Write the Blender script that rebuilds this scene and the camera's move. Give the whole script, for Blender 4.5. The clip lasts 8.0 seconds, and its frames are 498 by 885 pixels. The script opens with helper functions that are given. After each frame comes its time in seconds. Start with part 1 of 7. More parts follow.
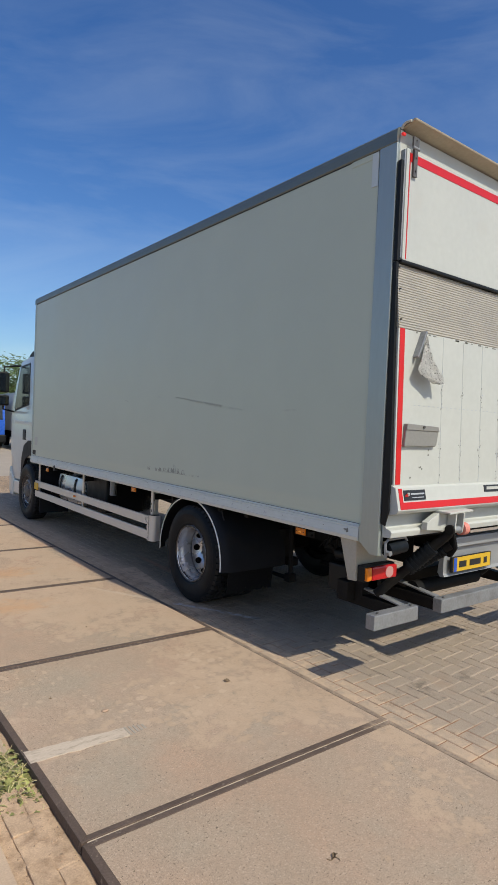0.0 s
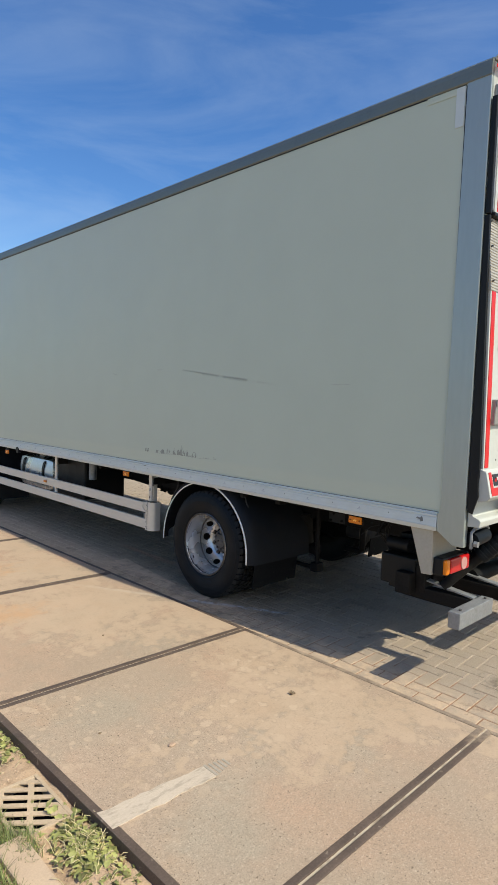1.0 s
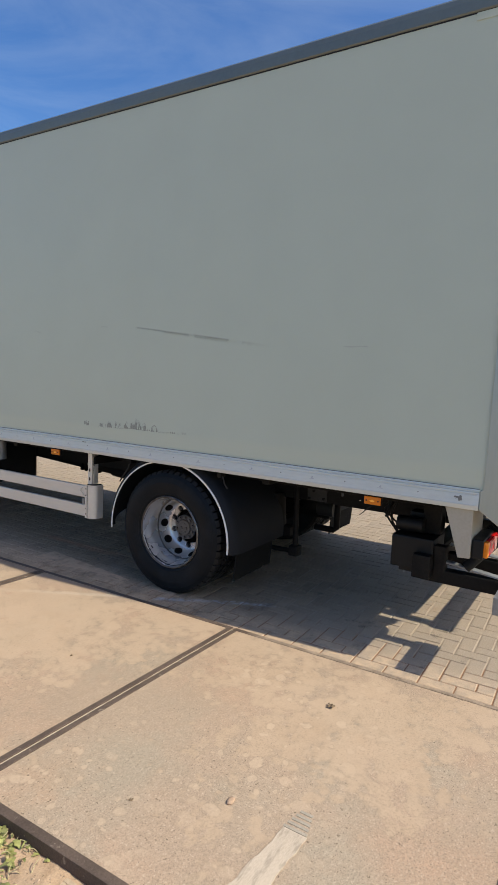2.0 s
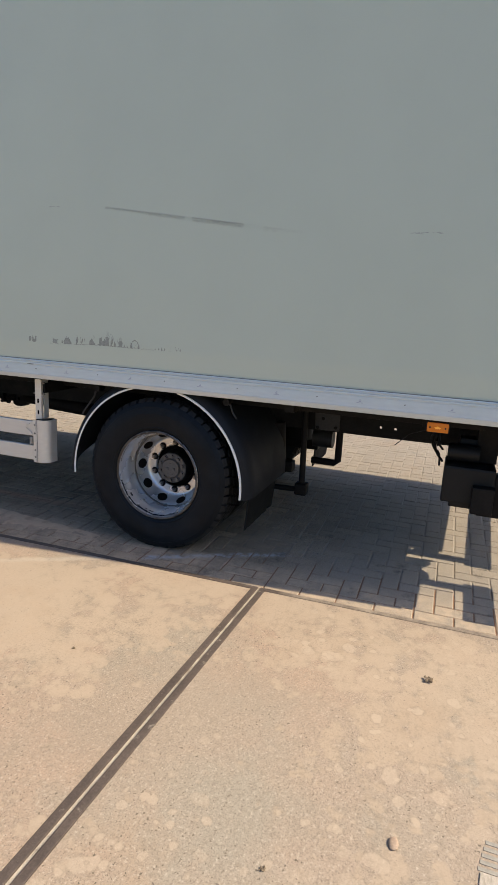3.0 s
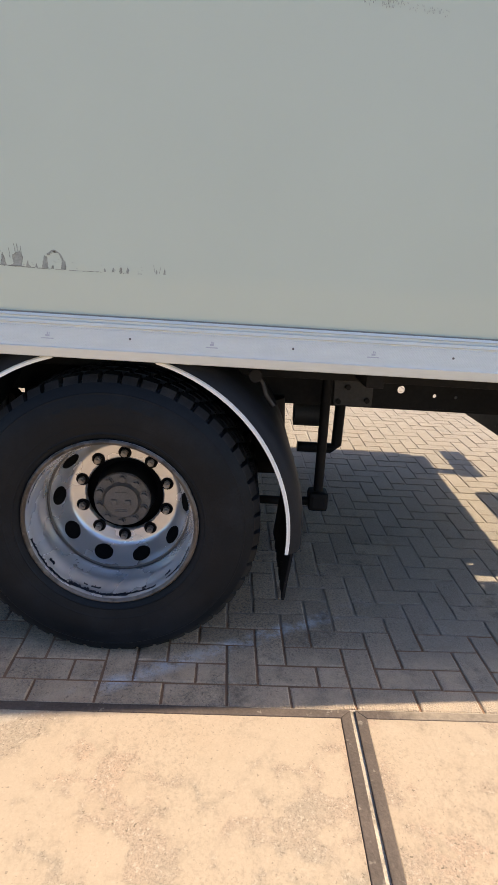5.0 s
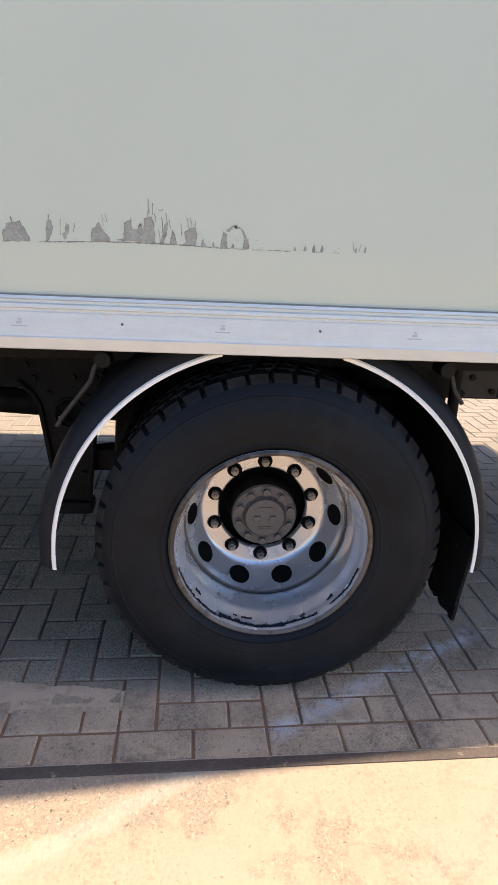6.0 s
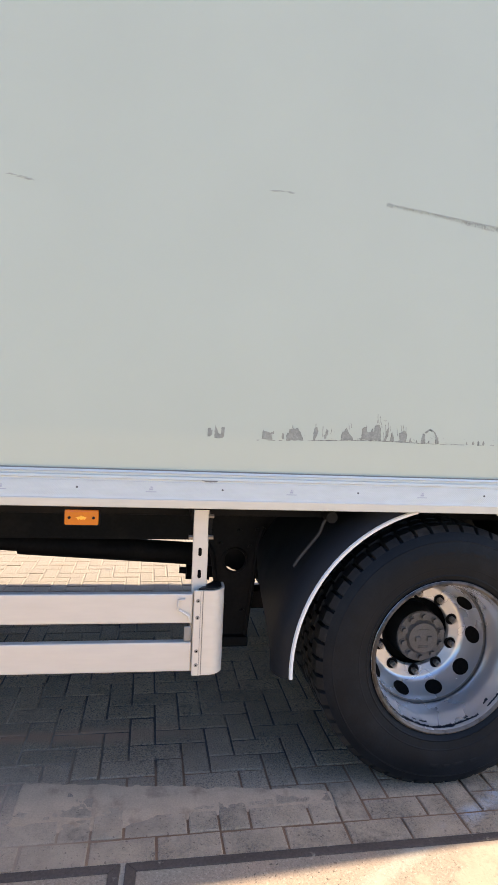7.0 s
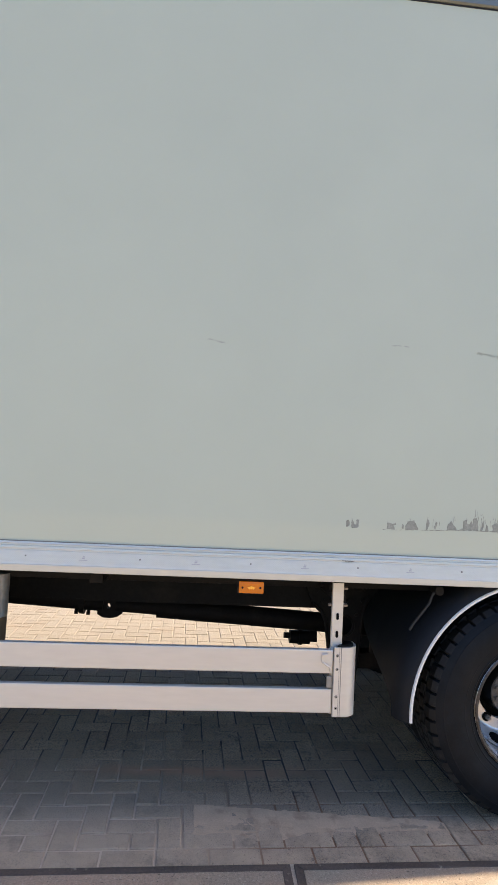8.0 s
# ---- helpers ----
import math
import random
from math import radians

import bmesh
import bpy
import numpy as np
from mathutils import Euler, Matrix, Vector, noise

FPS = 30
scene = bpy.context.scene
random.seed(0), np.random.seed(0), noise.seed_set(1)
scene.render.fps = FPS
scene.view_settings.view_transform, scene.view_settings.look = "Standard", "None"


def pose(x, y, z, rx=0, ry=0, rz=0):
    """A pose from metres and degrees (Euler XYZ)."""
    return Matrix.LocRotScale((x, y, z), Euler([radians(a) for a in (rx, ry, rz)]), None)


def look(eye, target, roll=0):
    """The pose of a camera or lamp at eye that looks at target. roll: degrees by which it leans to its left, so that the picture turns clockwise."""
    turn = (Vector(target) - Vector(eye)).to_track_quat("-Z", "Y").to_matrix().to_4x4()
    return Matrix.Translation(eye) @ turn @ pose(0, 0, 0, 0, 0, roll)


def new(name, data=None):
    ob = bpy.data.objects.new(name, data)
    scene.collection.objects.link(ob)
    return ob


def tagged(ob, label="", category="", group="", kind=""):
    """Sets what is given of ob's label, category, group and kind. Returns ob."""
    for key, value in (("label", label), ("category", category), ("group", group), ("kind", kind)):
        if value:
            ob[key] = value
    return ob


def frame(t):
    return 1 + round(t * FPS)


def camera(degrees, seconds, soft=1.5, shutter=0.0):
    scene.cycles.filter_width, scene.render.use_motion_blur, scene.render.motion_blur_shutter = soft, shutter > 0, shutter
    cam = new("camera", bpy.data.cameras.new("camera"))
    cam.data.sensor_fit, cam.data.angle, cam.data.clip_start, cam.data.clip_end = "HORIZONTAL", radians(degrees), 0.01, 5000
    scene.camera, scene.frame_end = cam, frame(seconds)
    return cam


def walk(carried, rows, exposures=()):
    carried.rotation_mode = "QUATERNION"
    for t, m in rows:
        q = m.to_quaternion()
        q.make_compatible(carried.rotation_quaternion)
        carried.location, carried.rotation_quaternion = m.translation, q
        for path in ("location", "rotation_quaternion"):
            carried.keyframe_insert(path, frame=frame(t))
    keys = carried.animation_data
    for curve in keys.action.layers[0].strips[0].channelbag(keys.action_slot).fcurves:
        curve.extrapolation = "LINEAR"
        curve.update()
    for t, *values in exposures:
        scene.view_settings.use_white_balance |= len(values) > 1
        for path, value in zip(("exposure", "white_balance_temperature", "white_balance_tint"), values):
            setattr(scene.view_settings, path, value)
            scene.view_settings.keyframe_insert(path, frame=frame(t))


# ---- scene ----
cam = camera(46.2, 8.0, soft=0.8)
PATH = [
    (0, (-3.192, -2.662, 1.859), (-1.983, -1.069, 1.804), 2.4),
    (0.5, (-3.339, -2.153, 1.849), (-2.128, -0.563, 1.769), 2.2),
    (1, (-3.504, -1.612, 1.844), (-2.104, -0.190, 1.711), 2.1),
    (1.5, (-3.589, -0.984, 1.816), (-1.961, 0.164, 1.640), 2.1),
    (1.7, (-3.613, -0.769, 1.811), (-1.966, 0.350, 1.623), 2.3),
    (2.8, (-3.281, 0.560, 1.620), (-1.453, 1.267, 1.223), 2.9),
    (3, (-3.212, 0.772, 1.583), (-1.372, 1.419, 1.142), 3.0),
    (3.5, (-2.997, 1.123, 1.612), (-1.130, 1.642, 1.115), 2.5),
    (4, (-2.637, 1.542, 1.540), (-0.719, 1.840, 1.060), 3.2),
    (5.3, (-1.525, 2.330, 1.275), (0.378, 2.221, 0.671), 3.4),
    (5.5, (-1.443, 2.452, 1.224), (0.460, 2.329, 0.620), 3.1),
    (6, (-1.447, 2.769, 1.310), (0.446, 2.592, 0.688), 2.7),
    (6.5, (-1.642, 3.240, 1.388), (0.287, 2.958, 0.943), 2.7),
    (7, (-1.982, 3.653, 1.398), (-0.008, 3.351, 1.296), 2.5),
    (7.5, (-2.266, 3.983, 1.458), (-0.282, 3.737, 1.510), 2.6),
    (8, (-2.594, 4.177, 1.498), (-0.606, 4.004, 1.626), 2.9),
]
EXPOSURE = [(0, 0.13, 6520, 4), (0.5, 0.33, 6610, 2.5), (1, 0.50, 6680, 0), (1.5, 0.47, 6730, 3), (3, 0.62, 6800, 3.5), (3.5, 0.64, 6810, 3.5), (4, 0.80, 6870, 4.5), (5.5, 1.25, 7110, 7),
            (6, 1.44, 7140, 8.5), (6.5, 1.48, 7140, 8), (7, 1.57, 7090, 7.5), (7.5, 1.54, 7050, 8), (8, 1.30, 6980, 5.5)]
walk(cam, [(t, look(eye, target, roll)) for t, eye, target, roll in PATH], EXPOSURE)

# ---- light ----
world = bpy.data.worlds.new("world")
scene.world = world
world.use_nodes = True
wn, wl = world.node_tree.nodes, world.node_tree.links
SUN_DIR = Vector((0.090, -0.92, 1.0)).normalized()
sky = wn.new("ShaderNodeTexSky")
sky.sky_type = "NISHITA"
sky.sun_disc = False
sky.sun_elevation = math.asin(SUN_DIR.z)
sky.sun_rotation = math.atan2(SUN_DIR.x, SUN_DIR.y)
sky.air_density, sky.dust_density, sky.ozone_density = 1.0, 1.5, 3.2
bg = wn["Background"]
bg.inputs["Strength"].default_value = 0.10
# thin cirrus over the sky
tc = wn.new("ShaderNodeTexCoord")
mp = wn.new("ShaderNodeMapping")
mp.inputs["Rotation"].default_value = (0.30, 0.22, 0.4)
mp.inputs["Scale"].default_value = (1.5, 1.5, 6.0)
mp.inputs["Location"].default_value = (0.0, 0.0, 2.3)
cn = wn.new("ShaderNodeTexNoise")
cn.inputs["Scale"].default_value, cn.inputs["Detail"].default_value = 1.3, 7.0
cn.inputs["Roughness"].default_value, cn.inputs["Distortion"].default_value = 0.58, 0.9
cr = wn.new("ShaderNodeValToRGB")
cr.color_ramp.elements[0].position, cr.color_ramp.elements[1].position = 0.43, 0.95
cr.color_ramp.elements[1].color = (0.20, 0.20, 0.20, 1)
cm = wn.new("ShaderNodeMixRGB")
cm.inputs["Color2"].default_value = (7.5, 8.0, 8.6, 1)
wl.new(tc.outputs["Generated"], mp.inputs["Vector"])
wl.new(mp.outputs["Vector"], cn.inputs["Vector"])
wl.new(cn.outputs["Fac"], cr.inputs["Fac"])
wl.new(cr.outputs["Color"], cm.inputs["Fac"])
hs = wn.new("ShaderNodeHueSaturation")
hs.inputs["Hue"].default_value, hs.inputs["Saturation"].default_value, hs.inputs["Value"].default_value = 0.512, 1.28, 1.27
wl.new(sky.outputs["Color"], hs.inputs["Color"])
wl.new(hs.outputs["Color"], cm.inputs["Color1"])
wl.new(cm.outputs["Color"], bg.inputs["Color"])

sun_data = bpy.data.lights.new("sun", "SUN")
sun_data.energy, sun_data.angle, sun_data.color = 3.6, radians(0.53), (1.0, 0.920, 0.808)
sun = new("sun", sun_data)
sun.matrix_world = look(SUN_DIR * 60, (0, 0, 0))


# ---- materials ----
def mat(name, base, rough=0.6, metal=0.0, var=0.12, scale=6.0, fine=80.0, bump=0.05, spots=None, spot_scale=3.0, spot_cut=(0.55, 0.68), stretch=(1, 1, 1), spec=0.5, each=0.0, coat=0.0):
    """A surface with coarse and fine variation of its colour, spots of a second colour, and a fine relief."""
    m = bpy.data.materials.new(name)
    m.use_nodes = True
    n, l = m.node_tree.nodes, m.node_tree.links
    p = n["Principled BSDF"]
    p.inputs["Roughness"].default_value, p.inputs["Metallic"].default_value = rough, metal
    p.inputs["Specular IOR Level"].default_value = spec
    p.inputs["Coat Weight"].default_value = coat
    c = n.new("ShaderNodeTexCoord")
    mp_ = n.new("ShaderNodeMapping")
    mp_.inputs["Scale"].default_value = stretch
    l.new(c.outputs["Object"], mp_.inputs["Vector"])

    def noise_tex(s, detail=5.0):
        t = n.new("ShaderNodeTexNoise")
        t.inputs["Scale"].default_value, t.inputs["Detail"].default_value = s, detail
        l.new(mp_.outputs["Vector"], t.inputs["Vector"])
        return t

    a, b = noise_tex(scale), noise_tex(fine, 3.0)
    add = n.new("ShaderNodeMath")
    add.operation = "ADD"
    l.new(a.outputs["Fac"], add.inputs[0])
    l.new(b.outputs["Fac"], add.inputs[1])
    rng = n.new("ShaderNodeMapRange")
    rng.inputs["From Min"].default_value, rng.inputs["From Max"].default_value = 0.6, 1.4
    rng.inputs["To Min"].default_value, rng.inputs["To Max"].default_value = 1 - var, 1 + var
    l.new(add.outputs[0], rng.inputs["Value"])
    colour = n.new("ShaderNodeRGB")
    colour.outputs[0].default_value = base
    out = colour.outputs[0]
    if spots:
        s = noise_tex(spot_scale, 8.0)
        s.inputs["Roughness"].default_value = 0.62
        ramp = n.new("ShaderNodeMapRange")
        ramp.inputs["From Min"].default_value, ramp.inputs["From Max"].default_value = spot_cut
        l.new(s.outputs["Fac"], ramp.inputs["Value"])
        mx = n.new("ShaderNodeMixRGB")
        mx.inputs["Color2"].default_value = spots
        l.new(ramp.outputs["Result"], mx.inputs["Fac"])
        l.new(out, mx.inputs["Color1"])
        out = mx.outputs[0]
    mul = n.new("ShaderNodeVectorMath")
    mul.operation = "SCALE"
    l.new(out, mul.inputs[0])
    l.new(rng.outputs["Result"], mul.inputs["Scale"])
    out = mul.outputs[0]
    if each:
        info, geo = n.new("ShaderNodeObjectInfo"), n.new("ShaderNodeNewGeometry")
        sm = n.new("ShaderNodeMath")
        sm.operation = "ADD"
        l.new(info.outputs["Random"], sm.inputs[0])
        l.new(geo.outputs["Random Per Island"], sm.inputs[1])
        fr = n.new("ShaderNodeMath")
        fr.operation = "FRACT"
        l.new(sm.outputs[0], fr.inputs[0])
        r2 = n.new("ShaderNodeMapRange")
        r2.inputs["To Min"].default_value, r2.inputs["To Max"].default_value = 1 - each, 1 + each
        l.new(fr.outputs[0], r2.inputs["Value"])
        m2 = n.new("ShaderNodeVectorMath")
        m2.operation = "SCALE"
        l.new(out, m2.inputs[0])
        l.new(r2.outputs["Result"], m2.inputs["Scale"])
        out = m2.outputs[0]
    l.new(out, p.inputs["Base Color"])
    rr = n.new("ShaderNodeMapRange")
    rr.inputs["From Min"].default_value, rr.inputs["From Max"].default_value = 0.3, 0.7
    rr.inputs["To Min"].default_value, rr.inputs["To Max"].default_value = max(rough - 0.08, 0.02), min(rough + 0.08, 1)
    l.new(a.outputs["Fac"], rr.inputs["Value"])
    l.new(rr.outputs["Result"], p.inputs["Roughness"])
    if bump:
        bp = n.new("ShaderNodeBump")
        bp.inputs["Strength"].default_value, bp.inputs["Distance"].default_value = bump, 0.01
        l.new(b.outputs["Fac"], bp.inputs["Height"])
        l.new(bp.outputs["Normal"], p.inputs["Normal"])
    return m


def glow(name, base, emit, strength, rough=0.2):
    m = mat(name, base, rough, var=0.05, bump=0.0)
    p = m.node_tree.nodes["Principled BSDF"]
    p.inputs["Emission Color"].default_value = emit
    p.inputs["Emission Strength"].default_value = strength
    return m




def panel_paint(name):
    """Satin grey-green panel paint; warm light bounced off the ground is painted into the lowest strip, under the
    peeled edge.
    """
    m = mat(name, (0.508, 0.556, 0.456, 1), 0.36, var=0.03, scale=0.7, fine=2.5, bump=0.0, spec=0.33)
    n, l = m.node_tree.nodes, m.node_tree.links
    p = n["Principled BSDF"]
    g, sep = n.new("ShaderNodeNewGeometry"), n.new("ShaderNodeSeparateXYZ")
    l.new(g.outputs["Position"], sep.inputs[0])
    t = n.new("ShaderNodeTexNoise")
    t.inputs["Scale"].default_value, t.inputs["Detail"].default_value = 1.4, 4.0
    l.new(g.outputs["Position"], t.inputs["Vector"])
    edge = n.new("ShaderNodeMath")
    edge.operation = "MULTIPLY_ADD"
    l.new(t.outputs["Fac"], edge.inputs[0])
    edge.inputs[1].default_value = 0.03
    l.new(sep.outputs["Z"], edge.inputs[2])
    # warm ground bounce, put into the colour below the peeled edge
    r = n.new("ShaderNodeMapRange")
    r.inputs["From Min"].default_value, r.inputs["From Max"].default_value, r.inputs["To Max"].default_value = 1.350, 1.305, 0.42
    l.new(edge.outputs[0], r.inputs["Value"])
    x = n.new("ShaderNodeMixRGB")
    x.inputs["Color2"].default_value = (0.56, 0.585, 0.455, 1)
    l.new(r.outputs["Result"], x.inputs["Fac"])
    l.new(p.inputs["Base Color"].links[0].from_socket, x.inputs["Color1"])
    l.new(x.outputs[0], p.inputs["Base Color"])
    return m


PANEL = panel_paint("panel_paint")


def embossed(name):
    """Bright aluminium rolled with a fine diamond pattern."""
    m = mat(name, (0.60, 0.635, 0.605, 1), 0.40, 0.32, var=0.07, scale=3, fine=60, bump=0.0, stretch=(1, 0.2, 1))
    n, l = m.node_tree.nodes, m.node_tree.links
    g = n.new("ShaderNodeNewGeometry")
    waves = []
    for turn in (45, -45):
        t = n.new("ShaderNodeMapping")
        t.inputs["Rotation"].default_value = (radians(turn), 0, 0)
        w = n.new("ShaderNodeTexWave")
        w.bands_direction = "Y"
        w.inputs["Scale"].default_value = 56.0
        l.new(g.outputs["Position"], t.inputs["Vector"])
        l.new(t.outputs["Vector"], w.inputs["Vector"])
        waves.append(w.outputs["Fac"])
    mx = n.new("ShaderNodeMath")
    mx.operation = "MULTIPLY"
    l.new(waves[0], mx.inputs[0])
    l.new(waves[1], mx.inputs[1])
    bp = n.new("ShaderNodeBump")
    bp.inputs["Strength"].default_value, bp.inputs["Distance"].default_value = 0.5, 0.0012
    # only the flat middle of the rail is rolled; its lips are smooth
    sep = n.new("ShaderNodeSeparateXYZ")
    l.new(g.outputs["Position"], sep.inputs[0])
    off = n.new("ShaderNodeMath")
    off.operation = "COMPARE"
    l.new(sep.outputs["Z"], off.inputs[0])
    off.inputs[1].default_value, off.inputs[2].default_value = 1.1345, 0.0315
    flat = n.new("ShaderNodeMath")
    flat.operation = "MULTIPLY"
    l.new(mx.outputs[0], flat.inputs[0])
    l.new(off.outputs[0], flat.inputs[1])
    l.new(flat.outputs[0], bp.inputs["Height"])
    l.new(bp.outputs["Normal"], n["Principled BSDF"].inputs["Normal"])
    return m


RAIL = embossed("embossed_aluminium")
ALU_POST = mat("aluminium_post", (0.385, 0.425, 0.40, 1), 0.36, 0.5, var=0.05, scale=2, fine=50, bump=0.02, stretch=(1, 1, 0.15))
ALU_DARK = mat("aluminium_roof_rail", (0.175, 0.195, 0.18, 1), 0.42, 0.55, var=0.06, scale=2, fine=40, bump=0.02)
ALU_GUARD = mat("anodised_guard", (0.66, 0.625, 0.555, 1), 0.45, 0.35, var=0.05, scale=3, fine=60, bump=0.02, stretch=(1, 0.15, 1))
GALV = mat("galvanised_steel", (0.27, 0.275, 0.28, 1), 0.5, 0.45, var=0.2, scale=9, fine=50, bump=0.06, spots=(0.15, 0.145, 0.14, 1), spot_cut=(0.5, 0.75))
GALV_PLAIN = mat("galvanised_sheet", (0.33, 0.335, 0.34, 1), 0.5, 0.4, var=0.08, scale=5, fine=60, bump=0.04)
WHITE = mat("white_paint", (0.465, 0.47, 0.43, 1), 0.4, var=0.05, scale=2, fine=20, bump=0.01, spots=(0.44, 0.42, 0.37, 1), spot_scale=2.5, spot_cut=(0.62, 0.9))
CAB_WHITE = mat("cab_paint", (0.54, 0.585, 0.56, 1), 0.22, var=0.03, scale=2, fine=20, bump=0.0, coat=0.4)
LIFT_ALU = mat("corrugated_aluminium", (0.43, 0.395, 0.33, 1), 0.5, 0.4, var=0.12, scale=4, fine=40, bump=0.04, spots=(0.34, 0.31, 0.27, 1), spot_scale=4, spot_cut=(0.6, 0.85))
TAN = mat("weathered_lip", (0.42, 0.36, 0.27, 1), 0.6, 0.2, var=0.12, scale=4, fine=40, bump=0.04)
RED = mat("red_reflective_tape", (0.52, 0.008, 0.008, 1), 0.4, var=0.12, scale=10, fine=120, bump=0.01)
BLACK = mat("black_plastic", (0.009, 0.0095, 0.010, 1), 0.5, var=0.2, scale=8, fine=120, bump=0.03, spec=0.25)
GUARD_BLACK = mat("mudguard_plastic", (0.016, 0.0178, 0.0208, 1), 0.5, var=0.2, scale=5, fine=200, bump=0.05, spots=(0.024, 0.022, 0.02, 1), spot_scale=4, spot_cut=(0.5, 0.8), spec=0.10)
RUBBER = mat("tyre_rubber", (0.0056, 0.0080, 0.0106, 1), 0.50, var=0.2, scale=7, fine=160, bump=0.04, spots=(0.0130, 0.0160, 0.0200, 1), spot_scale=5, spot_cut=(0.45, 0.75), spec=0.15)
# tread dust and the skylight on the blocks, both in the paler colour
TREAD = mat("dusty_skylit_tread", (0.0125, 0.0128, 0.0130, 1), 0.62, var=0.3, scale=12, fine=160, bump=0.06, spots=(0.036, 0.034, 0.031, 1), spot_scale=9, spot_cut=(0.5, 0.75), spec=0.25)
FLAP = mat("muddy_flap_rubber", (0.010, 0.0102, 0.0105, 1), 0.7, var=0.3, scale=9, fine=90, bump=0.15, spots=(0.14, 0.125, 0.105, 1), spot_scale=60, spot_cut=(0.64, 0.70), spec=0.08)
CHASSIS = mat("chassis_paint", (0.011, 0.0105, 0.010, 1), 0.6, var=0.3, scale=8, fine=60, bump=0.08, spots=(0.024, 0.02, 0.016, 1), spot_scale=5, spot_cut=(0.5, 0.8), spec=0.12)
RIM = mat("rim_paint", (0.62, 0.62, 0.62, 1), 0.25, 0.66, var=0.02, scale=5, fine=40, bump=0.0)
RIM_WORN = mat("rim_flange_worn", (0.13, 0.11, 0.09, 1), 0.5, 0.4, var=0.2, scale=20, fine=120, bump=0.05, spots=(0.06, 0.05, 0.04, 1), spot_scale=9, spot_cut=(0.5, 0.56))
HUB = mat("hub_cast_iron", (0.115, 0.110, 0.106, 1), 0.55, 0.45, var=0.3, scale=20, fine=150, bump=0.1)
NUT = mat("worn_nut_steel", (0.27, 0.245, 0.22, 1), 0.5, 0.7, var=0.3, scale=30, fine=150, bump=0.05)
PIPING = mat("white_edge_trim", (0.78, 0.77, 0.72, 1), 0.5, var=0.06, bump=0.0)
AMBER = glow("amber_lens", (0.62, 0.17, 0.008, 1), (1.0, 0.3, 0.02, 1), 0.02)
BULB = glow("amber_bulb", (0.85, 0.40, 0.05, 1), (1.0, 0.45, 0.05, 1), 0.10)
RED_LENS = mat("red_lens", (0.42, 0.01, 0.012, 1), 0.15, var=0.05, bump=0.0)
CLEAR_LENS = mat("clear_lens", (0.46, 0.24, 0.22, 1), 0.15, var=0.05, bump=0.0)
RED_LED = glow("red_led", (0.6, 0.02, 0.02, 1), (1.0, 0.03, 0.02, 1), 0.25)
YELLOW = mat("yellow_plate", (0.60, 0.37, 0.02, 1), 0.4, var=0.06, bump=0.0)
BLUE = mat("blue_band", (0.02, 0.08, 0.42, 1), 0.4, var=0.05, bump=0.0)
INK = mat("black_print", (0.015, 0.015, 0.016, 1), 0.5, var=0.05, bump=0.0)
PRINT_GREY = mat("grey_print", (0.40, 0.42, 0.45, 1), 0.5, var=0.05, bump=0.0)
SCRAPE = mat("scrape_grey", (0.295, 0.306, 0.26, 1), 0.75, var=0.28, scale=60, fine=200, bump=0.05)
GRAZE = mat("graze_grey", (0.37, 0.395, 0.335, 1), 0.7, var=0.12, scale=60, fine=200, bump=0.05)
SCRAPE_DARK = mat("scrape_dark", (0.185, 0.183, 0.162, 1), 0.7, var=0.15, scale=60, fine=200, bump=0.05)
TANK = mat("tank_aluminium", (0.60, 0.62, 0.65, 1), 0.30, 0.85, var=0.1, scale=5, fine=40, bump=0.03)
CHIP = mat("chipped_paint_dark", (0.010, 0.013, 0.020, 1), 0.8, var=0.3, scale=40, fine=200, bump=0.1, spec=0.08)
CREAM = mat("cream_bracket_paint", (0.42, 0.385, 0.31, 1), 0.5, 0.1, var=0.08, scale=5, fine=60, bump=0.02)
STRAP = mat("dusty_steel_strap", (0.036, 0.034, 0.032, 1), 0.6, 0.3, var=0.3, scale=20, fine=100, bump=0.1)
PINK = mat("faded_red_roller", (0.62, 0.22, 0.17, 1), 0.6, var=0.1)
PATCH = mat("repair_grey", (0.56, 0.61, 0.60, 1), 0.45, var=0.04, scale=5, fine=40, bump=0.0)
POCKET = mat("dull_pocket_steel", (0.27, 0.26, 0.235, 1), 0.5, 0.3, var=0.08, scale=6, fine=60, bump=0.03)
RAG = mat("dirty_cloth", (0.56, 0.55, 0.52, 1), 0.9, var=0.3, scale=25, fine=120, bump=0.3, spots=(0.10, 0.10, 0.095, 1), spot_scale=70, spot_cut=(0.56, 0.64))
GLASS = mat("dark_glass", (0.022, 0.030, 0.032, 1), 0.12, var=0.35, scale=4.5, fine=9, bump=0.0, spec=0.35)
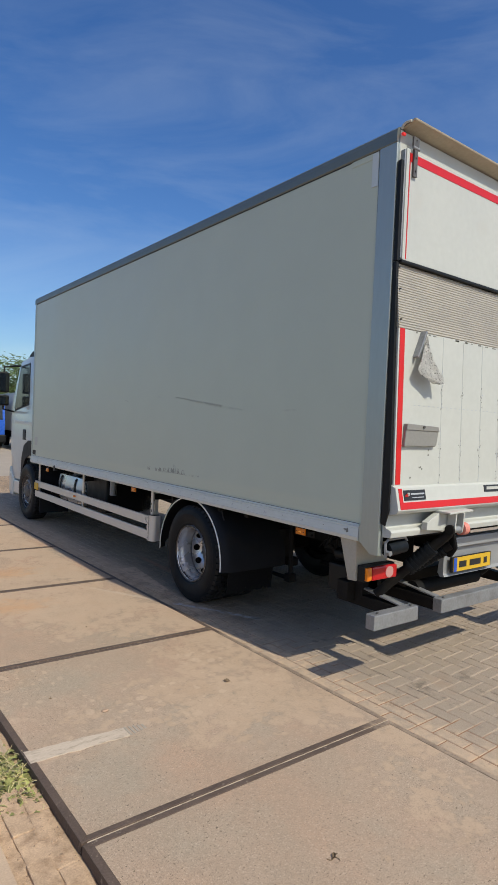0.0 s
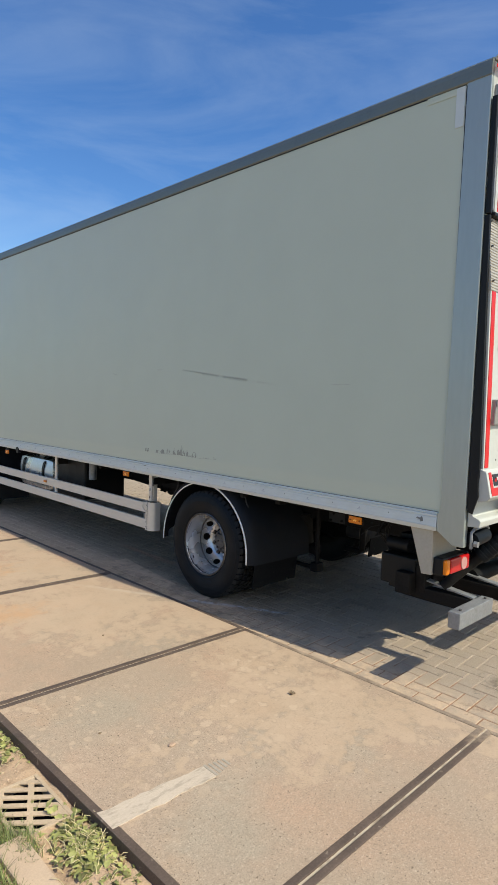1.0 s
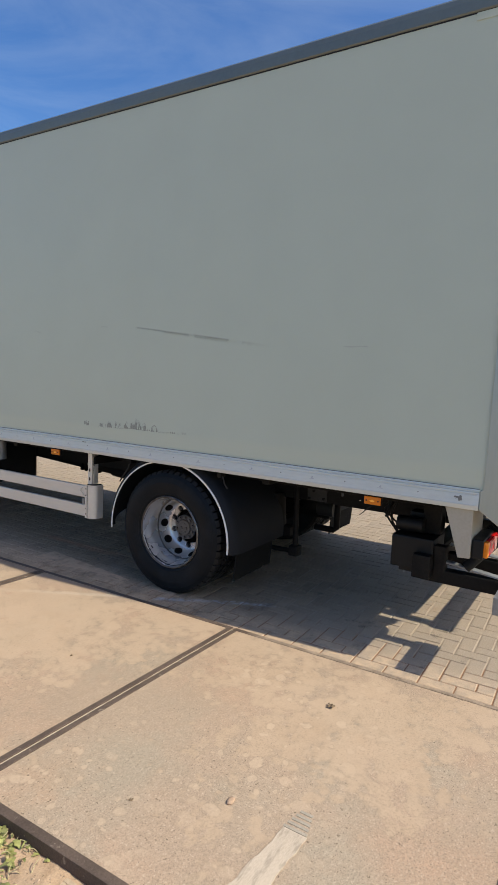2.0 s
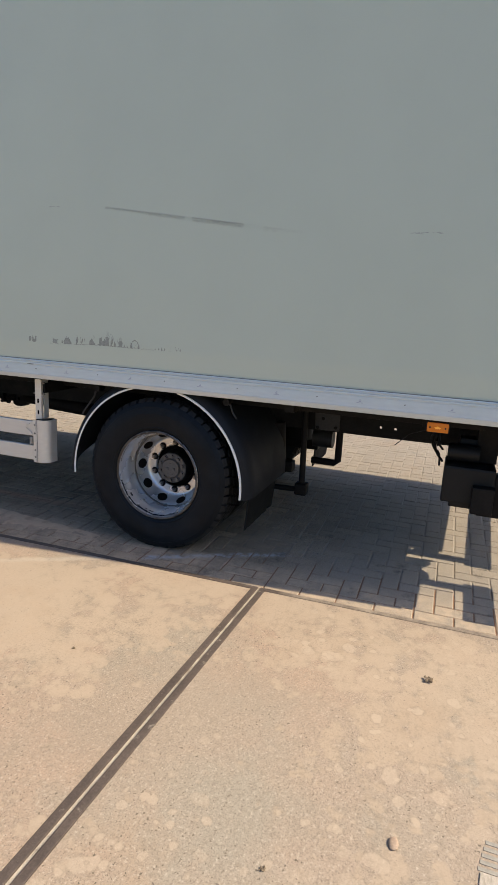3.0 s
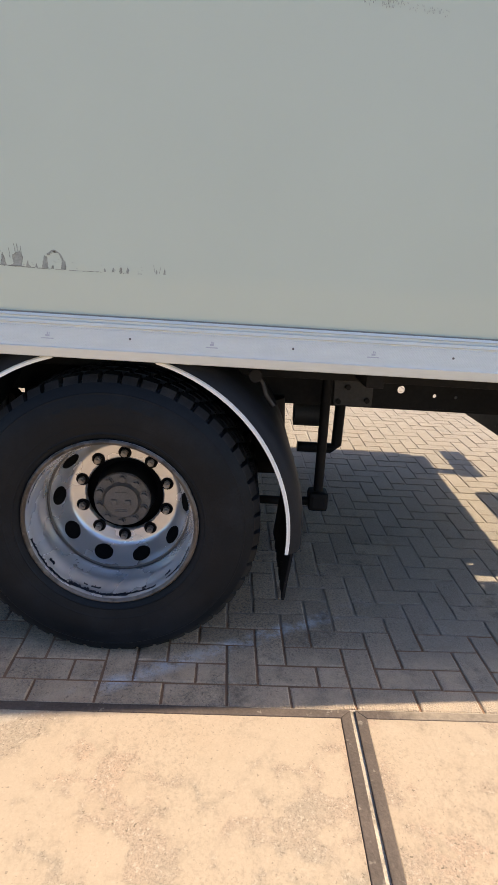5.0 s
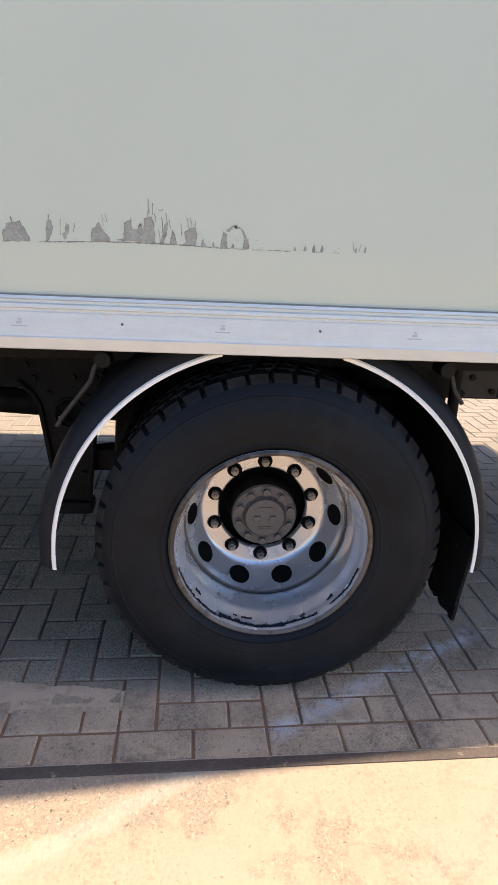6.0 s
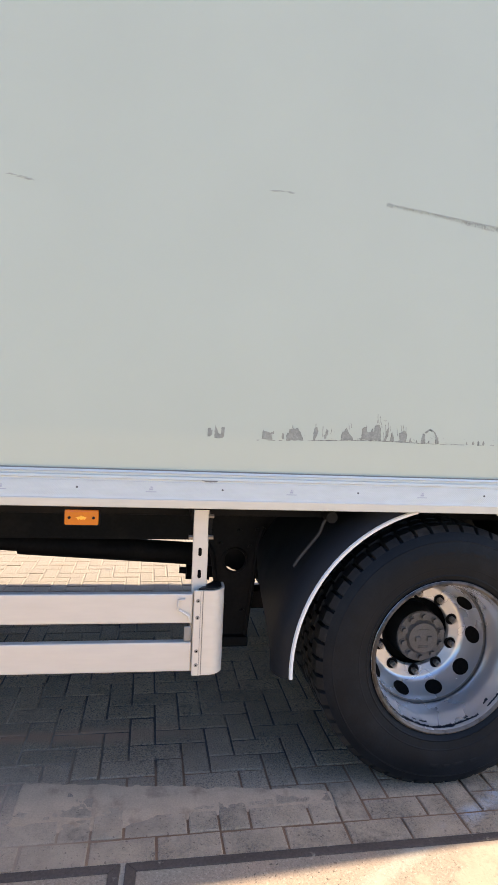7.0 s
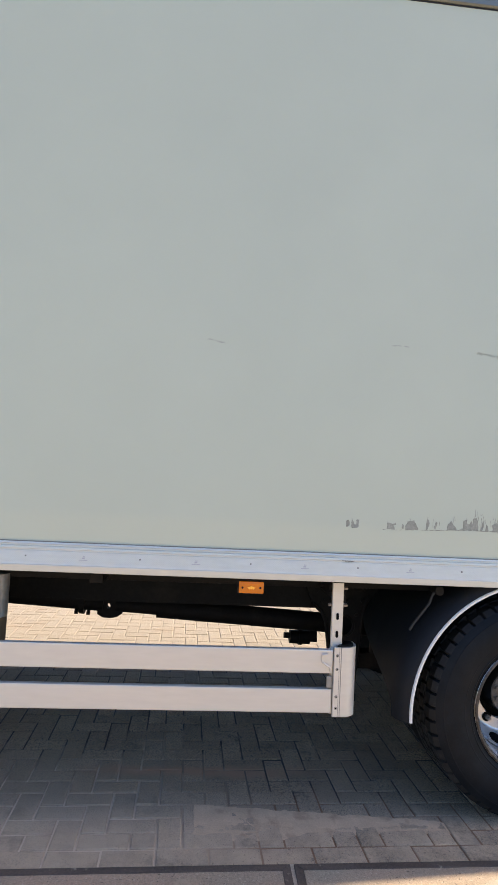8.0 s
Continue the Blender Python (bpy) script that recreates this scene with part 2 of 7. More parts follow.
def concrete(name):
    """Speckled slab concrete with smooth drifted sand: a full film by the bricks, torn drifts and round blotches further out."""
    m = mat(name, (0.375, 0.28, 0.20, 1), 0.9, var=0.10, scale=1.1, fine=260, bump=0.10, spec=0.25)
    n, l = m.node_tree.nodes, m.node_tree.links
    p = n["Principled BSDF"]
    c = p.inputs["Base Color"].links[0].from_socket
    g = n.new("ShaderNodeNewGeometry")
    sep = n.new("ShaderNodeSeparateXYZ")
    l.new(g.outputs["Position"], sep.inputs[0])

    def tex(scale, detail=6.0, rough=0.6, vec=None):
        t = n.new("ShaderNodeTexNoise")
        t.inputs["Scale"].default_value, t.inputs["Detail"].default_value, t.inputs["Roughness"].default_value = scale, detail, rough
        l.new(vec or g.outputs["Position"], t.inputs["Vector"])
        return t.outputs["Fac"]

    def ramp(src, lo, hi):
        r = n.new("ShaderNodeMapRange")
        r.inputs["From Min"].default_value, r.inputs["From Max"].default_value = lo, hi
        l.new(src, r.inputs["Value"])
        return r.outputs["Result"]

    def op(kind, a, b):
        o = n.new("ShaderNodeMath")
        o.operation = kind
        for k, v in enumerate((a, b)):
            if isinstance(v, float):
                o.inputs[k].default_value = v
            else:
                l.new(v, o.inputs[k])
        return o.outputs[0]

    def blend(src, colour, fac):
        x = n.new("ShaderNodeMixRGB")
        x.inputs["Color2"].default_value = colour
        l.new(fac, x.inputs["Fac"])
        l.new(src, x.inputs["Color1"])
        return x.outputs[0]

    def cells(scale, wobble):
        """Distance from the middle of round, warped cells."""
        warp = n.new("ShaderNodeTexNoise")
        warp.inputs["Scale"].default_value, warp.inputs["Detail"].default_value = scale * 1.3, 5.0
        l.new(g.outputs["Position"], warp.inputs["Vector"])
        add = n.new("ShaderNodeVectorMath")
        add.operation = "MULTIPLY_ADD"
        l.new(warp.outputs["Color"], add.inputs[0])
        add.inputs[1].default_value = (wobble / scale, wobble / scale, 0.0)
        l.new(g.outputs["Position"], add.inputs[2])
        v = n.new("ShaderNodeTexVoronoi")
        v.inputs["Scale"].default_value = scale
        l.new(add.outputs[0], v.inputs["Vector"])
        return v.outputs["Distance"], v.outputs["Color"]

    # bare cement: pinkish brown with olive-grey fields, washed nearly clean on the first slabs
    c = blend(c, (0.445, 0.298, 0.203, 1), ramp(tex(0.8, 6.0), 0.42, 0.58))
    c = blend(c, (0.325, 0.285, 0.215, 1), op("MULTIPLY", ramp(tex(1.3, 6.0, 0.62), 0.50, 0.64), 0.6))
    c = blend(c, (0.345, 0.312, 0.245, 1), op("MULTIPLY", op("MULTIPLY", ramp(tex(0.55, 4.0, 0.55), 0.43, 0.57), ramp(sep.outputs["Y"], 2.0, 1.0)), 0.38))
    c = blend(c, (0.46, 0.285, 0.17, 1), op("MULTIPLY", ramp(tex(1.1, 7.0, 0.65), 0.58, 0.74), 0.5))
    # dense grit and pits in it
    c = blend(c, (0.215, 0.165, 0.118, 1), op("MULTIPLY", ramp(tex(150.0, 3.0, 0.75), 0.49, 0.60), 0.58))
    c = blend(c, (0.56, 0.45, 0.34, 1), op("MULTIPLY", ramp(tex(95.0, 2.0, 0.7), 0.55, 0.68), 0.55))
    c = blend(c, (0.25, 0.195, 0.14, 1), op("MULTIPLY", ramp(tex(30.0, 7.0, 0.8), 0.50, 0.62), 0.38))
    c = blend(c, (0.15, 0.115, 0.08, 1), op("MULTIPLY", ramp(tex(70.0, 2.0), 0.645, 0.68), ramp(tex(2.2, 4.0), 0.36, 0.54)))
    # smooth dried sand: whole by the bricks and on the further slabs, breaking up into scalloped islands
    towards = ramp(sep.outputs["X"], -1.75, -0.35)
    further = ramp(sep.outputs["Y"], 1.5, 3.0)
    nearer = ramp(sep.outputs["Y"], 0.6, -0.6)
    lie = op("ADD", tex(0.9, 5.0, 0.6), op("ADD", op("MULTIPLY", towards, 0.21), op("SUBTRACT", op("MULTIPLY", further, 0.11), op("MULTIPLY", nearer, 0.10))))
    scoured = op("MULTIPLY", ramp(op("ADD", sep.outputs["X"], op("MULTIPLY", op("SUBTRACT", tex(3.0, 6.0, 0.65), 0.5), 0.35)), -0.52, -0.34), ramp(sep.outputs["Y"], 2.5, 3.0))
    lie = op("SUBTRACT", lie, op("MULTIPLY", scoured, 0.34))
    lobes = op("ADD", op("MULTIPLY", op("SUBTRACT", 0.40, cells(7.5, 1.1)[0]), 0.22), op("MULTIPLY", op("SUBTRACT", 0.40, cells(17.0, 1.0)[0]), 0.20))
    lobes = op("ADD", lobes, op("MULTIPLY", op("SUBTRACT", tex(45.0, 4.0, 0.7), 0.5), 0.10))
    film = ramp(op("ADD", lie, lobes), 0.555, 0.605)
    pale = n.new("ShaderNodeRGB")
    pale.outputs[0].default_value = (0.44, 0.328, 0.228, 1)
    sand = blend(pale.outputs[0], (0.40, 0.283, 0.185, 1), op("MULTIPLY", ramp(tex(2.3, 9.0, 0.7), 0.50, 0.68), 0.6))
    sand = blend(sand, (0.33, 0.25, 0.175, 1), op("MULTIPLY", ramp(tex(130.0, 3.0, 0.75), 0.54, 0.66), 0.35))
    sand = blend(sand, (0.20, 0.155, 0.11, 1), op("MULTIPLY", ramp(tex(75.0, 2.0), 0.675, 0.70), 0.7))
    x = n.new("ShaderNodeMixRGB")
    l.new(op("MULTIPLY", film, 0.80), x.inputs["Fac"])
    l.new(c, x.inputs["Color1"])
    l.new(sand, x.inputs["Color2"])
    c = x.outputs[0]
    # worn, pitted cement showing through the torn rim of the film
    rim_ = op("MULTIPLY", ramp(op("ADD", lie, lobes), 0.48, 0.56), ramp(op("ADD", lie, lobes), 0.70, 0.60))
    pit = op("MULTIPLY", ramp(tex(34.0, 9.0, 0.82), 0.47, 0.58), ramp(tex(2.6, 5.0, 0.65), 0.36, 0.56))
    c = blend(c, (0.235, 0.185, 0.130, 1), op("MULTIPLY", op("MULTIPLY", rim_, pit), 0.42))
    pit2 = op("MULTIPLY", ramp(tex(85.0, 4.0, 0.75), 0.52, 0.60), ramp(tex(1.7, 6.0, 0.65), 0.44, 0.60))
    c = blend(c, (0.20, 0.155, 0.11, 1), op("MULTIPLY", pit2, 0.42))
    # round dried splashes of sand, each of its own size, scattered between the drifts
    for scale, most in ((9.0, 0.44), (16.0, 0.40)):
        away, tint = cells(scale, 0.75)
        lot = n.new("ShaderNodeSeparateColor")
        l.new(tint, lot.inputs[0])
        size = op("MULTIPLY", ramp(lot.outputs[0], 0.20, 1.0), most)
        zone = op("MULTIPLY", ramp(tex(1.0, 4.0, 0.6), 0.42, 0.54), op("MULTIPLY", ramp(sep.outputs["Y"], 0.1, 0.7), ramp(sep.outputs["Y"], 1.9, 1.6)))
        blot = op("MULTIPLY", ramp(op("SUBTRACT", size, away), -0.02, 0.05), zone)
        c = blend(c, (0.475, 0.36, 0.255, 1), op("MULTIPLY", blot, 0.62))
        ring = op("MULTIPLY", ramp(op("ABSOLUTE", op("SUBTRACT", size, away), 0.0), 0.06, 0.0), op("MULTIPLY", zone, ramp(lot.outputs[0], 0.2, 0.4)))
        ring = op("MULTIPLY", ring, ramp(tex(40.0, 5.0, 0.7), 0.42, 0.60))
        c = blend(c, (0.25, 0.19, 0.135, 1), op("MULTIPLY", ring, 0.55))
    # rust-orange stains beside the outer edge of the third and fourth slabs
    for sx, sy in ((-1.62, 3.20), (-1.25, 4.50)):
        dx, dy = op("SUBTRACT", sep.outputs["X"], sx), op("MULTIPLY", op("SUBTRACT", sep.outputs["Y"], sy), 1.6)
        far_ = op("SQRT", op("ADD", op("MULTIPLY", dx, dx), op("MULTIPLY", dy, dy)), 0.0)
        stain = op("MULTIPLY", ramp(op("ADD", far_, op("MULTIPLY", op("SUBTRACT", tex(5.0, 9.0, 0.75), 0.5), 1.5)), 0.44, 0.10), 0.5)
        c = blend(c, (0.48, 0.27, 0.13, 1), stain)
    # pale paint dragged across in one straight streak
    line = op("ABSOLUTE", op("ADD", op("MULTIPLY", sep.outputs["X"], 0.869), op("SUBTRACT", op("MULTIPLY", sep.outputs["Y"], 0.495), 1.145)), 0.0)
    streak = op("MULTIPLY", ramp(op("ADD", line, op("MULTIPLY", op("SUBTRACT", tex(13.0, 6.0, 0.7), 0.5), 0.05)), 0.040, 0.012), ramp(sep.outputs["X"], -0.85, -0.40))
    c = blend(c, (0.53, 0.45, 0.355, 1), op("MULTIPLY", streak, 0.32))
    warm = n.new("ShaderNodeVectorMath")
    warm.operation = "MULTIPLY"
    warm.inputs[1].default_value = (1.065, 1.04, 1.02)
    l.new(c, warm.inputs[0])
    c = warm.outputs[0]
    # the film fills the pores
    rel = n.new("ShaderNodeBump")
    rel.inputs["Distance"].default_value = 0.004
    l.new(op("SUBTRACT", 0.40, op("MULTIPLY", film, 0.32)), rel.inputs["Strength"])
    l.new(tex(170.0, 4.0, 0.75), rel.inputs["Height"])
    l.new(rel.outputs["Normal"], p.inputs["Normal"])
    l.new(c, p.inputs["Base Color"])
    return m


CONCRETE = concrete("concrete")
MORTAR = mat("mortar_strip", (0.50, 0.405, 0.31, 1), 0.9, var=0.16, scale=9, fine=150, bump=0.2, spots=(0.37, 0.30, 0.225, 1), spot_scale=22, spot_cut=(0.52, 0.64), stretch=(0.5, 1.6, 1))
SLAB_JOINT = mat("slab_joint_sand", (0.50, 0.40, 0.30, 1), 0.95, var=0.25, scale=7, fine=150, bump=0.5, spots=(0.24, 0.18, 0.13, 1), spot_scale=9, spot_cut=(0.52, 0.68))
SMEAR = mat("trowel_smear", (0.34, 0.29, 0.23, 1), 0.9, var=0.2, scale=20, fine=120)


def rusted(name):
    """Rust-brown steel, worn and freckled with mortar, silted over towards the bricks at the truck's rear."""
    m = mat(name, (0.115, 0.080, 0.060, 1), 0.72, 0.2, var=0.35, scale=7, fine=120, bump=0.15, spots=(0.36, 0.29, 0.22, 1), spot_scale=26, spot_cut=(0.62, 0.74))
    n, l = m.node_tree.nodes, m.node_tree.links
    p = n["Principled BSDF"]
    g, sep = n.new("ShaderNodeNewGeometry"), n.new("ShaderNodeSeparateXYZ")
    l.new(g.outputs["Position"], sep.inputs[0])

    def span(src, lo, hi):
        r = n.new("ShaderNodeMapRange")
        r.inputs["From Min"].default_value, r.inputs["From Max"].default_value = lo, hi
        l.new(src, r.inputs["Value"])
        return r.outputs["Result"]

    def maths(kind, a_, b_):
        o = n.new("ShaderNodeMath")
        o.operation = kind
        l.new(a_, o.inputs[0])
        l.new(b_, o.inputs[1])
        return o.outputs[0]

    t = n.new("ShaderNodeTexNoise")
    t.inputs["Scale"].default_value, t.inputs["Detail"].default_value, t.inputs["Roughness"].default_value = 9.0, 9.0, 0.75
    l.new(g.outputs["Position"], t.inputs["Vector"])
    silt = maths("MULTIPLY", span(sep.outputs["X"], -0.85, -0.1), span(sep.outputs["Y"], 2.0, 1.5))
    cover = span(maths("ADD", silt, t.outputs["Fac"]), 1.14, 1.50)
    x = n.new("ShaderNodeMixRGB")
    x.inputs["Color2"].default_value = (0.40, 0.30, 0.21, 1)
    l.new(cover, x.inputs["Fac"])
    l.new(p.inputs["Base Color"].links[0].from_socket, x.inputs["Color1"])
    l.new(x.outputs[0], p.inputs["Base Color"])
    return m


RUST = rusted("rusted_steel_edge")


def paver(name):
    """Brown-grey pavers, toned greyer towards the sunlit sides, with sand washed over the courses by the slabs, stains,
    and a pale paint smear.
    """
    m = mat(name, (0.40, 0.275, 0.172, 1), 0.86, var=0.24, scale=9, fine=170, bump=0.7, each=0.26, spec=0.16)
    n, l = m.node_tree.nodes, m.node_tree.links
    p = n["Principled BSDF"]
    c = p.inputs["Base Color"].links[0].from_socket
    g = n.new("ShaderNodeNewGeometry")
    sep = n.new("ShaderNodeSeparateXYZ")
    l.new(g.outputs["Position"], sep.inputs[0])

    def tex(scale, detail=6.0, rough=0.6):
        t = n.new("ShaderNodeTexNoise")
        t.inputs["Scale"].default_value, t.inputs["Detail"].default_value, t.inputs["Roughness"].default_value = scale, detail, rough
        l.new(g.outputs["Position"], t.inputs["Vector"])
        return t.outputs["Fac"]

    def ramp(src, lo, hi):
        r = n.new("ShaderNodeMapRange")
        r.inputs["From Min"].default_value, r.inputs["From Max"].default_value = lo, hi
        l.new(src, r.inputs["Value"])
        return r.outputs["Result"]

    def op(kind, a, b):
        o = n.new("ShaderNodeMath")
        o.operation = kind
        for k, v in enumerate((a, b)):
            if isinstance(v, float):
                o.inputs[k].default_value = v
            else:
                l.new(v, o.inputs[k])
        return o.outputs[0]

    def blend(src, colour, fac):
        x = n.new("ShaderNodeMixRGB")
        x.inputs["Color2"].default_value = colour
        l.new(fac, x.inputs["Fac"])
        l.new(src, x.inputs["Color1"])
        return x.outputs[0]

    c = blend(c, (0.42, 0.295, 0.19, 1), ramp(tex(1.1), 0.46, 0.70))
    # sunlit look of the rear and far bricks, put into their colour
    sun_tone = ramp(op("ADD", sep.outputs["Y"], op("MULTIPLY", tex(1.5, 4.0), 0.8)), 2.6, 1.6)
    sun_tone = op("MAXIMUM", sun_tone, ramp(sep.outputs["X"], 1.5, 2.1))
    c = blend(c, (0.355, 0.292, 0.228, 1), op("MULTIPLY", sun_tone, 0.8))
    c = blend(c, (0.46, 0.39, 0.31, 1), op("MULTIPLY", ramp(tex(120.0, 3.0, 0.7), 0.50, 0.66), 0.5))
    c = blend(c, (0.16, 0.135, 0.11, 1), op("MULTIPLY", ramp(tex(105.0, 3.0, 0.75), 0.49, 0.60), op("SUBTRACT", 0.92, op("MULTIPLY", sun_tone, 0.72))))
    c = blend(c, (0.20, 0.175, 0.15, 1), ramp(tex(4.0, 8.0, 0.7), 0.60, 0.80))
    c = blend(c, (0.34, 0.235, 0.16, 1), op("MULTIPLY", ramp(tex(2.2, 5.0), 0.58, 0.75), 0.6))
    c = blend(c, (0.11, 0.09, 0.075, 1), op("MULTIPLY", ramp(tex(60.0, 2.0), 0.64, 0.69), op("SUBTRACT", 1.0, op("MULTIPLY", sun_tone, 0.75))))
    c = blend(c, (0.07, 0.058, 0.05, 1), op("MULTIPLY", ramp(tex(9.0, 8.0, 0.8), 0.60, 0.72), ramp(tex(1.6, 3.0), 0.50, 0.62)))
    drift = op("ADD", ramp(sep.outputs["X"], 0.85, -0.15), op("MULTIPLY", op("SUBTRACT", tex(2.4), 0.5), 2.6))
    drift = op("MULTIPLY", ramp(drift, 0.30, 1.1), op("SUBTRACT", 0.62, op("MULTIPLY", ramp(sep.outputs["Y"], 1.6, 2.4), 0.27)))
    c = blend(c, (0.54, 0.40, 0.275, 1), op("MULTIPLY", drift, op("SUBTRACT", 1.0, op("MULTIPLY", sun_tone, 0.75))))
    c = blend(c, (0.18, 0.135, 0.095, 1), op("MULTIPLY", ramp(tex(170.0, 2.0, 0.7), 0.50, 0.60), op("SUBTRACT", 0.55, op("MULTIPLY", sun_tone, 0.40))))
    line = op("ABSOLUTE", op("ADD", op("MULTIPLY", sep.outputs["X"], 0.869), op("SUBTRACT", op("MULTIPLY", sep.outputs["Y"], 0.495), 1.145)), 0.0)
    inside = op("MULTIPLY", ramp(sep.outputs["Y"], 1.5, 1.75), ramp(sep.outputs["Y"], 2.75, 2.55))
    smear = op("MULTIPLY", op("MULTIPLY", ramp(line, 0.05, 0.015), inside), ramp(tex(9.0, 8.0, 0.7), 0.44, 0.58))
    c = blend(c, (0.58, 0.58, 0.60, 1), op("MULTIPLY", smear, 0.6))
    # brown silt left standing over the courses by the slabs
    silt = op("MULTIPLY", op("MULTIPLY", ramp(sep.outputs["X"], 1.25, 0.75), ramp(tex(1.7, 9.0, 0.7), 0.47, 0.60)), ramp(sep.outputs["Y"], 2.6, 3.2))
    c = blend(c, (0.34, 0.235, 0.16, 1), op("MULTIPLY", silt, 0.55))
    band = ramp(op("ADD", sep.outputs["X"], op("MULTIPLY", op("SUBTRACT", tex(4.0, 6.0, 0.65), 0.5), 0.32)), 0.17, -0.01)
    c = blend(c, (0.62, 0.44, 0.29, 1), op("MULTIPLY", op("MULTIPLY", band, ramp(tex(7.0, 7.0, 0.7), 0.36, 0.60)), 0.68))
    # fine pale dust rubbed into the courses nearest the slabs
    dust = op("MULTIPLY", ramp(op("ADD", sep.outputs["X"], op("MULTIPLY", tex(5.0, 7.0, 0.7), 0.35)), 0.52, 0.22), ramp(sep.outputs["Y"], 3.2, 3.8))
    c = blend(c, (0.50, 0.365, 0.25, 1), op("MULTIPLY", dust, 0.30))
    c = blend(c, (0.12, 0.085, 0.06, 1), op("MULTIPLY", op("MULTIPLY", ramp(tex(85.0, 2.0, 0.6), 0.655, 0.685), ramp(sep.outputs["X"], 0.7, 0.3)), op("SUBTRACT", 0.5, op("MULTIPLY", sun_tone, 0.45))))
    wet = op("MULTIPLY", ramp(tex(3.2, 8.0, 0.75), 0.56, 0.66), ramp(sep.outputs["X"], 1.4, 0.8))
    c = blend(c, (0.10, 0.08, 0.062, 1), op("MULTIPLY", wet, 0.62))
    # drier, paler bricks beyond the guard's end
    dry = op("MULTIPLY", ramp(op("ADD", sep.outputs["Y"], op("MULTIPLY", tex(2.0, 5.0), 0.5)), 4.0, 4.7), ramp(sep.outputs["X"], 1.0, 0.3))
    c = blend(c, (0.52, 0.39, 0.27, 1), op("MULTIPLY", dry, 0.34))
    # washed-in red clay in one streak
    clay = op("ABSOLUTE", op("SUBTRACT", op("ADD", sep.outputs["X"], op("MULTIPLY", tex(3.0, 4.0), 0.16)), 0.58), 0.0)
    clay = op("MULTIPLY", ramp(clay, 0.075, 0.02), op("MULTIPLY", ramp(sep.outputs["Y"], 3.3, 3.9), ramp(sep.outputs["Y"], 4.75, 4.4)))
    c = blend(c, (0.44, 0.265, 0.17, 1), op("MULTIPLY", clay, 0.92))
    l.new(c, p.inputs["Base Color"])
    return m


BRICK = paver("paver")
SAND = mat("joint_sand", (0.47, 0.325, 0.205, 1), 0.95, var=0.28, scale=12, fine=120, bump=0.35, spots=(0.34, 0.225, 0.135, 1), spot_scale=14, spot_cut=(0.5, 0.66))
def joint(name):
    """Joint filling: red clay by the slabs, dark soil with sandy runs beyond."""
    m = mat(name, (0.085, 0.066, 0.052, 1), 0.95, var=0.2, scale=6, fine=150, bump=0.5, spots=(0.50, 0.36, 0.24, 1), spot_scale=1.3, spot_cut=(0.52, 0.62))
    n, l = m.node_tree.nodes, m.node_tree.links
    p = n["Principled BSDF"]
    g = n.new("ShaderNodeNewGeometry")
    sep = n.new("ShaderNodeSeparateXYZ")
    l.new(g.outputs["Position"], sep.inputs[0])
    t = n.new("ShaderNodeTexNoise")
    t.inputs["Scale"].default_value = 7.0
    l.new(g.outputs["Position"], t.inputs["Vector"])
    near_ = n.new("ShaderNodeMath")
    near_.operation = "MULTIPLY_ADD"
    l.new(t.outputs["Fac"], near_.inputs[0])
    near_.inputs[1].default_value = 0.5
    l.new(sep.outputs["X"], near_.inputs[2])
    r = n.new("ShaderNodeMapRange")
    r.inputs["From Min"].default_value, r.inputs["From Max"].default_value = 0.60, 0.44
    l.new(near_.outputs[0], r.inputs["Value"])
    x = n.new("ShaderNodeMixRGB")
    x.inputs["Color2"].default_value = (0.27, 0.145, 0.078, 1)
    l.new(r.outputs["Result"], x.inputs["Fac"])
    back = n.new("ShaderNodeMath")
    back.operation = "MULTIPLY_ADD"
    l.new(t.outputs["Fac"], back.inputs[0])
    back.inputs[1].default_value = 1.2
    l.new(sep.outputs["Y"], back.inputs[2])
    rb_ = n.new("ShaderNodeMapRange")
    rb_.inputs["From Min"].default_value, rb_.inputs["From Max"].default_value, rb_.inputs["To Max"].default_value = 3.1, 2.3, 0.85
    l.new(back.outputs[0], rb_.inputs["Value"])
    xs = n.new("ShaderNodeMixRGB")
    xs.inputs["Color2"].default_value = (0.43, 0.345, 0.26, 1)
    l.new(rb_.outputs["Result"], xs.inputs["Fac"])
    l.new(p.inputs["Base Color"].links[0].from_socket, xs.inputs["Color1"])
    open_ = n.new("ShaderNodeMapRange")
    open_.inputs["From Min"].default_value, open_.inputs["From Max"].default_value, open_.inputs["To Max"].default_value = 1.9, 2.4, 0.9
    l.new(sep.outputs["X"], open_.inputs["Value"])
    xo = n.new("ShaderNodeMixRGB")
    xo.inputs["Color2"].default_value = (0.33, 0.265, 0.20, 1)
    l.new(open_.outputs["Result"], xo.inputs["Fac"])
    l.new(xs.outputs[0], xo.inputs["Color1"])
    l.new(xo.outputs[0], x.inputs["Color1"])
    front = n.new("ShaderNodeMapRange")
    front.inputs["From Min"].default_value, front.inputs["From Max"].default_value = 3.7, 4.4
    l.new(sep.outputs["Y"], front.inputs["Value"])
    reach = n.new("ShaderNodeMapRange")
    reach.inputs["From Min"].default_value, reach.inputs["From Max"].default_value = 1.0, 0.65
    l.new(near_.outputs[0], reach.inputs["Value"])
    both = n.new("ShaderNodeMath")
    both.operation = "MULTIPLY"
    l.new(front.outputs["Result"], both.inputs[0])
    l.new(reach.outputs["Result"], both.inputs[1])
    xf = n.new("ShaderNodeMixRGB")
    xf.inputs["Color2"].default_value = (0.64, 0.48, 0.335, 1)
    l.new(both.outputs[0], xf.inputs["Fac"])
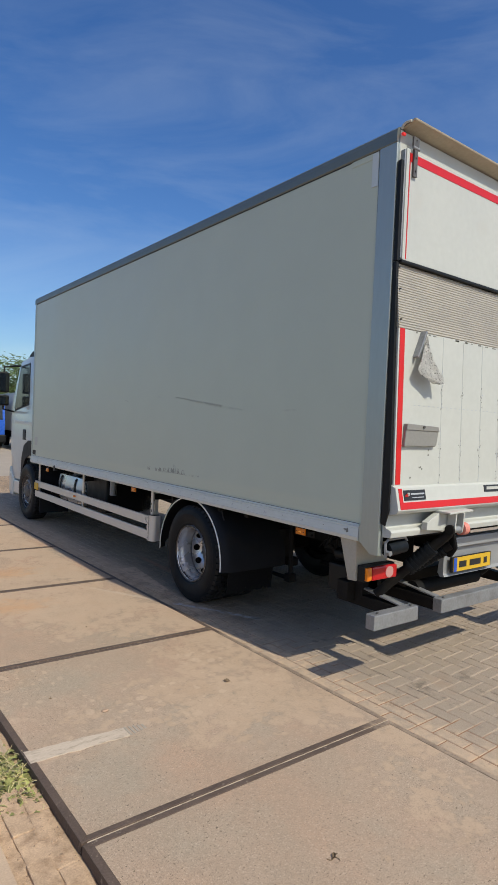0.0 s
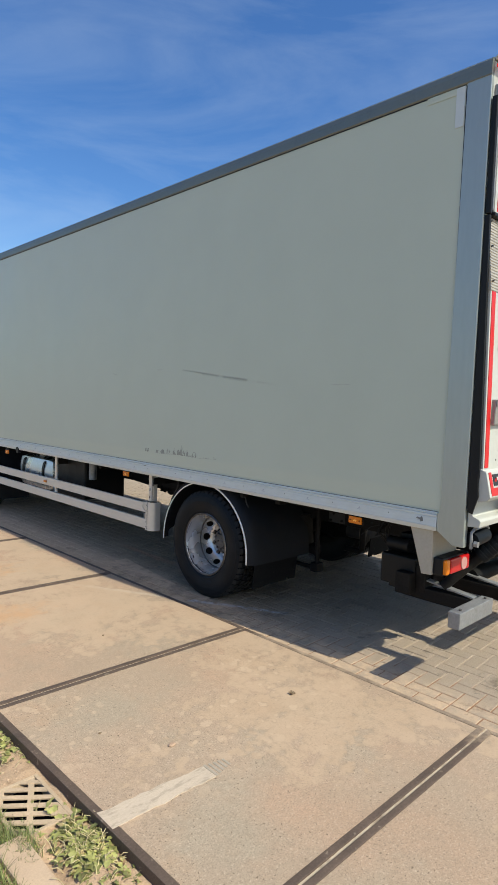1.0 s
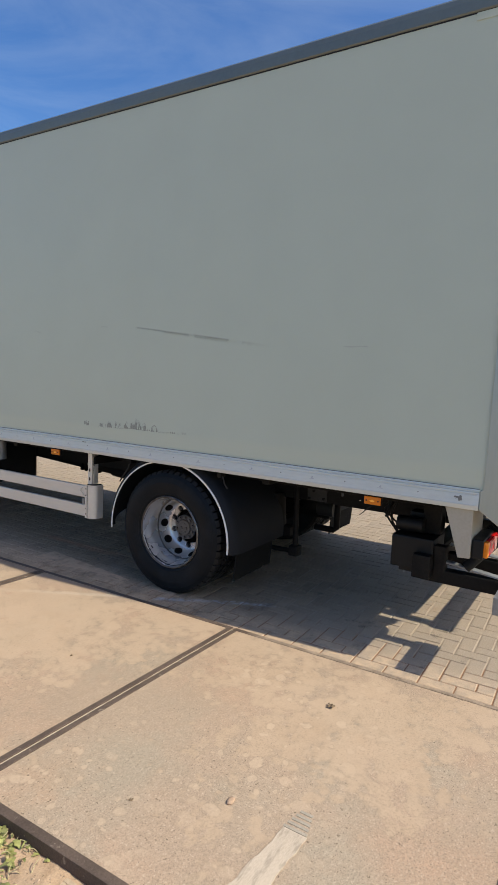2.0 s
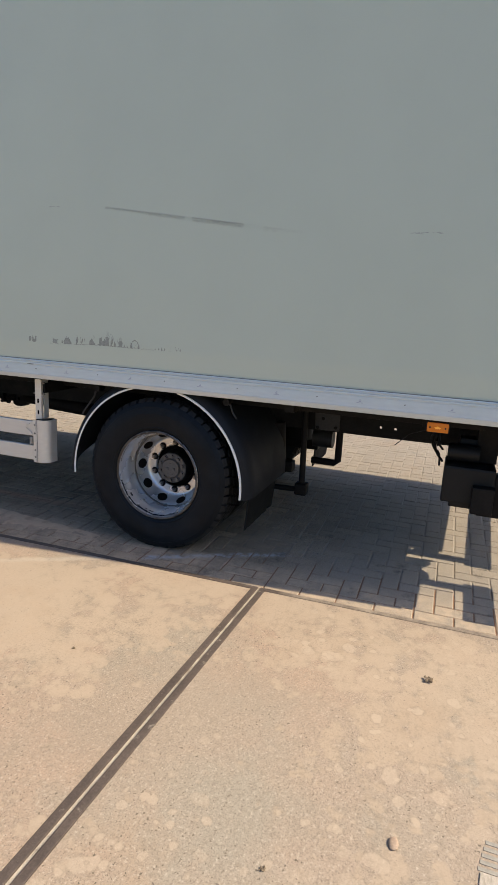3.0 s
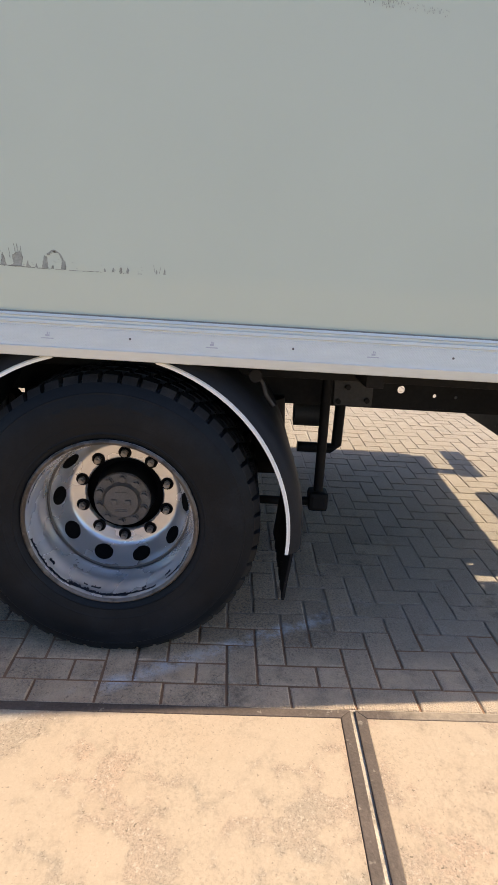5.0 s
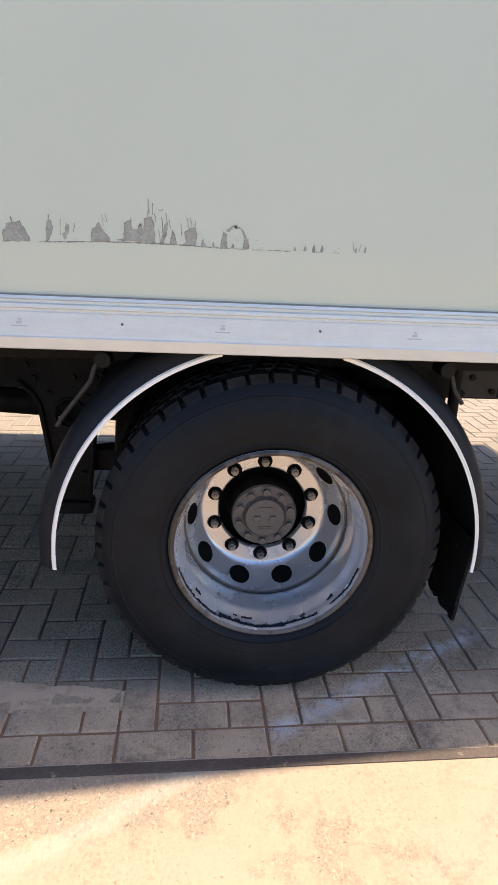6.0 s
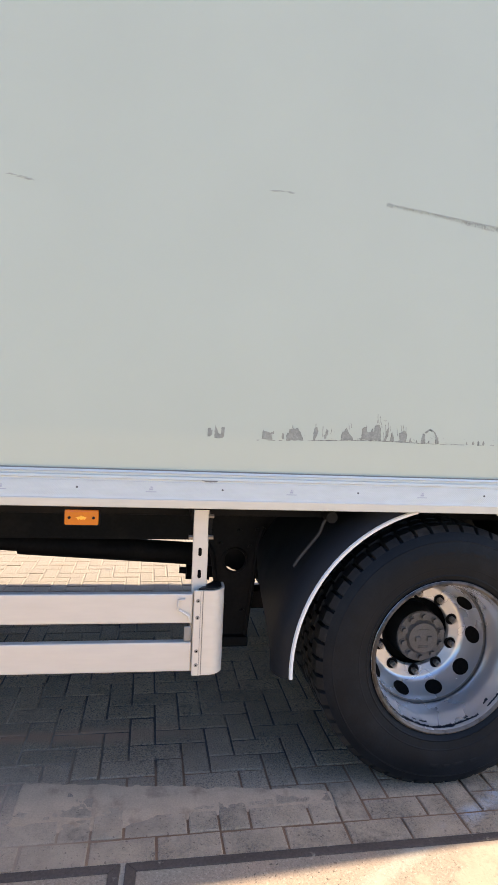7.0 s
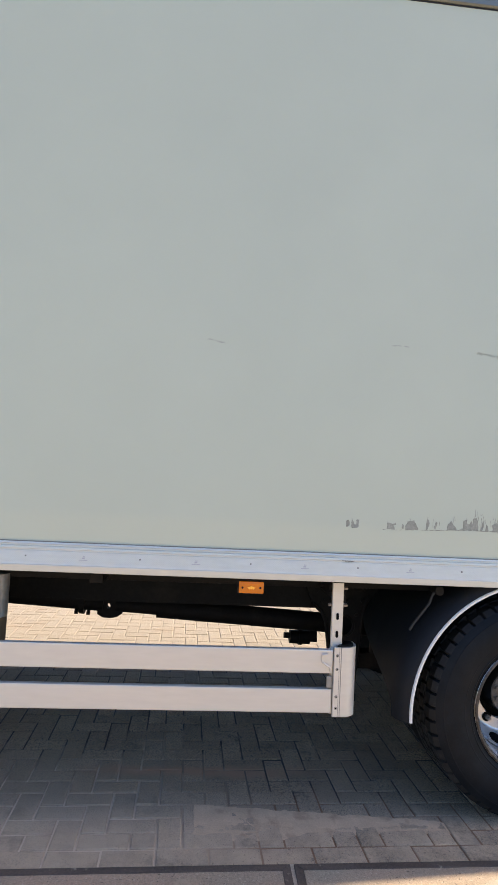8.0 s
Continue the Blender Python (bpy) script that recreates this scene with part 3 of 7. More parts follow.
    l.new(x.outputs[0], xf.inputs["Color1"])
    l.new(xf.outputs[0], p.inputs["Base Color"])
    return m


JOINT = joint("paver_joint")
DRIFT = mat("drifted_sand", (0.56, 0.385, 0.245, 1), 0.95, var=0.16, scale=11, fine=150, bump=0.25, spots=(0.36, 0.235, 0.145, 1), spot_scale=9, spot_cut=(0.52, 0.68))
CRUMB = mat("sand_crumb", (0.40, 0.285, 0.19, 1), 0.95, var=0.2, each=0.4, bump=0.2)
KERB = mat("kerb_concrete", (0.49, 0.355, 0.24, 1), 0.9, var=0.14, scale=5, fine=120, bump=0.12)
GRASS = mat("grass_blade", (0.19, 0.215, 0.065, 1), 0.6, var=0.25, each=0.5, bump=0.0)
WEED = mat("weed_leaf", (0.25, 0.25, 0.08, 1), 0.55, var=0.3, each=0.5, bump=0.05, spots=(0.36, 0.27, 0.13, 1), spot_scale=26, spot_cut=(0.56, 0.64))
DRY = mat("dry_stalk", (0.46, 0.38, 0.21, 1), 0.9, var=0.2, each=0.3, bump=0.0)
CAST = mat("cast_iron_sandy", (0.50, 0.375, 0.25, 1), 0.85, 0.1, var=0.2, scale=12, fine=120, bump=0.2)
PEBBLE = mat("pink_pebble", (0.40, 0.27, 0.18, 1), 0.8, var=0.2, scale=60, fine=200, bump=0.2)
# near-black that puts the shade inside holes and recesses into colour
DARK = mat("recess_shade", (0.006, 0.0058, 0.0055, 1), 0.95, spec=0.05)
LEAF = mat("tree_leaf", (0.075, 0.115, 0.028, 1), 0.6, var=0.2, each=0.4, bump=0.0)
BARK = mat("bark", (0.14, 0.10, 0.07, 1), 0.9, var=0.3, scale=8, fine=60, bump=0.4)
LAND = mat("lot_paving", (0.33, 0.275, 0.215, 1), 0.9, var=0.14, scale=0.6, fine=30, bump=0.1, spots=(0.40, 0.33, 0.25, 1), spot_scale=0.7)
DEBRIS = mat("dry_clod", (0.20, 0.14, 0.085, 1), 0.95, var=0.35, scale=40, fine=150, bump=0.4)
TRUCK_BLUE = mat("blue_cab", (0.03, 0.11, 0.5, 1), 0.3, var=0.05, bump=0.0)


# ---- mesh helpers ----
def mesh_of(bm, name, material, smooth=False):
    me = bpy.data.meshes.new(name)
    bmesh.ops.recalc_face_normals(bm, faces=bm.faces)
    if smooth:
        for f in bm.faces:
            f.smooth = True
        for e in bm.edges:
            if len(e.link_faces) == 2 and e.calc_face_angle(0) > radians(38):
                e.smooth = False
    bm.to_mesh(me)
    bm.free()
    me.materials.append(material)
    return me


def part(name, bm, material, parent, label="", smooth=False):
    ob = new(name, mesh_of(bm, name, material, smooth))
    if parent is not None:
        ob.parent = parent
        ob.matrix_parent_inverse = world_of(parent).inverted()
    return tagged(ob, label) if label else ob


def world_of(ob):
    m = ob.matrix_basis.copy()
    while ob.parent is not None:
        m = ob.parent.matrix_basis @ ob.matrix_parent_inverse @ m
        ob = ob.parent
    return m


def thing(name, at, label, category, group="", kind=""):
    e = new(name)
    e.location = at
    e.empty_display_size = 0.2
    return tagged(e, label, category, group, kind)


def box(lo, hi, bevel=0.0, bm=None):
    bm = bm or bmesh.new()
    v = [bm.verts.new((x, y, z)) for x in (lo[0], hi[0]) for y in (lo[1], hi[1]) for z in (lo[2], hi[2])]
    fs = [bm.faces.new([v[i] for i in q]) for q in ((0, 1, 3, 2), (4, 6, 7, 5), (0, 4, 5, 1), (2, 3, 7, 6), (0, 2, 6, 4), (1, 5, 7, 3))]
    if bevel:
        es = list({e for f in fs for e in f.edges})
        bmesh.ops.bevel(bm, geom=es, offset=bevel, segments=2, profile=0.6, affect="EDGES")
    return bm


def prism(poly, axis, a, b, bevel=0.0, bm=None):
    """A polygon swept along an axis from a to b. Its pairs are the other two coordinates, in order."""
    bm = bm or bmesh.new()

    def put(p, s):
        q = list(p)
        q.insert("xyz".index(axis), s)
        return bm.verts.new(q)

    A, B = [put(p, a) for p in poly], [put(p, b) for p in poly]
    fs = [bm.faces.new(A), bm.faces.new(B[::-1])]
    k = len(poly)
    fs += [bm.faces.new((A[i], A[(i + 1) % k], B[(i + 1) % k], B[i])) for i in range(k)]
    if bevel:
        bmesh.ops.bevel(bm, geom=list({e for f in fs for e in f.edges}), offset=bevel, segments=2, profile=0.6, affect="EDGES")
    return bm


def ring_frame(p, q):
    d = (Vector(q) - Vector(p)).normalized()
    u = d.orthogonal().normalized()
    return u, d.cross(u)


def rod(p, q, r, seg=14, r2=None, bm=None):
    bm = bm or bmesh.new()
    u, v = ring_frame(p, q)
    r2 = r if r2 is None else r2
    ring = lambda c, rad: [bm.verts.new(Vector(c) + rad * (math.cos(t) * u + math.sin(t) * v)) for t in np.linspace(0, 2 * math.pi, seg, endpoint=False)]
    A, B = ring(p, r), ring(q, r2)
    for i in range(seg):
        bm.faces.new((A[i], A[(i + 1) % seg], B[(i + 1) % seg], B[i]))
    bm.faces.new(A[::-1]), bm.faces.new(B)
    return bm


def tube(points, r, seg=8, bm=None):
    """A round tube along points."""
    bm = bm or bmesh.new()
    pts = [Vector(p) for p in points]
    rings = []
    u = None
    for i, p in enumerate(pts):
        d = (pts[min(i + 1, len(pts) - 1)] - pts[max(i - 1, 0)]).normalized()
        u = d.orthogonal().normalized() if u is None else (u - d * u.dot(d)).normalized()
        v = d.cross(u)
        rings.append([bm.verts.new(p + r * (math.cos(t) * u + math.sin(t) * v)) for t in np.linspace(0, 2 * math.pi, seg, endpoint=False)])
    for a, b in zip(rings, rings[1:]):
        for i in range(seg):
            bm.faces.new((a[i], a[(i + 1) % seg], b[(i + 1) % seg], b[i]))
    bm.faces.new(rings[0][::-1]), bm.faces.new(rings[-1])
    return bm


def lathe(profile, c, seg=96, a0=0.0, a1=360.0, bm=None, shape=None):
    """Turns (x, r) pairs about the axle line through c along x. shape(i, x, r) may change a radius by its place on the turn."""
    bm = bm or bmesh.new()
    closed = a1 - a0 >= 360
    n = seg if closed else seg + 1
    rings = []
    for i in range(n):
        t = radians(a0 + (a1 - a0) * i / seg)
        rings.append([bm.verts.new((c[0] + x, c[1] + (shape(i, x, r) if shape else r) * math.cos(t), c[2] + (shape(i, x, r) if shape else r) * math.sin(t))) for x, r in profile])
    for i in range(seg):
        A, B = rings[i], rings[(i + 1) % n]
        for j in range(len(profile) - 1):
            bm.faces.new((A[j], A[j + 1], B[j + 1], B[j]))
    return bm


# ---- ground ----
SLAB_X0, SLAB_X1, SLAB_Y, SLAB, SLAB_W = -2.205, -0.165, -0.282, 2.0, 2.03
LIE = 0.0165  # the slabs and bricks lie at a small angle to the truck
bm = bmesh.new()
bmesh.ops.create_grid(bm, x_segments=2, y_segments=2, size=900)
bmesh.ops.translate(bm, verts=bm.verts, vec=(0, 0, -0.085))
tagged(part("ground", bm, LAND, None), "dusty brown ground reaching to the horizon", "ground", kind="structure")

# pavement of square concrete slabs in steel frames
pavement = new("pavement")
tagged(pavement, "row of sandy square concrete slabs framed in rusted steel", "pavement", kind="structure")


def on_slab(u, v):
    """u metres in from the slabs' brick edge, v metres along it."""
    skew = 0.006 + 0.011 * min(max(v - SLAB_Y, 0.0), 2.4)
    return SLAB_X1 - LIE * (v - SLAB_Y) - u, v + skew * u


def sheared(lo, hi, bevel):
    b = box(lo, hi, bevel)
    for v in b.verts:
        v.co.x, v.co.y = on_slab(v.co.x, v.co.y)
    return b


for k in range(-4, 13):
    v0, v1 = SLAB_Y + SLAB * k + 0.0075, SLAB_Y + SLAB * (k + 1) - 0.0075
    e = 0.034
    slab = part("concrete_slab", sheared((e, v0 + e, -0.16), (SLAB_W - e, v1 - e, 0.001), 0.003), CONCRETE, pavement)
    W, d = SLAB_W, 0.0008
    for poly in ([(0, v0), (e, v0 + e + d), (e, v1 - e - d), (0, v1)], [(W + 0.008, v0), (W + 0.008, v1), (W - e, v1 - e - d), (W - e, v0 + e + d)],
                 [(d, v0), (W - d + 0.008, v0), (W - e - d, v0 + e), (e + d, v0 + e)], [(d, v1), (e + d, v1 - e), (W - e - d, v1 - e), (W - d + 0.008, v1)]):
        b = prism(poly, "z", -0.16, 0.004, 0.003)
        for q in b.verts:
            q.co.x, q.co.y = on_slab(q.co.x, q.co.y)
        part("steel_edge", b, RUST, slab, "rusted brown steel angle edge")
    if k == 0:
        rs = random.Random(5)
        outline = []
        for s in np.linspace(0, 1, 14):
            outline.append((-2.205 + 0.57 * s, 0.452 - 0.02 * s + rs.uniform(-0.006, 0.006)))
        for s in np.linspace(1, 0, 14):
            outline.append((-2.205 + 0.57 * s, 0.583 - 0.05 * s + rs.uniform(-0.006, 0.006)))
        part("mortar_patch", prism(outline, "z", 0.0, 0.0055), MORTAR, slab, "pale smeared mortar strip")
        for j in range(5):
            part("mortar_smear", box((-1.63 + 0.026 * j, 0.435 + 0.006 * j, 0.0), (-1.616 + 0.026 * j, 0.54 - 0.006 * j, 0.003)), SMEAR, slab, "grey trowel smear")

# sandy joint bed under slabs and bricks
bm = bmesh.new()
box((-0.008, -9, -0.08), (SLAB_W - 0.02, 26, -0.003), bm=bm)
for v in bm.verts:
    v.co.x, v.co.y = on_slab(v.co.x, v.co.y)
tagged(part("slab_joint_sand", bm, SLAB_JOINT, None), "sand filling the joints between the concrete slabs", "sand", kind="structure")

# sandy verge
GX0, GX1, GY0, GY1 = -2.512, -2.25, 0.70, 1.085
bm = bmesh.new()
nx, ny = 16, 300
grid = [[None] * (ny + 1) for _ in range(nx + 1)]
for i in range(nx + 1):
    for j in range(ny + 1):
        x, y = -2.52 + (SLAB_X0 + 2.525) * i / nx, -4 + 10 * j / ny
        z = -0.055 + 0.022 * noise.noise((x * 5, y * 5, 0)) + 0.008 * noise.noise((x * 25, y * 25, 3))
        grid[i][j] = bm.verts.new((x, y, z))
for i in range(nx):
    for j in range(ny):
        if GX0 + 0.008 < -2.52 + (SLAB_X0 + 2.525) * (i + 0.5) / nx < GX1 - 0.008 and GY0 + 0.015 < -4 + 10 * (j + 0.5) / ny < GY1 - 0.015:
            continue
        bm.faces.new((grid[i][j], grid[i + 1][j], grid[i + 1][j + 1], grid[i][j + 1]))
tagged(part("sandy_verge", bm, SAND, None, smooth=True), "bumpy ochre sand strip beside the steel slab edge", "sand", kind="structure")

rn = random.Random(13)
verge = bpy.data.objects["sandy_verge"]
for row in range(2):
    for k in range(9):
        y = -1.42 + 0.205 * k + (0.09 if row else 0.0)
        x = -2.262 - 0.106 * row + rn.uniform(-0.006, 0.006)
        b = box((-0.0515, -0.1005, -0.05), (0.0515, 0.1005, 0.0), 0.007)
        b.transform(pose(x, y, -0.047 + rn.uniform(-0.006, 0.004), rn.uniform(-3, 3), rn.uniform(-3, 3), rn.uniform(-2, 2)))
        part("brick", b, SAND, verge)

kerb = new("kerb")
tagged(kerb, "narrow weathered concrete edging between sand and grass", "kerb", kind="structure")
for y0, y1 in [(k, k + 0.992) for k in range(-5, 0)] + [(0.0, 0.72), (1.09, 1.992)] + [(k, k + 0.992) for k in range(2, 7)]:
    part("kerb_stone", box((-2.605, y0, -0.2), (-2.480, y1, -0.024), 0.010), KERB, kerb)

rv = random.Random(31)
pv, pf = [], []
for _ in range(1900):
    x, y, r = rv.uniform(-2.51, -2.22), rv.uniform(-1.6, 2.2), abs(rv.gauss(0, 0.0022)) + 0.0015
    if GX0 - 0.01 < x < GX1 + 0.01 and GY0 - 0.01 < y < GY1 + 0.01:
        continue
    z = -0.055 + 0.022 * noise.noise((x * 5, y * 5, 0)) + 0.008 * noise.noise((x * 25, y * 25, 3)) + r * 0.25
    i = len(pv)
    t = rv.uniform(0, 6.28)
    for a, b, h in ((1, 0, 0), (0, 1, 0), (-1, 0, 0), (0, -1, 0), (0, 0, 0.8), (0, 0, -0.8)):
        k = r * rv.uniform(0.7, 1.3)
        pv.append((x + k * (a * math.cos(t) - b * math.sin(t)), y + k * (a * math.sin(t) + b * math.cos(t)), z + k * h))
    pf.extend((i + a, i + (a + 1) % 4, i + 4) for a in range(4))
    pf.extend((i + (a + 1) % 4, i + a, i + 5) for a in range(4))
me = bpy.data.meshes.new("gravel")
me.from_pydata(pv, [], pf)
me.materials.append(CRUMB)
tagged(new("gravel", me), "loose sand crumbs and small stones on the verge", "gravel", kind="stuff")

# grass beside the kerb
tagged(part("grass_soil", box((-7, -6, -0.3), (-2.522, 10, -0.05)), SAND, None), "sandy soil under the grass", "soil", kind="structure")
rg = random.Random(11)
gv, gf = [], []


def blade(x, y, z, h, w, lean, turn):
    dx, dy = math.cos(turn), math.sin(turn)
    i = len(gv)
    for s, ww in ((0, 1.0), (0.5, 0.8), (1.0, 0.08)):
        ox = lean * s * s
        for sg in (-1, 1):
            gv.append((x + ox * dx - sg * ww * w * dy, y + ox * dy + sg * ww * w * dx, z + h * s * (1 - 0.2 * s)))
    gf.append((i, i + 1, i + 3, i + 2))
    gf.append((i + 2, i + 3, i + 5, i + 4))


for _ in range(26000):
    y = rg.uniform(-1.2, 2.4)
    x = -2.612 - abs(rg.gauss(0, 0.30))
    blade(x, y, -0.06, rg.uniform(0.03, 0.10), rg.uniform(0.0012, 0.003), rg.uniform(0, 0.07), rg.uniform(0, 6.28))
for _ in range(1100):
    blade(rg.uniform(-2.63, -2.50), rg.uniform(0.72, 1.09), -0.055, rg.uniform(0.02, 0.06), rg.uniform(0.0012, 0.0026), rg.uniform(0, 0.05), rg.uniform(0, 6.28))
for _ in range(500):
    blade(rg.gauss(-2.50, 0.03), rg.gauss(0.68, 0.06), -0.05, rg.uniform(0.02, 0.07), 0.0016, rg.uniform(0, 0.05), rg.uniform(0, 6.28))
me = bpy.data.meshes.new("grass")
me.from_pydata(gv, [], gf)
me.materials.append(GRASS)
tagged(new("grass", me), "short green grass blades along the kerb", "grass", kind="stuff")

# drain grate sunk in the sand
grate = thing("drain_grate", ((GX0 + GX1) / 2, (GY0 + GY1) / 2, -0.06), "sand-dusted cast iron drain grate with slots, set in sand", "drain grate")
bm = bmesh.new()
for lo, hi in (((GX0, GY0, -0.10), (GX0 + 0.02, GY1, -0.038)), ((GX1 - 0.02, GY0, -0.10), (GX1, GY1, -0.038)),
               ((GX0 + 0.02, GY0, -0.10), (GX1 - 0.02, GY0 + 0.02, -0.038)), ((GX0 + 0.02, GY1 - 0.02, -0.10), (GX1 - 0.02, GY1, -0.038))):
    box(lo, hi, 0.004, bm)
part("grate_frame", bm, CAST, grate)


def clipped(poly, x0, x1, y0, y1):
    """The part of a convex polygon that lies inside a rectangle."""
    for axis, lim, sg in ((0, x0, 1), (0, x1, -1), (1, y0, 1), (1, y1, -1)):
        kept = []
        for p, q in zip(poly, poly[1:] + poly[:1]):
            dp, dq = sg * (p[axis] - lim), sg * (q[axis] - lim)
            if dp >= 0:
                kept.append(p)
            if dp * dq < 0:
                w = dp / (dp - dq)
                kept.append((p[0] + (q[0] - p[0]) * w, p[1] + (q[1] - p[1]) * w))
        poly = kept
        if len(poly) < 3:
            return []
    return poly


# cast bars run slantwise, with flush ribs between the slots
U, V = Vector((0.78, -0.626)), Vector((0.626, 0.78))
mid = Vector(((GX0 + GX1) / 2, (GY0 + GY1) / 2))
for k in range(-4, 5):
    c = mid + V * (0.056 * k)
    strip = [tuple(c + U * a + V * b) for a, b in ((-0.4, -0.0135), (0.4, -0.0135), (0.4, 0.0135), (-0.4, 0.0135))]
    strip = clipped(strip, GX0 + 0.02, GX1 - 0.02, GY0 + 0.02, GY1 - 0.02)
    if strip:
        part("grate_bar", prism(strip, "z", -0.045, -0.039), CAST, grate)
for k in (-1, 0, 1):
    c = Vector((-2.366, 0.90)) + U * (0.138 * k)
    strip = [tuple(c + Vector((0.43, 0.90)) * a + Vector((0.90, -0.43)) * b) for a, b in ((-0.4, -0.014), (-0.4, 0.014), (0.4, 0.014), (0.4, -0.014))]
    strip = clipped(strip[::-1], GX0 + 0.02, GX1 - 0.02, GY0 + 0.02, GY1 - 0.02)
    if strip:
        part("grate_rib", prism(strip, "z", -0.046, -0.0405), CAST, grate)
# shallow block, coloured near-black for the shade of a deeper pit
part("drain_pit", box((GX0 + 0.021, GY0 + 0.021, -0.30), (GX1 - 0.021, GY1 - 0.021, -0.079)), DARK, grate, "dark block for the shade of the pit under the slots")


def weed(x, y, size, leaves, seed, label):
    """A rosette of broad toothed leaves with dry stalks."""
    r = random.Random(seed)
    w = thing("weed", (x, y, -0.06), label, "weed", "weeds along the slab edge")
    bmL = bmesh.new()
    for _ in range(leaves):
        a = r.uniform(0, 6.28)
        ox, oy = r.gauss(0, size * 0.5), r.gauss(0, size * 0.9)
        ln, wd = size * r.uniform(0.25, 0.85), size * r.uniform(0.05, 0.14)
        up = r.uniform(0.3, 1.1)
        rows = []
        for k in range(6):
            s = k / 5
            wid = wd * math.sin(math.pi * min(0.12 + s * 0.86, 1)) * (1 + 0.35 * (-1) ** k)
            px, pz = ln * s * math.cos(up * 0.8), ln * (s * math.sin(up) - 0.55 * s * s)
            row = []
            for sg in (-1, 0, 1):
                lx, ly = px, sg * wid
                row.append(bmL.verts.new((x + ox + lx * math.cos(a) - ly * math.sin(a), y + oy + lx * math.sin(a) + ly * math.cos(a), max(-0.05 + pz + (0.25 * wid if sg else 0), -0.052))))
            rows.append(row)
        for A, B in zip(rows, rows[1:]):
            for j in range(2):
                bmL.faces.new((A[j], A[j + 1], B[j + 1], B[j]))
    tagged(part("foliage", bmL, WEED, w, smooth=True), kind="stuff")
    bmS = bmesh.new()
    for _ in range(max(leaves // 2, 6)):
        a = r.uniform(0, 6.28)
        ox, oy = r.gauss(0, size * 0.6), r.gauss(0, size)
        p = Vector((x + ox, y + oy, -0.06))
        q = p + Vector((math.cos(a) * size * 0.5, math.sin(a) * size * 0.5, size * r.uniform(0.1, 0.6)))
        tube([p, (p + q) / 2 + Vector((0, 0, size * 0.12)), q], 0.0016, 4, bmS)
    tagged(part("straw", bmS, DRY, w), "dry straw-coloured stalks", kind="stuff")


weed(-2.29, 0.56, 0.115, 190, 1, "leafy green weed clump growing against the steel edge")
weed(-2.32, 0.42, 0.085, 170, 2, "low green weeds with dry stalks in sand")
weed(-2.27, 0.24, 0.06, 36, 3, "small weed tuft at the slab edge")
weed(-2.28, 1.40, 0.085, 60, 4, "yellow-green weed tuft beside the drain grate")
weed(-2.27, 1.60, 0.075, 40, 5, "small yellow-green weed by the slab corner")
weed(-2.43, 0.22, 0.045, 9, 6, "sparse weed seedling in sand")
weed(-2.42, 1.30, 0.055, 14, 7, "sparse low weed on dry sand")


def clod(name, x, y, r, seed, label, category, stuff=None):
    q = random.Random(seed)
    bmc = bmesh.new()
    for k in range(1 if stuff else 16):
        b_ = bmesh.new()
        size = r if stuff else r * q.uniform(0.22, 0.48)
        bmesh.ops.create_icosphere(b_, subdivisions=2, radius=size)
        off = Vector((0, 0, 0)) if stuff else Vector((q.gauss(0, 0.42 * r), q.gauss(0, 0.42 * r), q.uniform(0.0, 0.35 * r)))
        for v in b_.verts:
            v.co *= q.uniform(0.88, 1.1) if stuff else q.uniform(0.6, 1.35)
            v.co = Vector((v.co.x * (1.5 if stuff else 1.0), v.co.y, v.co.z * (0.45 if stuff else 0.7))) + off
        me_ = bpy.data.meshes.new("crumb")
        b_.to_mesh(me_)
        b_.free()
        bmc.from_mesh(me_)
        bpy.data.meshes.remove(me_)
    bmesh.ops.translate(bmc, verts=bmc.verts, vec=(x, y, 0.001 + r * 0.3))
    tagged(part(name, bmc, stuff or DEBRIS, None, smooth=bool(stuff)), label, category)


clod("dirt_clod", -0.725, 0.735, 0.018, 1, "dark dry clod of dirt lying on the concrete slab", "dirt clod")
clod("dirt_clod", -1.874, 1.132, 0.008, 12, "tiny dark clod on the concrete slab", "dirt clod")
clod("dirt_clod", -1.165, 2.308, 0.008, 3, "small brown clod on the concrete slab", "dirt clod")
clod("pebble", -1.64, 0.785, 0.017, 7, "small pinkish pebble on the concrete slab", "pebble", PEBBLE)
leaf = thing("dry_leaf", (-1.33, -0.95, 0.001), "small curled dry leaf on the concrete slab", "dry leaf")
bm = bmesh.new()
rows = []
for k in range(7):
    u = k / 6
    w = 0.010 * math.sin(math.pi * (0.08 + 0.9 * u)) * (1 + 0.3 * (-1) ** k)
    rows.append([bm.verts.new((-1.352 + 0.045 * u + 0.006 * math.sin(5 * u), -0.955 + 0.012 * math.sin(3 * u) + a * w, 0.0025 + 0.012 * u * u + abs(a) * 0.6 * w)) for a in (-1, 0, 1)])
for A, B in zip(rows, rows[1:]):
    for k in range(2):
        bm.faces.new((A[k], A[k + 1], B[k + 1], B[k]))
bmesh.ops.solidify(bm, geom=bm.faces[:], thickness=0.0012)
part("blade", bm, DEBRIS, leaf, smooth=True)
part("stalk", tube([(-1.352, -0.955, 0.003), (-1.362, -0.948, 0.004), (-1.366, -0.936, 0.003)], 0.0018, 6), DEBRIS, leaf, smooth=True)
part("stalk", tube([(-1.33, -0.952, 0.004), (-1.322, -0.968, 0.006), (-1.325, -0.978, 0.003)], 0.0016, 6), DEBRIS, leaf, smooth=True)

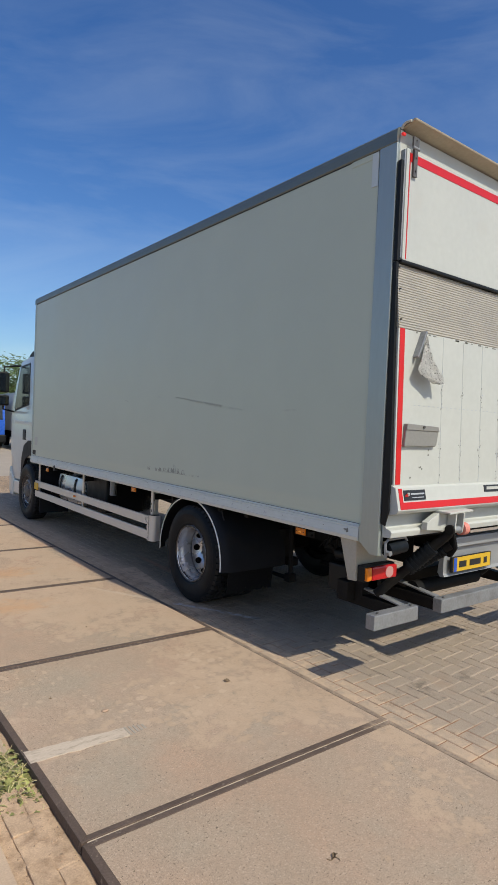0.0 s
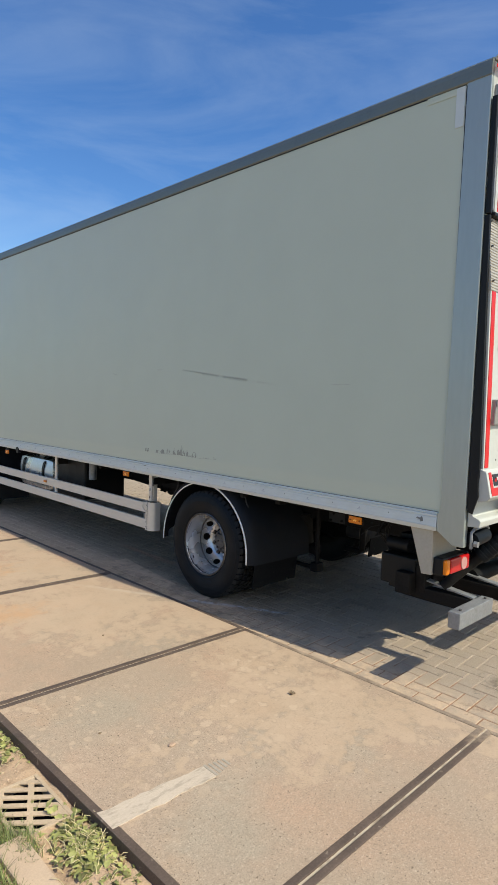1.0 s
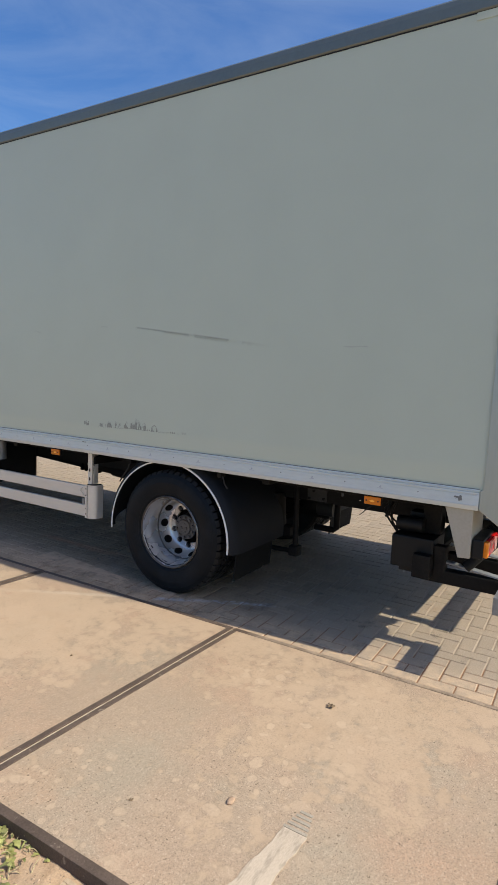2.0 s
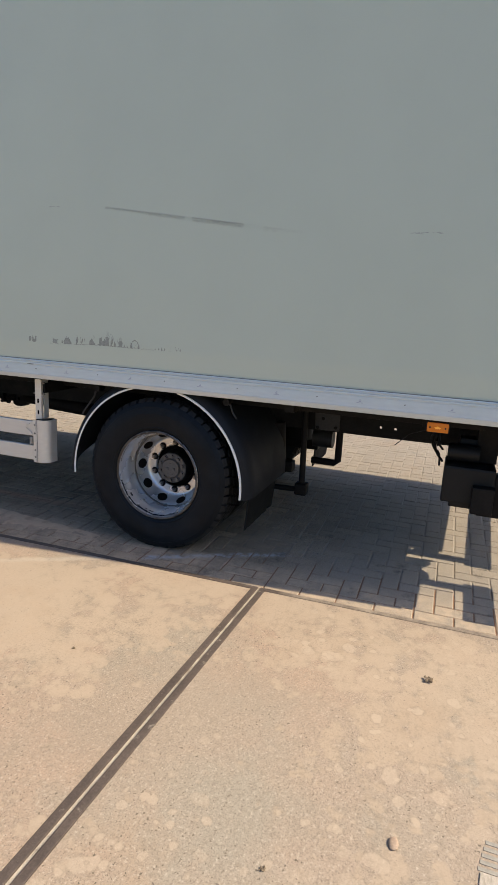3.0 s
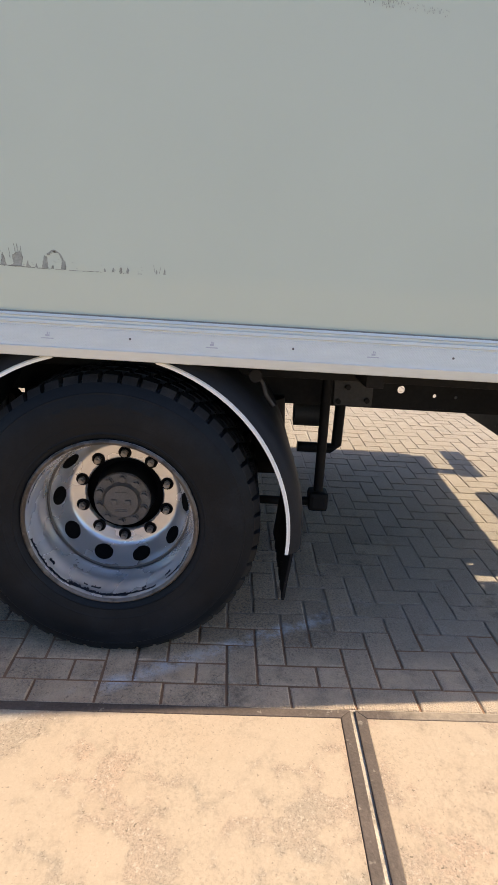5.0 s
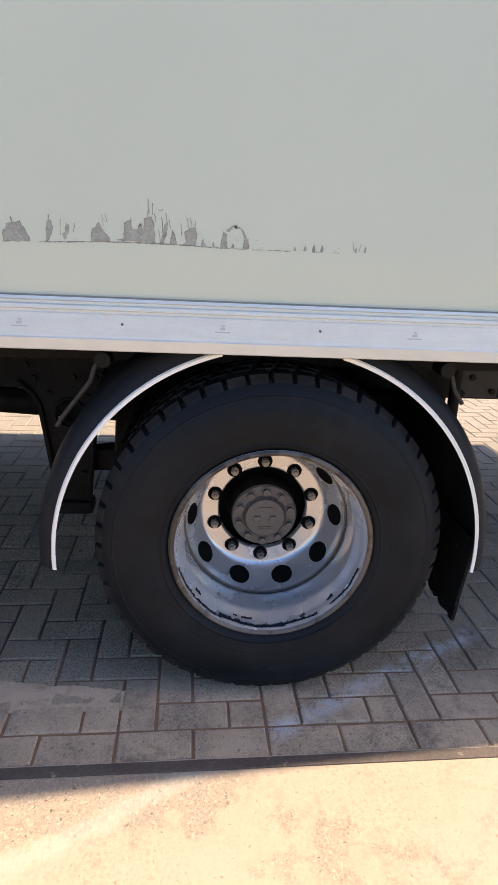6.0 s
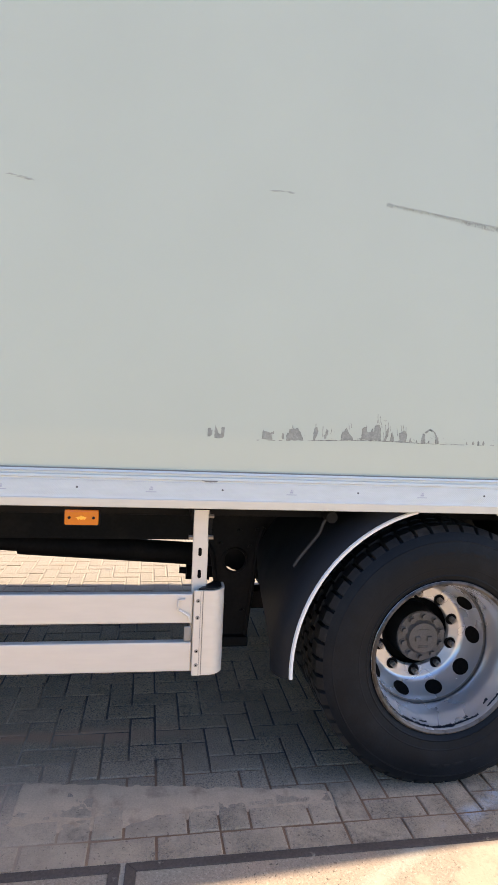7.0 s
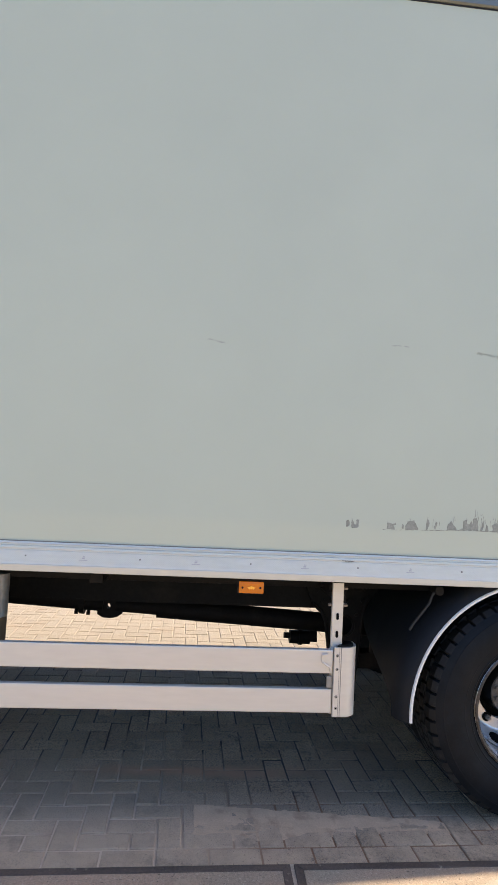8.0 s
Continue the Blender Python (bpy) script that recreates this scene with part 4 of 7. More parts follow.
# ---- the truck ----
L_BOX, W_BOX, Z_FLOOR, Z_TOP = 7.93, 2.55, 1.065, 3.95
Y_AXLE, Y_FRONT, R_TYRE = 2.554, 8.27, 0.508
truck = thing("box_truck", (W_BOX / 2, 4.0, 0), "pale grey box truck with white cab, parked on brick paving", "truck")

# cargo box
left = part("side_panel", box((0.004, 0.14, 1.14), (0.05, L_BOX - 0.05, 3.86), 0.002), PANEL, truck, "pale grey-green cargo side panel with scrape marks")
part("side_panel", box((W_BOX - 0.05, 0.15, 1.15), (W_BOX - 0.004, L_BOX - 0.05, 3.86), 0.002), PANEL, truck, "pale grey-green cargo side panel")
part("front_wall", box((0.05, L_BOX - 0.06, 1.1), (W_BOX - 0.05, L_BOX - 0.01, 3.9), 0.004), PANEL, truck)
part("roof_panel", box((0.06, 0.02, 3.88), (W_BOX - 0.06, L_BOX - 0.02, 3.935), 0.004), WHITE, truck)
part("cargo_floor", box((0.06, 0.06, 1.075), (W_BOX - 0.06, L_BOX - 0.06, 1.13), 0.003), CHASSIS, truck)
for side in (0, 1):
    mx = (lambda x: W_BOX - x) if side else (lambda x: x)
    # bottom rail: an extrusion with a grooved upper lip and a rolled lower edge
    prof = [(0.05, 1.189), (-0.004, 1.189), (-0.006, 1.182), (-0.001, 1.179), (-0.001, 1.173), (-0.009, 1.170), (-0.010, 1.162), (-0.005, 1.159),
            (-0.005, 1.154), (-0.007, 1.151), (-0.0125, 1.096), (-0.016, 1.093), (-0.0105, 1.066), (-0.007, 1.064), (0.05, 1.064)]
    rail = part("bottom_rail", prism([(mx(a), b) for a, b in prof][:: (-1 if side else 1)], "y", 0.187, L_BOX), RAIL, truck, "bright aluminium bottom rail with printed marks")
    prof = [(0.06, 3.845), (-0.003, 3.845), (-0.010, 3.852), (-0.012, 3.905), (-0.006, 3.935), (0.012, 3.953), (0.06, 3.957)]
    part("top_rail", prism([(mx(a), b) for a, b in prof][:: (-1 if side else 1)], "y", 0.0, L_BOX), ALU_DARK, truck, "grey aluminium roof edge rail")
    post = [(0.0, 3.848), (0.152, 3.848), (0.160, 1.19), (0.186, 1.185), (0.186, 1.07), (0.075, 0.99), (0.0, 0.99)]
    bmp = prism(post, "x", min(mx(-0.006), mx(0.045)), max(mx(-0.006), mx(0.045)), 0.006)
    part("corner_post", bmp, ALU_POST, truck, "smooth aluminium rear corner post")
    part("front_post", prism([(L_BOX - 0.055, 1.06), (L_BOX, 1.06), (L_BOX, 3.9), (L_BOX - 0.055, 3.9)], "x", min(mx(-0.006), mx(0.05)), max(mx(-0.006), mx(0.05)), 0.01), ALU_POST, truck)
    part("door_seal", box((min(mx(0.0), mx(0.024)), -0.040, 3.035), (max(mx(0.0), mx(0.024)), -0.0065, 3.72), 0.006), BLACK, truck, "black rubber door seal")
    if not side:
        y = 0.302
        k = 0
        while y < L_BOX - 0.2:
            if k % 2:
                part("rail_screw", rod((-0.0108, y, 1.130), (-0.007, y, 1.130), 0.0035, 8), HUB, rail)
            else:
                part("rail_print", prism([(-0.0107, 1.1175), (-0.0104, 1.1205), (-0.008, 1.1205), (-0.008, 1.1175)], "y", y - 0.018, y + 0.018), PRINT_GREY, rail)
                for d, w, z0, z1 in ((0.0, 0.006, 1.124, 1.130), (0.0, 0.002, 1.131, 1.137), (-0.005, 0.0012, 1.131, 1.136)):
                    fx = lambda z: -0.0075 - (1.151 - z) / 0.055 * 0.0055
                    part("rail_print", prism([(fx(z0) - 0.0002, z0), (fx(z1) - 0.0002, z1), (-0.006, z1), (-0.006, z0)], "y", y + d - w, y + d + w), PRINT_GREY, rail)
            y += 0.241
            k += 1
        # dent with dark smears where the rail was hit, and the rail's end cap
        part("rail_scar", prism([(3.452, 1.159), (3.463, 1.1555), (3.470, 1.157), (3.477, 1.1545), (3.484, 1.157), (3.492, 1.1555), (3.497, 1.158), (3.508, 1.1595), (3.508, 1.1615), (3.452, 1.1615)], "x", -0.0092, -0.004), SCRAPE_DARK, rail)
        part("rail_scar", prism([(0.28, 1.115), (0.30, 1.11), (0.305, 1.125), (0.33, 1.128), (0.325, 1.138), (0.30, 1.135), (0.295, 1.146), (0.285, 1.14)], "x", -0.0115, -0.008), SCRAPE_DARK, rail)
        part("tie_hook", rod((-0.02, 6.66, 1.06), (0.03, 6.66, 1.06), 0.045, 14), BLACK, rail)

part("panel_seal", box((0.0015, 0.162, 3.838), (0.02, L_BOX - 0.05, 3.846)), INK, truck, "dark sealant line")
part("panel_seal", box((0.0015, 0.1535, 1.195), (0.02, 0.1605, 3.838)), INK, truck, "dark sealant line")
part("panel_seal", box((-0.002, 0.19, 1.1885), (0.02, L_BOX - 0.05, 1.1925)), SCRAPE_DARK, truck, "dark sealant line")

# scrapes on the side
rs = random.Random(21)


def ribbon(points, w, mat_, depth=0.0009):
    """A thin torn line along (y, z) points."""
    up, low = [], []
    for i, (y, z) in enumerate(points):
        q, p = points[min(i + 1, len(points) - 1)], points[max(i - 1, 0)]
        d = math.hypot(q[0] - p[0], q[1] - p[1]) or 1.0
        ny, nz = -(q[1] - p[1]) / d, (q[0] - p[0]) / d
        h = w * rs.uniform(0.25, 1.0) / 2
        up.append((y + ny * h, z + nz * h))
        low.append((y - ny * h, z - nz * h))
    part("scrape", prism(up + low[::-1], "x", 0.0042 - depth * rs.uniform(0.7, 1.3), 0.0044), mat_, left)


def flake(y, *outline):
    """A flake lost from the paint, starting at y: an outline of (along, height) in millimetres, torn at its edges, with a lifted rim."""
    edge = []
    for (a0, h0), (a1, h1) in zip(outline, outline[1:] + outline[:1]):
        n = max(1, int(math.hypot(a1 - a0, h1 - h0) / 3.0))
        for i in range(n):
            u = i / n
            tear = 0.9 if h0 + h1 > 4 else 0.2
            edge.append((y - (a0 + (a1 - a0) * u + rs.uniform(-tear, tear)) / 1000, (h0 + (h1 - h0) * u + rs.uniform(-tear, tear)) / 1000))
    edge = [(p, base_z(p) + max(q, 0.0)) for p, q in edge]
    bm_ = bmesh.new()
    vs_ = [[bm_.verts.new((x_, p, q)) for p, q in edge] for x_ in (0.0036, 0.0046)]
    bmesh.ops.triangle_fill(bm_, edges=[bm_.edges.new((p, q)) for p, q in zip(vs_[0], vs_[0][1:] + vs_[0][:1])], use_beauty=True)
    for i in range(len(edge)):
        j = (i + 1) % len(edge)
        bm_.faces.new((vs_[0][i], vs_[0][j], vs_[1][j], vs_[1][i]))
    part("scrape", bm_, SCRAPE, left)
    i = 0
    while i < len(edge) - 3:
        k = rs.randint(2, 6)
        if rs.random() < 0.42:
            ribbon(edge[i:i + k + 1], 0.0016, SCRAPE_DARK, 0.0013)
        i += k


base_z = lambda y: 1.309 + 0.009 * math.exp(-((y - 2.93) / 0.20) ** 2) + 0.011 * min(max((2.95 - y) / 0.7, 0), 1) - 0.004 * min(max((y - 3.0) / 0.4, 0), 1)
# peeled row above the wheel
flake(3.492, (0, 6), (0, 34), (9, 36), (10, 28), (16, 28), (14, 14), (8, 6))
flake(3.492, (22, 4), (24, 46), (30, 34), (36, 18), (46, 16), (46, 38), (57, 40), (56, 10), (50, 2), (30, 2))
flake(3.306, (2, 4), (4, 38), (8, 30), (16, 30), (30, 26), (43, 32), (44, 24), (34, 20), (38, 2), (34, 0), (10, 2))
flake(3.236, (0, 6), (2, 24), (8, 22), (8, 4))
flake(3.218, (0, 0), (0, 22), (8, 25), (8, 38), (20, 40), (20, 52), (23, 42), (30, 40), (40, 44), (41, 34), (48, 28), (58, 8), (60, 0))
flake(3.123, (0, 0), (2, 30), (4, 44), (12, 48), (18, 32), (14, 18), (6, 2))
flake(3.086, (0, 16), (6, 20), (10, 40), (17, 36), (16, 20), (8, 6), (4, 4))
flake(3.022, (0, 0), (4, 28), (12, 32), (20, 42), (26, 28), (42, 8), (44, 0))
flake(2.963, (0, 3), (16, 6), (19, 42), (32, 48), (36, 28), (48, 28), (54, 42), (61, 30), (64, 52), (79, 58), (86, 40), (89, 0))
flake(2.866, (0, 0), (9, 20), (12, 42), (20, 48), (17, 20), (10, 2))
flake(2.840, (0, 0), (6, 34), (10, 20), (16, 0))
flake(2.815, (3, 0), (11, 6), (7, 28), (18, 34), (29, 42), (37, 28), (35, 0))
flake(2.769, (0, 0), (5, 18), (9, 6), (15, 0))
flake(2.742, (0, 0), (3, 12), (6, 0))
flake(2.724, (0, 0), (7, 32), (16, 28), (18, 0))
flake(2.698, (0, 0), (5, 10), (7, 0))
flake(2.668, (0, 0), (2, 26), (10, 22), (12, 0))
for y, h in ((2.549, 10), (2.524, 14), (2.503, 14), (2.484, 17), (2.401, 12), (2.378, 17)):
    flake(y, (0, 0), (1, h * 0.7), (3, h), (6, h * 0.5), (6, 0))
# lifted film left standing as thin outlines above the flakes
for y, z0, h in ((2.888, 0.062, 0.032), (2.881, 0.060, 0.026), (2.893, 0.055, 0.022), (2.872, 0.045, 0.02), (2.846, 0.03, 0.036), (2.856, 0.012, 0.046), (2.862, 0.0, 0.03), (2.84, 0.035, 0.02), (2.797, 0.036, 0.024), (2.790, 0.04, 0.02), (2.781, 0.036, 0.018),
                 (2.813, 0.02, 0.028), (2.992, 0.034, 0.024), (2.984, 0.042, 0.018), (3.09, 0.012, 0.036), (3.06, 0.02, 0.02), (3.115, 0.046, 0.012), (2.93, 0.04, 0.014), (2.402, 0.004, 0.02), (2.39, 0.002, 0.018)):
    z = base_z(y) + z0
    lean = rs.uniform(-0.005, 0.005)
    ribbon([(y + lean * u + 0.0004 * math.sin(7 * u + y * 99), z + h * u) for u in np.linspace(0, 1, 7)], 0.0024, SCRAPE if rs.random() < 0.75 else SCRAPE_DARK)
for q0, q1 in ((0.1, 0.6), (0.8, 1.6), (1.5, 2.2), (2.2, 2.9)):
    ribbon([(2.690 + 0.026 * math.cos(q) + rs.uniform(-0.003, 0.003), base_z(2.69) + 0.048 * (0.3 + 0.7 * math.sin(q)) + rs.uniform(-0.003, 0.003)) for q in np.linspace(q0, q1, 7)], 0.0085, SCRAPE)
ribbon([(2.868, base_z(2.868) + 0.074), (2.862, base_z(2.862) + 0.071), (2.855, base_z(2.855) + 0.075)], 0.003, SCRAPE)
for a in np.arange(2.40, 3.31, 0.013):
    dense = 0.9 if 2.74 < a < 3.12 else 0.5
    if rs.random() < dense:
        ribbon([(a + 0.013 * q, base_z(a + 0.013 * q) - 0.0012 + rs.uniform(-0.0006, 0.0006)) for q in (0, 0.35, 0.7, 1.05)], 0.0034 if dense > 0.6 else 0.0022, SCRAPE_DARK if rs.random() < 0.6 else SCRAPE)
for _ in range(46):
    y = rs.uniform(2.42, 3.30)
    z = base_z(y) + abs(rs.gauss(0, 0.014))
    ribbon([(y + 0.004 * q, z + rs.uniform(-0.001, 0.001)) for q in (0, 0.5, 1)], 0.0018, GRAZE)
# long graze at mid height: short upright ticks in three runs
line_z = lambda y: 2.049 + 0.107 * (y - 2.0)
for y0, y1, depth, count, tone in ((2.37, 2.62, 0.016, 300, 0.75), (2.60, 2.90, 0.009, 260, 0.25), (2.0, 2.318, 0.021, 420, 0.95), (1.80, 1.885, 0.020, 60, 0.35), (1.66, 1.80, 0.015, 40, 0.0)):
    for _ in range(count):
        y = rs.uniform(y0, y1)
        z = line_z(y) + 0.003 - depth * rs.random() ** 1.5
        h = rs.uniform(0.002, 0.0065)
        lean = rs.uniform(-0.003, 0.001)
        ribbon([(y, z), (y + lean * 0.5, z - h / 2), (y + lean, z - h)], rs.uniform(0.0012, 0.0034), SCRAPE if rs.random() < tone else GRAZE)
for y0, y1, w in ((2.37, 2.88, 0.0032), (2.01, 2.31, 0.0045)):
    for a in np.arange(y0, y1, 0.022):
        if rs.random() < 0.85:
            ribbon([(a + 0.022 * q, line_z(a + 0.022 * q) + 0.002 + rs.uniform(-0.001, 0.001)) for q in (0, 0.3, 0.6, 1)], w, SCRAPE if y0 < 2.2 else GRAZE)
for _ in range(24):
    y = rs.uniform(0.90, 1.09)
    z = 2.006 + 0.06 * (1.1 - y) ** 1.5 + rs.uniform(-0.004, 0.004)
    ribbon([(y, z), (y + 0.006, z + 0.001), (y + rs.uniform(0.008, 0.02), z)], 0.003, GRAZE)
for y0, z0, dip in ((3.225, 2.150, 0.0), (4.070, 2.108, 0.012)):
    for _ in range(14):
        y = y0 + rs.uniform(0, 0.075)
        z = z0 + rs.uniform(-0.003, 0.003) + dip * (y - y0) / 0.08
        ribbon([(y, z), (y + 0.008, z + 0.0008), (y + rs.uniform(0.012, 0.024), z)], 0.0026, GRAZE)

# patch plate and stickers at the panel's ends
part("repair_strip", prism([(0.165, 3.60), (0.222, 3.60), (0.222, 3.84), (0.165, 3.84)], "x", -0.001, 0.0045, 0.001), PATCH, left, "pale grey repair strip")
part("repair_strip", prism([(0.22, 3.80), (0.42, 3.80), (0.42, 3.842), (0.22, 3.842)], "x", -0.001, 0.0045, 0.001), PANEL, left)
part("sticker", prism([(7.62, 1.38), (7.75, 1.38), (7.75, 1.52), (7.62, 1.52)], "x", 0.002, 0.0045), WHITE, left, "small white sticker")
part("sticker", prism([(7.70, 1.21), (7.86, 1.21), (7.86, 1.29), (7.70, 1.29)], "x", 0.002, 0.0045), BLACK, left, "small black sticker")

# rear: header, lip, flap, corrugated upper platform, white platform
part("rear_header", box((0.022, -0.002, 3.70), (W_BOX - 0.022, 0.06, 3.935), 0.004), WHITE, truck, "white rear door header")
bmh = prism([(0.02, 3.962), (-0.10, 3.985), (-0.115, 3.980), (-0.11, 3.968), (0.02, 3.945)], "x", 0.04, W_BOX - 0.04, 0.003)
part("rear_lip", bmh, TAN, truck, "weathered tan lip over the rear doors")
part("lip_end", tube([(0.03, 0.0, 3.945), (0.028, -0.02, 3.965), (0.03, -0.045, 3.975), (0.035, -0.08, 3.972)], 0.009, 8), WHITE, truck, smooth=True)
part("marker_led", box((0.008, -0.036, 3.888), (0.040, -0.016, 3.906), 0.005), RED_LED, truck, "small lit red marker light")
flap = part("rear_flap", box((0.050, -0.042, 3.05), (W_BOX - 0.050, -0.004, 3.81), 0.006), WHITE, truck, "white upper rear flap with red tape border")
part("tape", box((0.085, -0.0445, 3.725), (W_BOX - 0.085, -0.0415, 3.785)), RED, flap, "red reflective tape")
part("tape", box((0.080, -0.0445, 3.06), (0.089, -0.0415, 3.785)), RED, flap, "red reflective tape")
part("flap_seal", box((0.035, -0.052, 3.028), (W_BOX - 0.035, -0.004, 3.048), 0.004), BLACK, flap, "black bottom seal")
part("flap_edge", box((0.034, -0.037, 3.06), (0.0485, -0.004, 3.80), 0.004), GALV, flap)
for x in (0.125, W_BOX - 0.125):
    hinge = part("hinge", prism([(x - 0.03, 3.895), (x + 0.03, 3.895), (x + 0.03, 3.825), (x + 0.016, 3.805), (x + 0.02, 3.625), (x - 0.02, 3.625), (x - 0.016, 3.805), (x - 0.03, 3.825)], "y", -0.061, -0.045, 0.002), HUB, truck, "steel strap hinge")
    part("hinge_pin", rod((x - 0.034, -0.057, 3.820), (x + 0.034, -0.057, 3.820), 0.011, 12), GALV, hinge)
    for z in (3.875, 3.755, 3.665):
        part("bolt", rod((x, -0.061, z), (x, -0.068, z), 0.007, 8), HUB, hinge)
# corrugated part: fine horizontal ribs
bmc = bmesh.new()
rows = []
nz = 100
for i in range(nz + 1):
    s = i / nz
    z = 3.025 - 0.445 * s
    yy = -0.02 - 0.04 * s - (0.0035 if (i // 2) % 2 else 0.0)
    rows.append([bmc.verts.new((x, yy, z)) for x in (0.026, W_BOX - 0.026)] + [bmc.verts.new((x, yy + 0.03, z)) for x in (W_BOX - 0.026, 0.026)])
for A, B in zip(rows, rows[1:]):
    for j in range(4):
        bmc.faces.new((A[j], A[(j + 1) % 4], B[(j + 1) % 4], B[j]))
bmc.faces.new(rows[0]), bmc.faces.new(rows[-1][::-1])
part("ribbed_platform", bmc, LIFT_ALU, truck, "scuffed ribbed aluminium tail lift plate")
for z in (2.64, 2.85, 3.0):
    part("rivet", rod((0.045, -0.02 - 0.04 * (3.025 - z) / 0.445, z), (0.045, -0.035 - 0.04 * (3.025 - z) / 0.445, z), 0.006, 8), HUB, truck)
# lower platform, leaning out to its foot
plat_y = lambda z: -0.058 - 0.02 * (2.6 - z)
lift = part("lift_platform", prism([(plat_y(2.59), 2.59), (plat_y(1.47), 1.47), (plat_y(1.47) + 0.05, 1.47), (plat_y(2.59) + 0.05, 2.59)], "x", 0.030, W_BOX - 0.030, 0.004), WHITE, truck, "scratched white tail lift platform")
part("platform_seal", prism([(-0.003, 1.24), (-0.06, 1.30), (plat_y(1.5) + 0.012, 1.5), (plat_y(2.6) + 0.016, 2.6), (-0.035, 3.03), (-0.003, 3.03)], "x", 0.003, 0.0285, 0.004), BLACK, truck, "black ribbed rubber seal beside the platform")
part("tape", prism([(plat_y(2.58) - 0.003, 2.58), (plat_y(1.50) - 0.003, 1.50), (plat_y(1.50) + 0.001, 1.50), (plat_y(2.58) + 0.001, 2.58)], "x", 0.044, 0.096), RED, lift, "red reflective tape")
x = 0.545
while x < W_BOX - 0.1:
    part("groove", prism([(plat_y(2.57) - 0.0015, 2.57), (plat_y(1.49) - 0.0015, 1.49), (plat_y(1.49), 1.49), (plat_y(2.57), 2.57)], "x", x, x + 0.0014), PRINT_GREY, lift)
    for zc, spread, count in ((1.74, 0.045, 9), (2.15, 0.03, 5), (1.58, 0.05, 4), (2.0, 0.28, 6)):
        for _ in range(count):
            z = min(max(rs.gauss(zc, spread), 1.5), 2.56)
            q = plat_y(z)
            dx = rs.gauss(0, 0.009)
            part("scratch", box((x + dx, q - 0.002, z), (x + dx + rs.uniform(0.0015, 0.006), q + 0.001, z + rs.uniform(0.003, 0.016))), SCRAPE_DARK if rs.random() < 0.7 else PRINT_GREY, lift)
    x += 0.26
for k in range(52):
    xx = 0.22 + 0.055 * k
    q = plat_y(2.06)
    part("dash", box((xx, q - 0.002, 2.055), (xx + 0.018, q + 0.001, 2.060)), PRINT_GREY, lift)
for _ in range(26):
    xx = rs.uniform(0.12, 2.4)
    q = plat_y(2.57)
    part("scratch", box((xx, q - 0.002, 2.565), (xx + rs.uniform(0.01, 0.05), q + 0.001, 2.565 + rs.uniform(0.003, 0.012))), SCRAPE_DARK, lift)
for xx, z in ((0.40, 1.735), (0.40, 1.70), (0.30, 1.61), (0.315, 1.613), (0.33, 1.60), (0.20, 1.54)):
    part("scratch", box((xx, plat_y(z) - 0.003, z), (xx + 0.012, plat_y(z) + 0.001, z + 0.012), 0.002), SCRAPE_DARK, lift)
q = plat_y(1.85)
part("foot_pocket", prism([(0.10, 1.762), (0.115, 1.925), (0.47, 1.912), (0.485, 1.88), (0.465, 1.785), (0.45, 1.765), (0.40, 1.772), (0.16, 1.772)], "y", q - 0.030, q + 0.002, 0.008), POCKET, lift, "grey metal fold-out step pocket")
part("pocket_lid", prism([(0.115, 1.925), (0.47, 1.912), (0.485, 1.878), (0.110, 1.882)], "y", q - 0.036, q - 0.0305, 0.003), POCKET, lift)
part("pocket_latch", rod((0.295, q - 0.036, 1.905), (0.295, q - 0.046, 1.905), 0.010, 10), HUB, lift)
# rag caught on the platform's upper edge
bmr = bmesh.new()
rag_rows = []
for i, (z, xa, xb) in enumerate(((2.545, 0.285, 0.315), (2.465, 0.248, 0.345), (2.38, 0.205, 0.378), (2.31, 0.165, 0.408), (2.265, 0.190, 0.428), (2.215, 0.33, 0.440))):
    rag_rows.append([bmr.verts.new((xa + (xb - xa) * j / 6, plat_y(z) - 0.03 - 0.012 * i - 0.013 * math.sin(j * 1.7 + i), z + 0.006 * math.sin(j * 2.1 + i * 2))) for j in range(7)])
for A, B in zip(rag_rows, rag_rows[1:]):
    for j in range(6):
        bmr.faces.new((A[j], A[j + 1], B[j + 1], B[j]))
bmesh.ops.solidify(bmr, geom=bmr.faces[:], thickness=0.012)
tagged(part("rag", bmr, RAG, None, smooth=True), "crumpled dirty grey cloth caught on the tail lift platform", "rag")
part("cloth_hook", prism([(0.19, 2.395), (0.205, 2.385), (0.29, 2.575), (0.275, 2.585)], "y", plat_y(2.5) - 0.05, plat_y(2.5) + 0.001, 0.004), GALV, lift)
# platform foot with red band, plates and lip
foot = part("platform_foot", prism([(-0.055, 1.50), (-0.105, 1.48), (-0.14, 1.325), (-0.12, 1.30), (-0.055, 1.285), (-0.025, 1.32)], "x", 0.02, W_BOX - 0.02, 0.005), WHITE, truck, "white platform foot with red tape and maker plates")
fy = lambda z: -0.105 - 0.035 * (1.48 - z) / 0.155
part("tape", prism([(fy(1.38) - 0.003, 1.38), (fy(1.333) - 0.003, 1.333), (fy(1.333) + 0.002, 1.333), (fy(1.38) + 0.002, 1.38)], "x", 0.045, W_BOX - 0.045), RED, foot, "red reflective tape")
part("tape", prism([(fy(1.475) - 0.003, 1.475), (fy(1.38) - 0.003, 1.38), (fy(1.38) + 0.002, 1.38), (fy(1.475) + 0.002, 1.475)], "x", 0.045, 0.082), RED, foot, "red reflective tape")
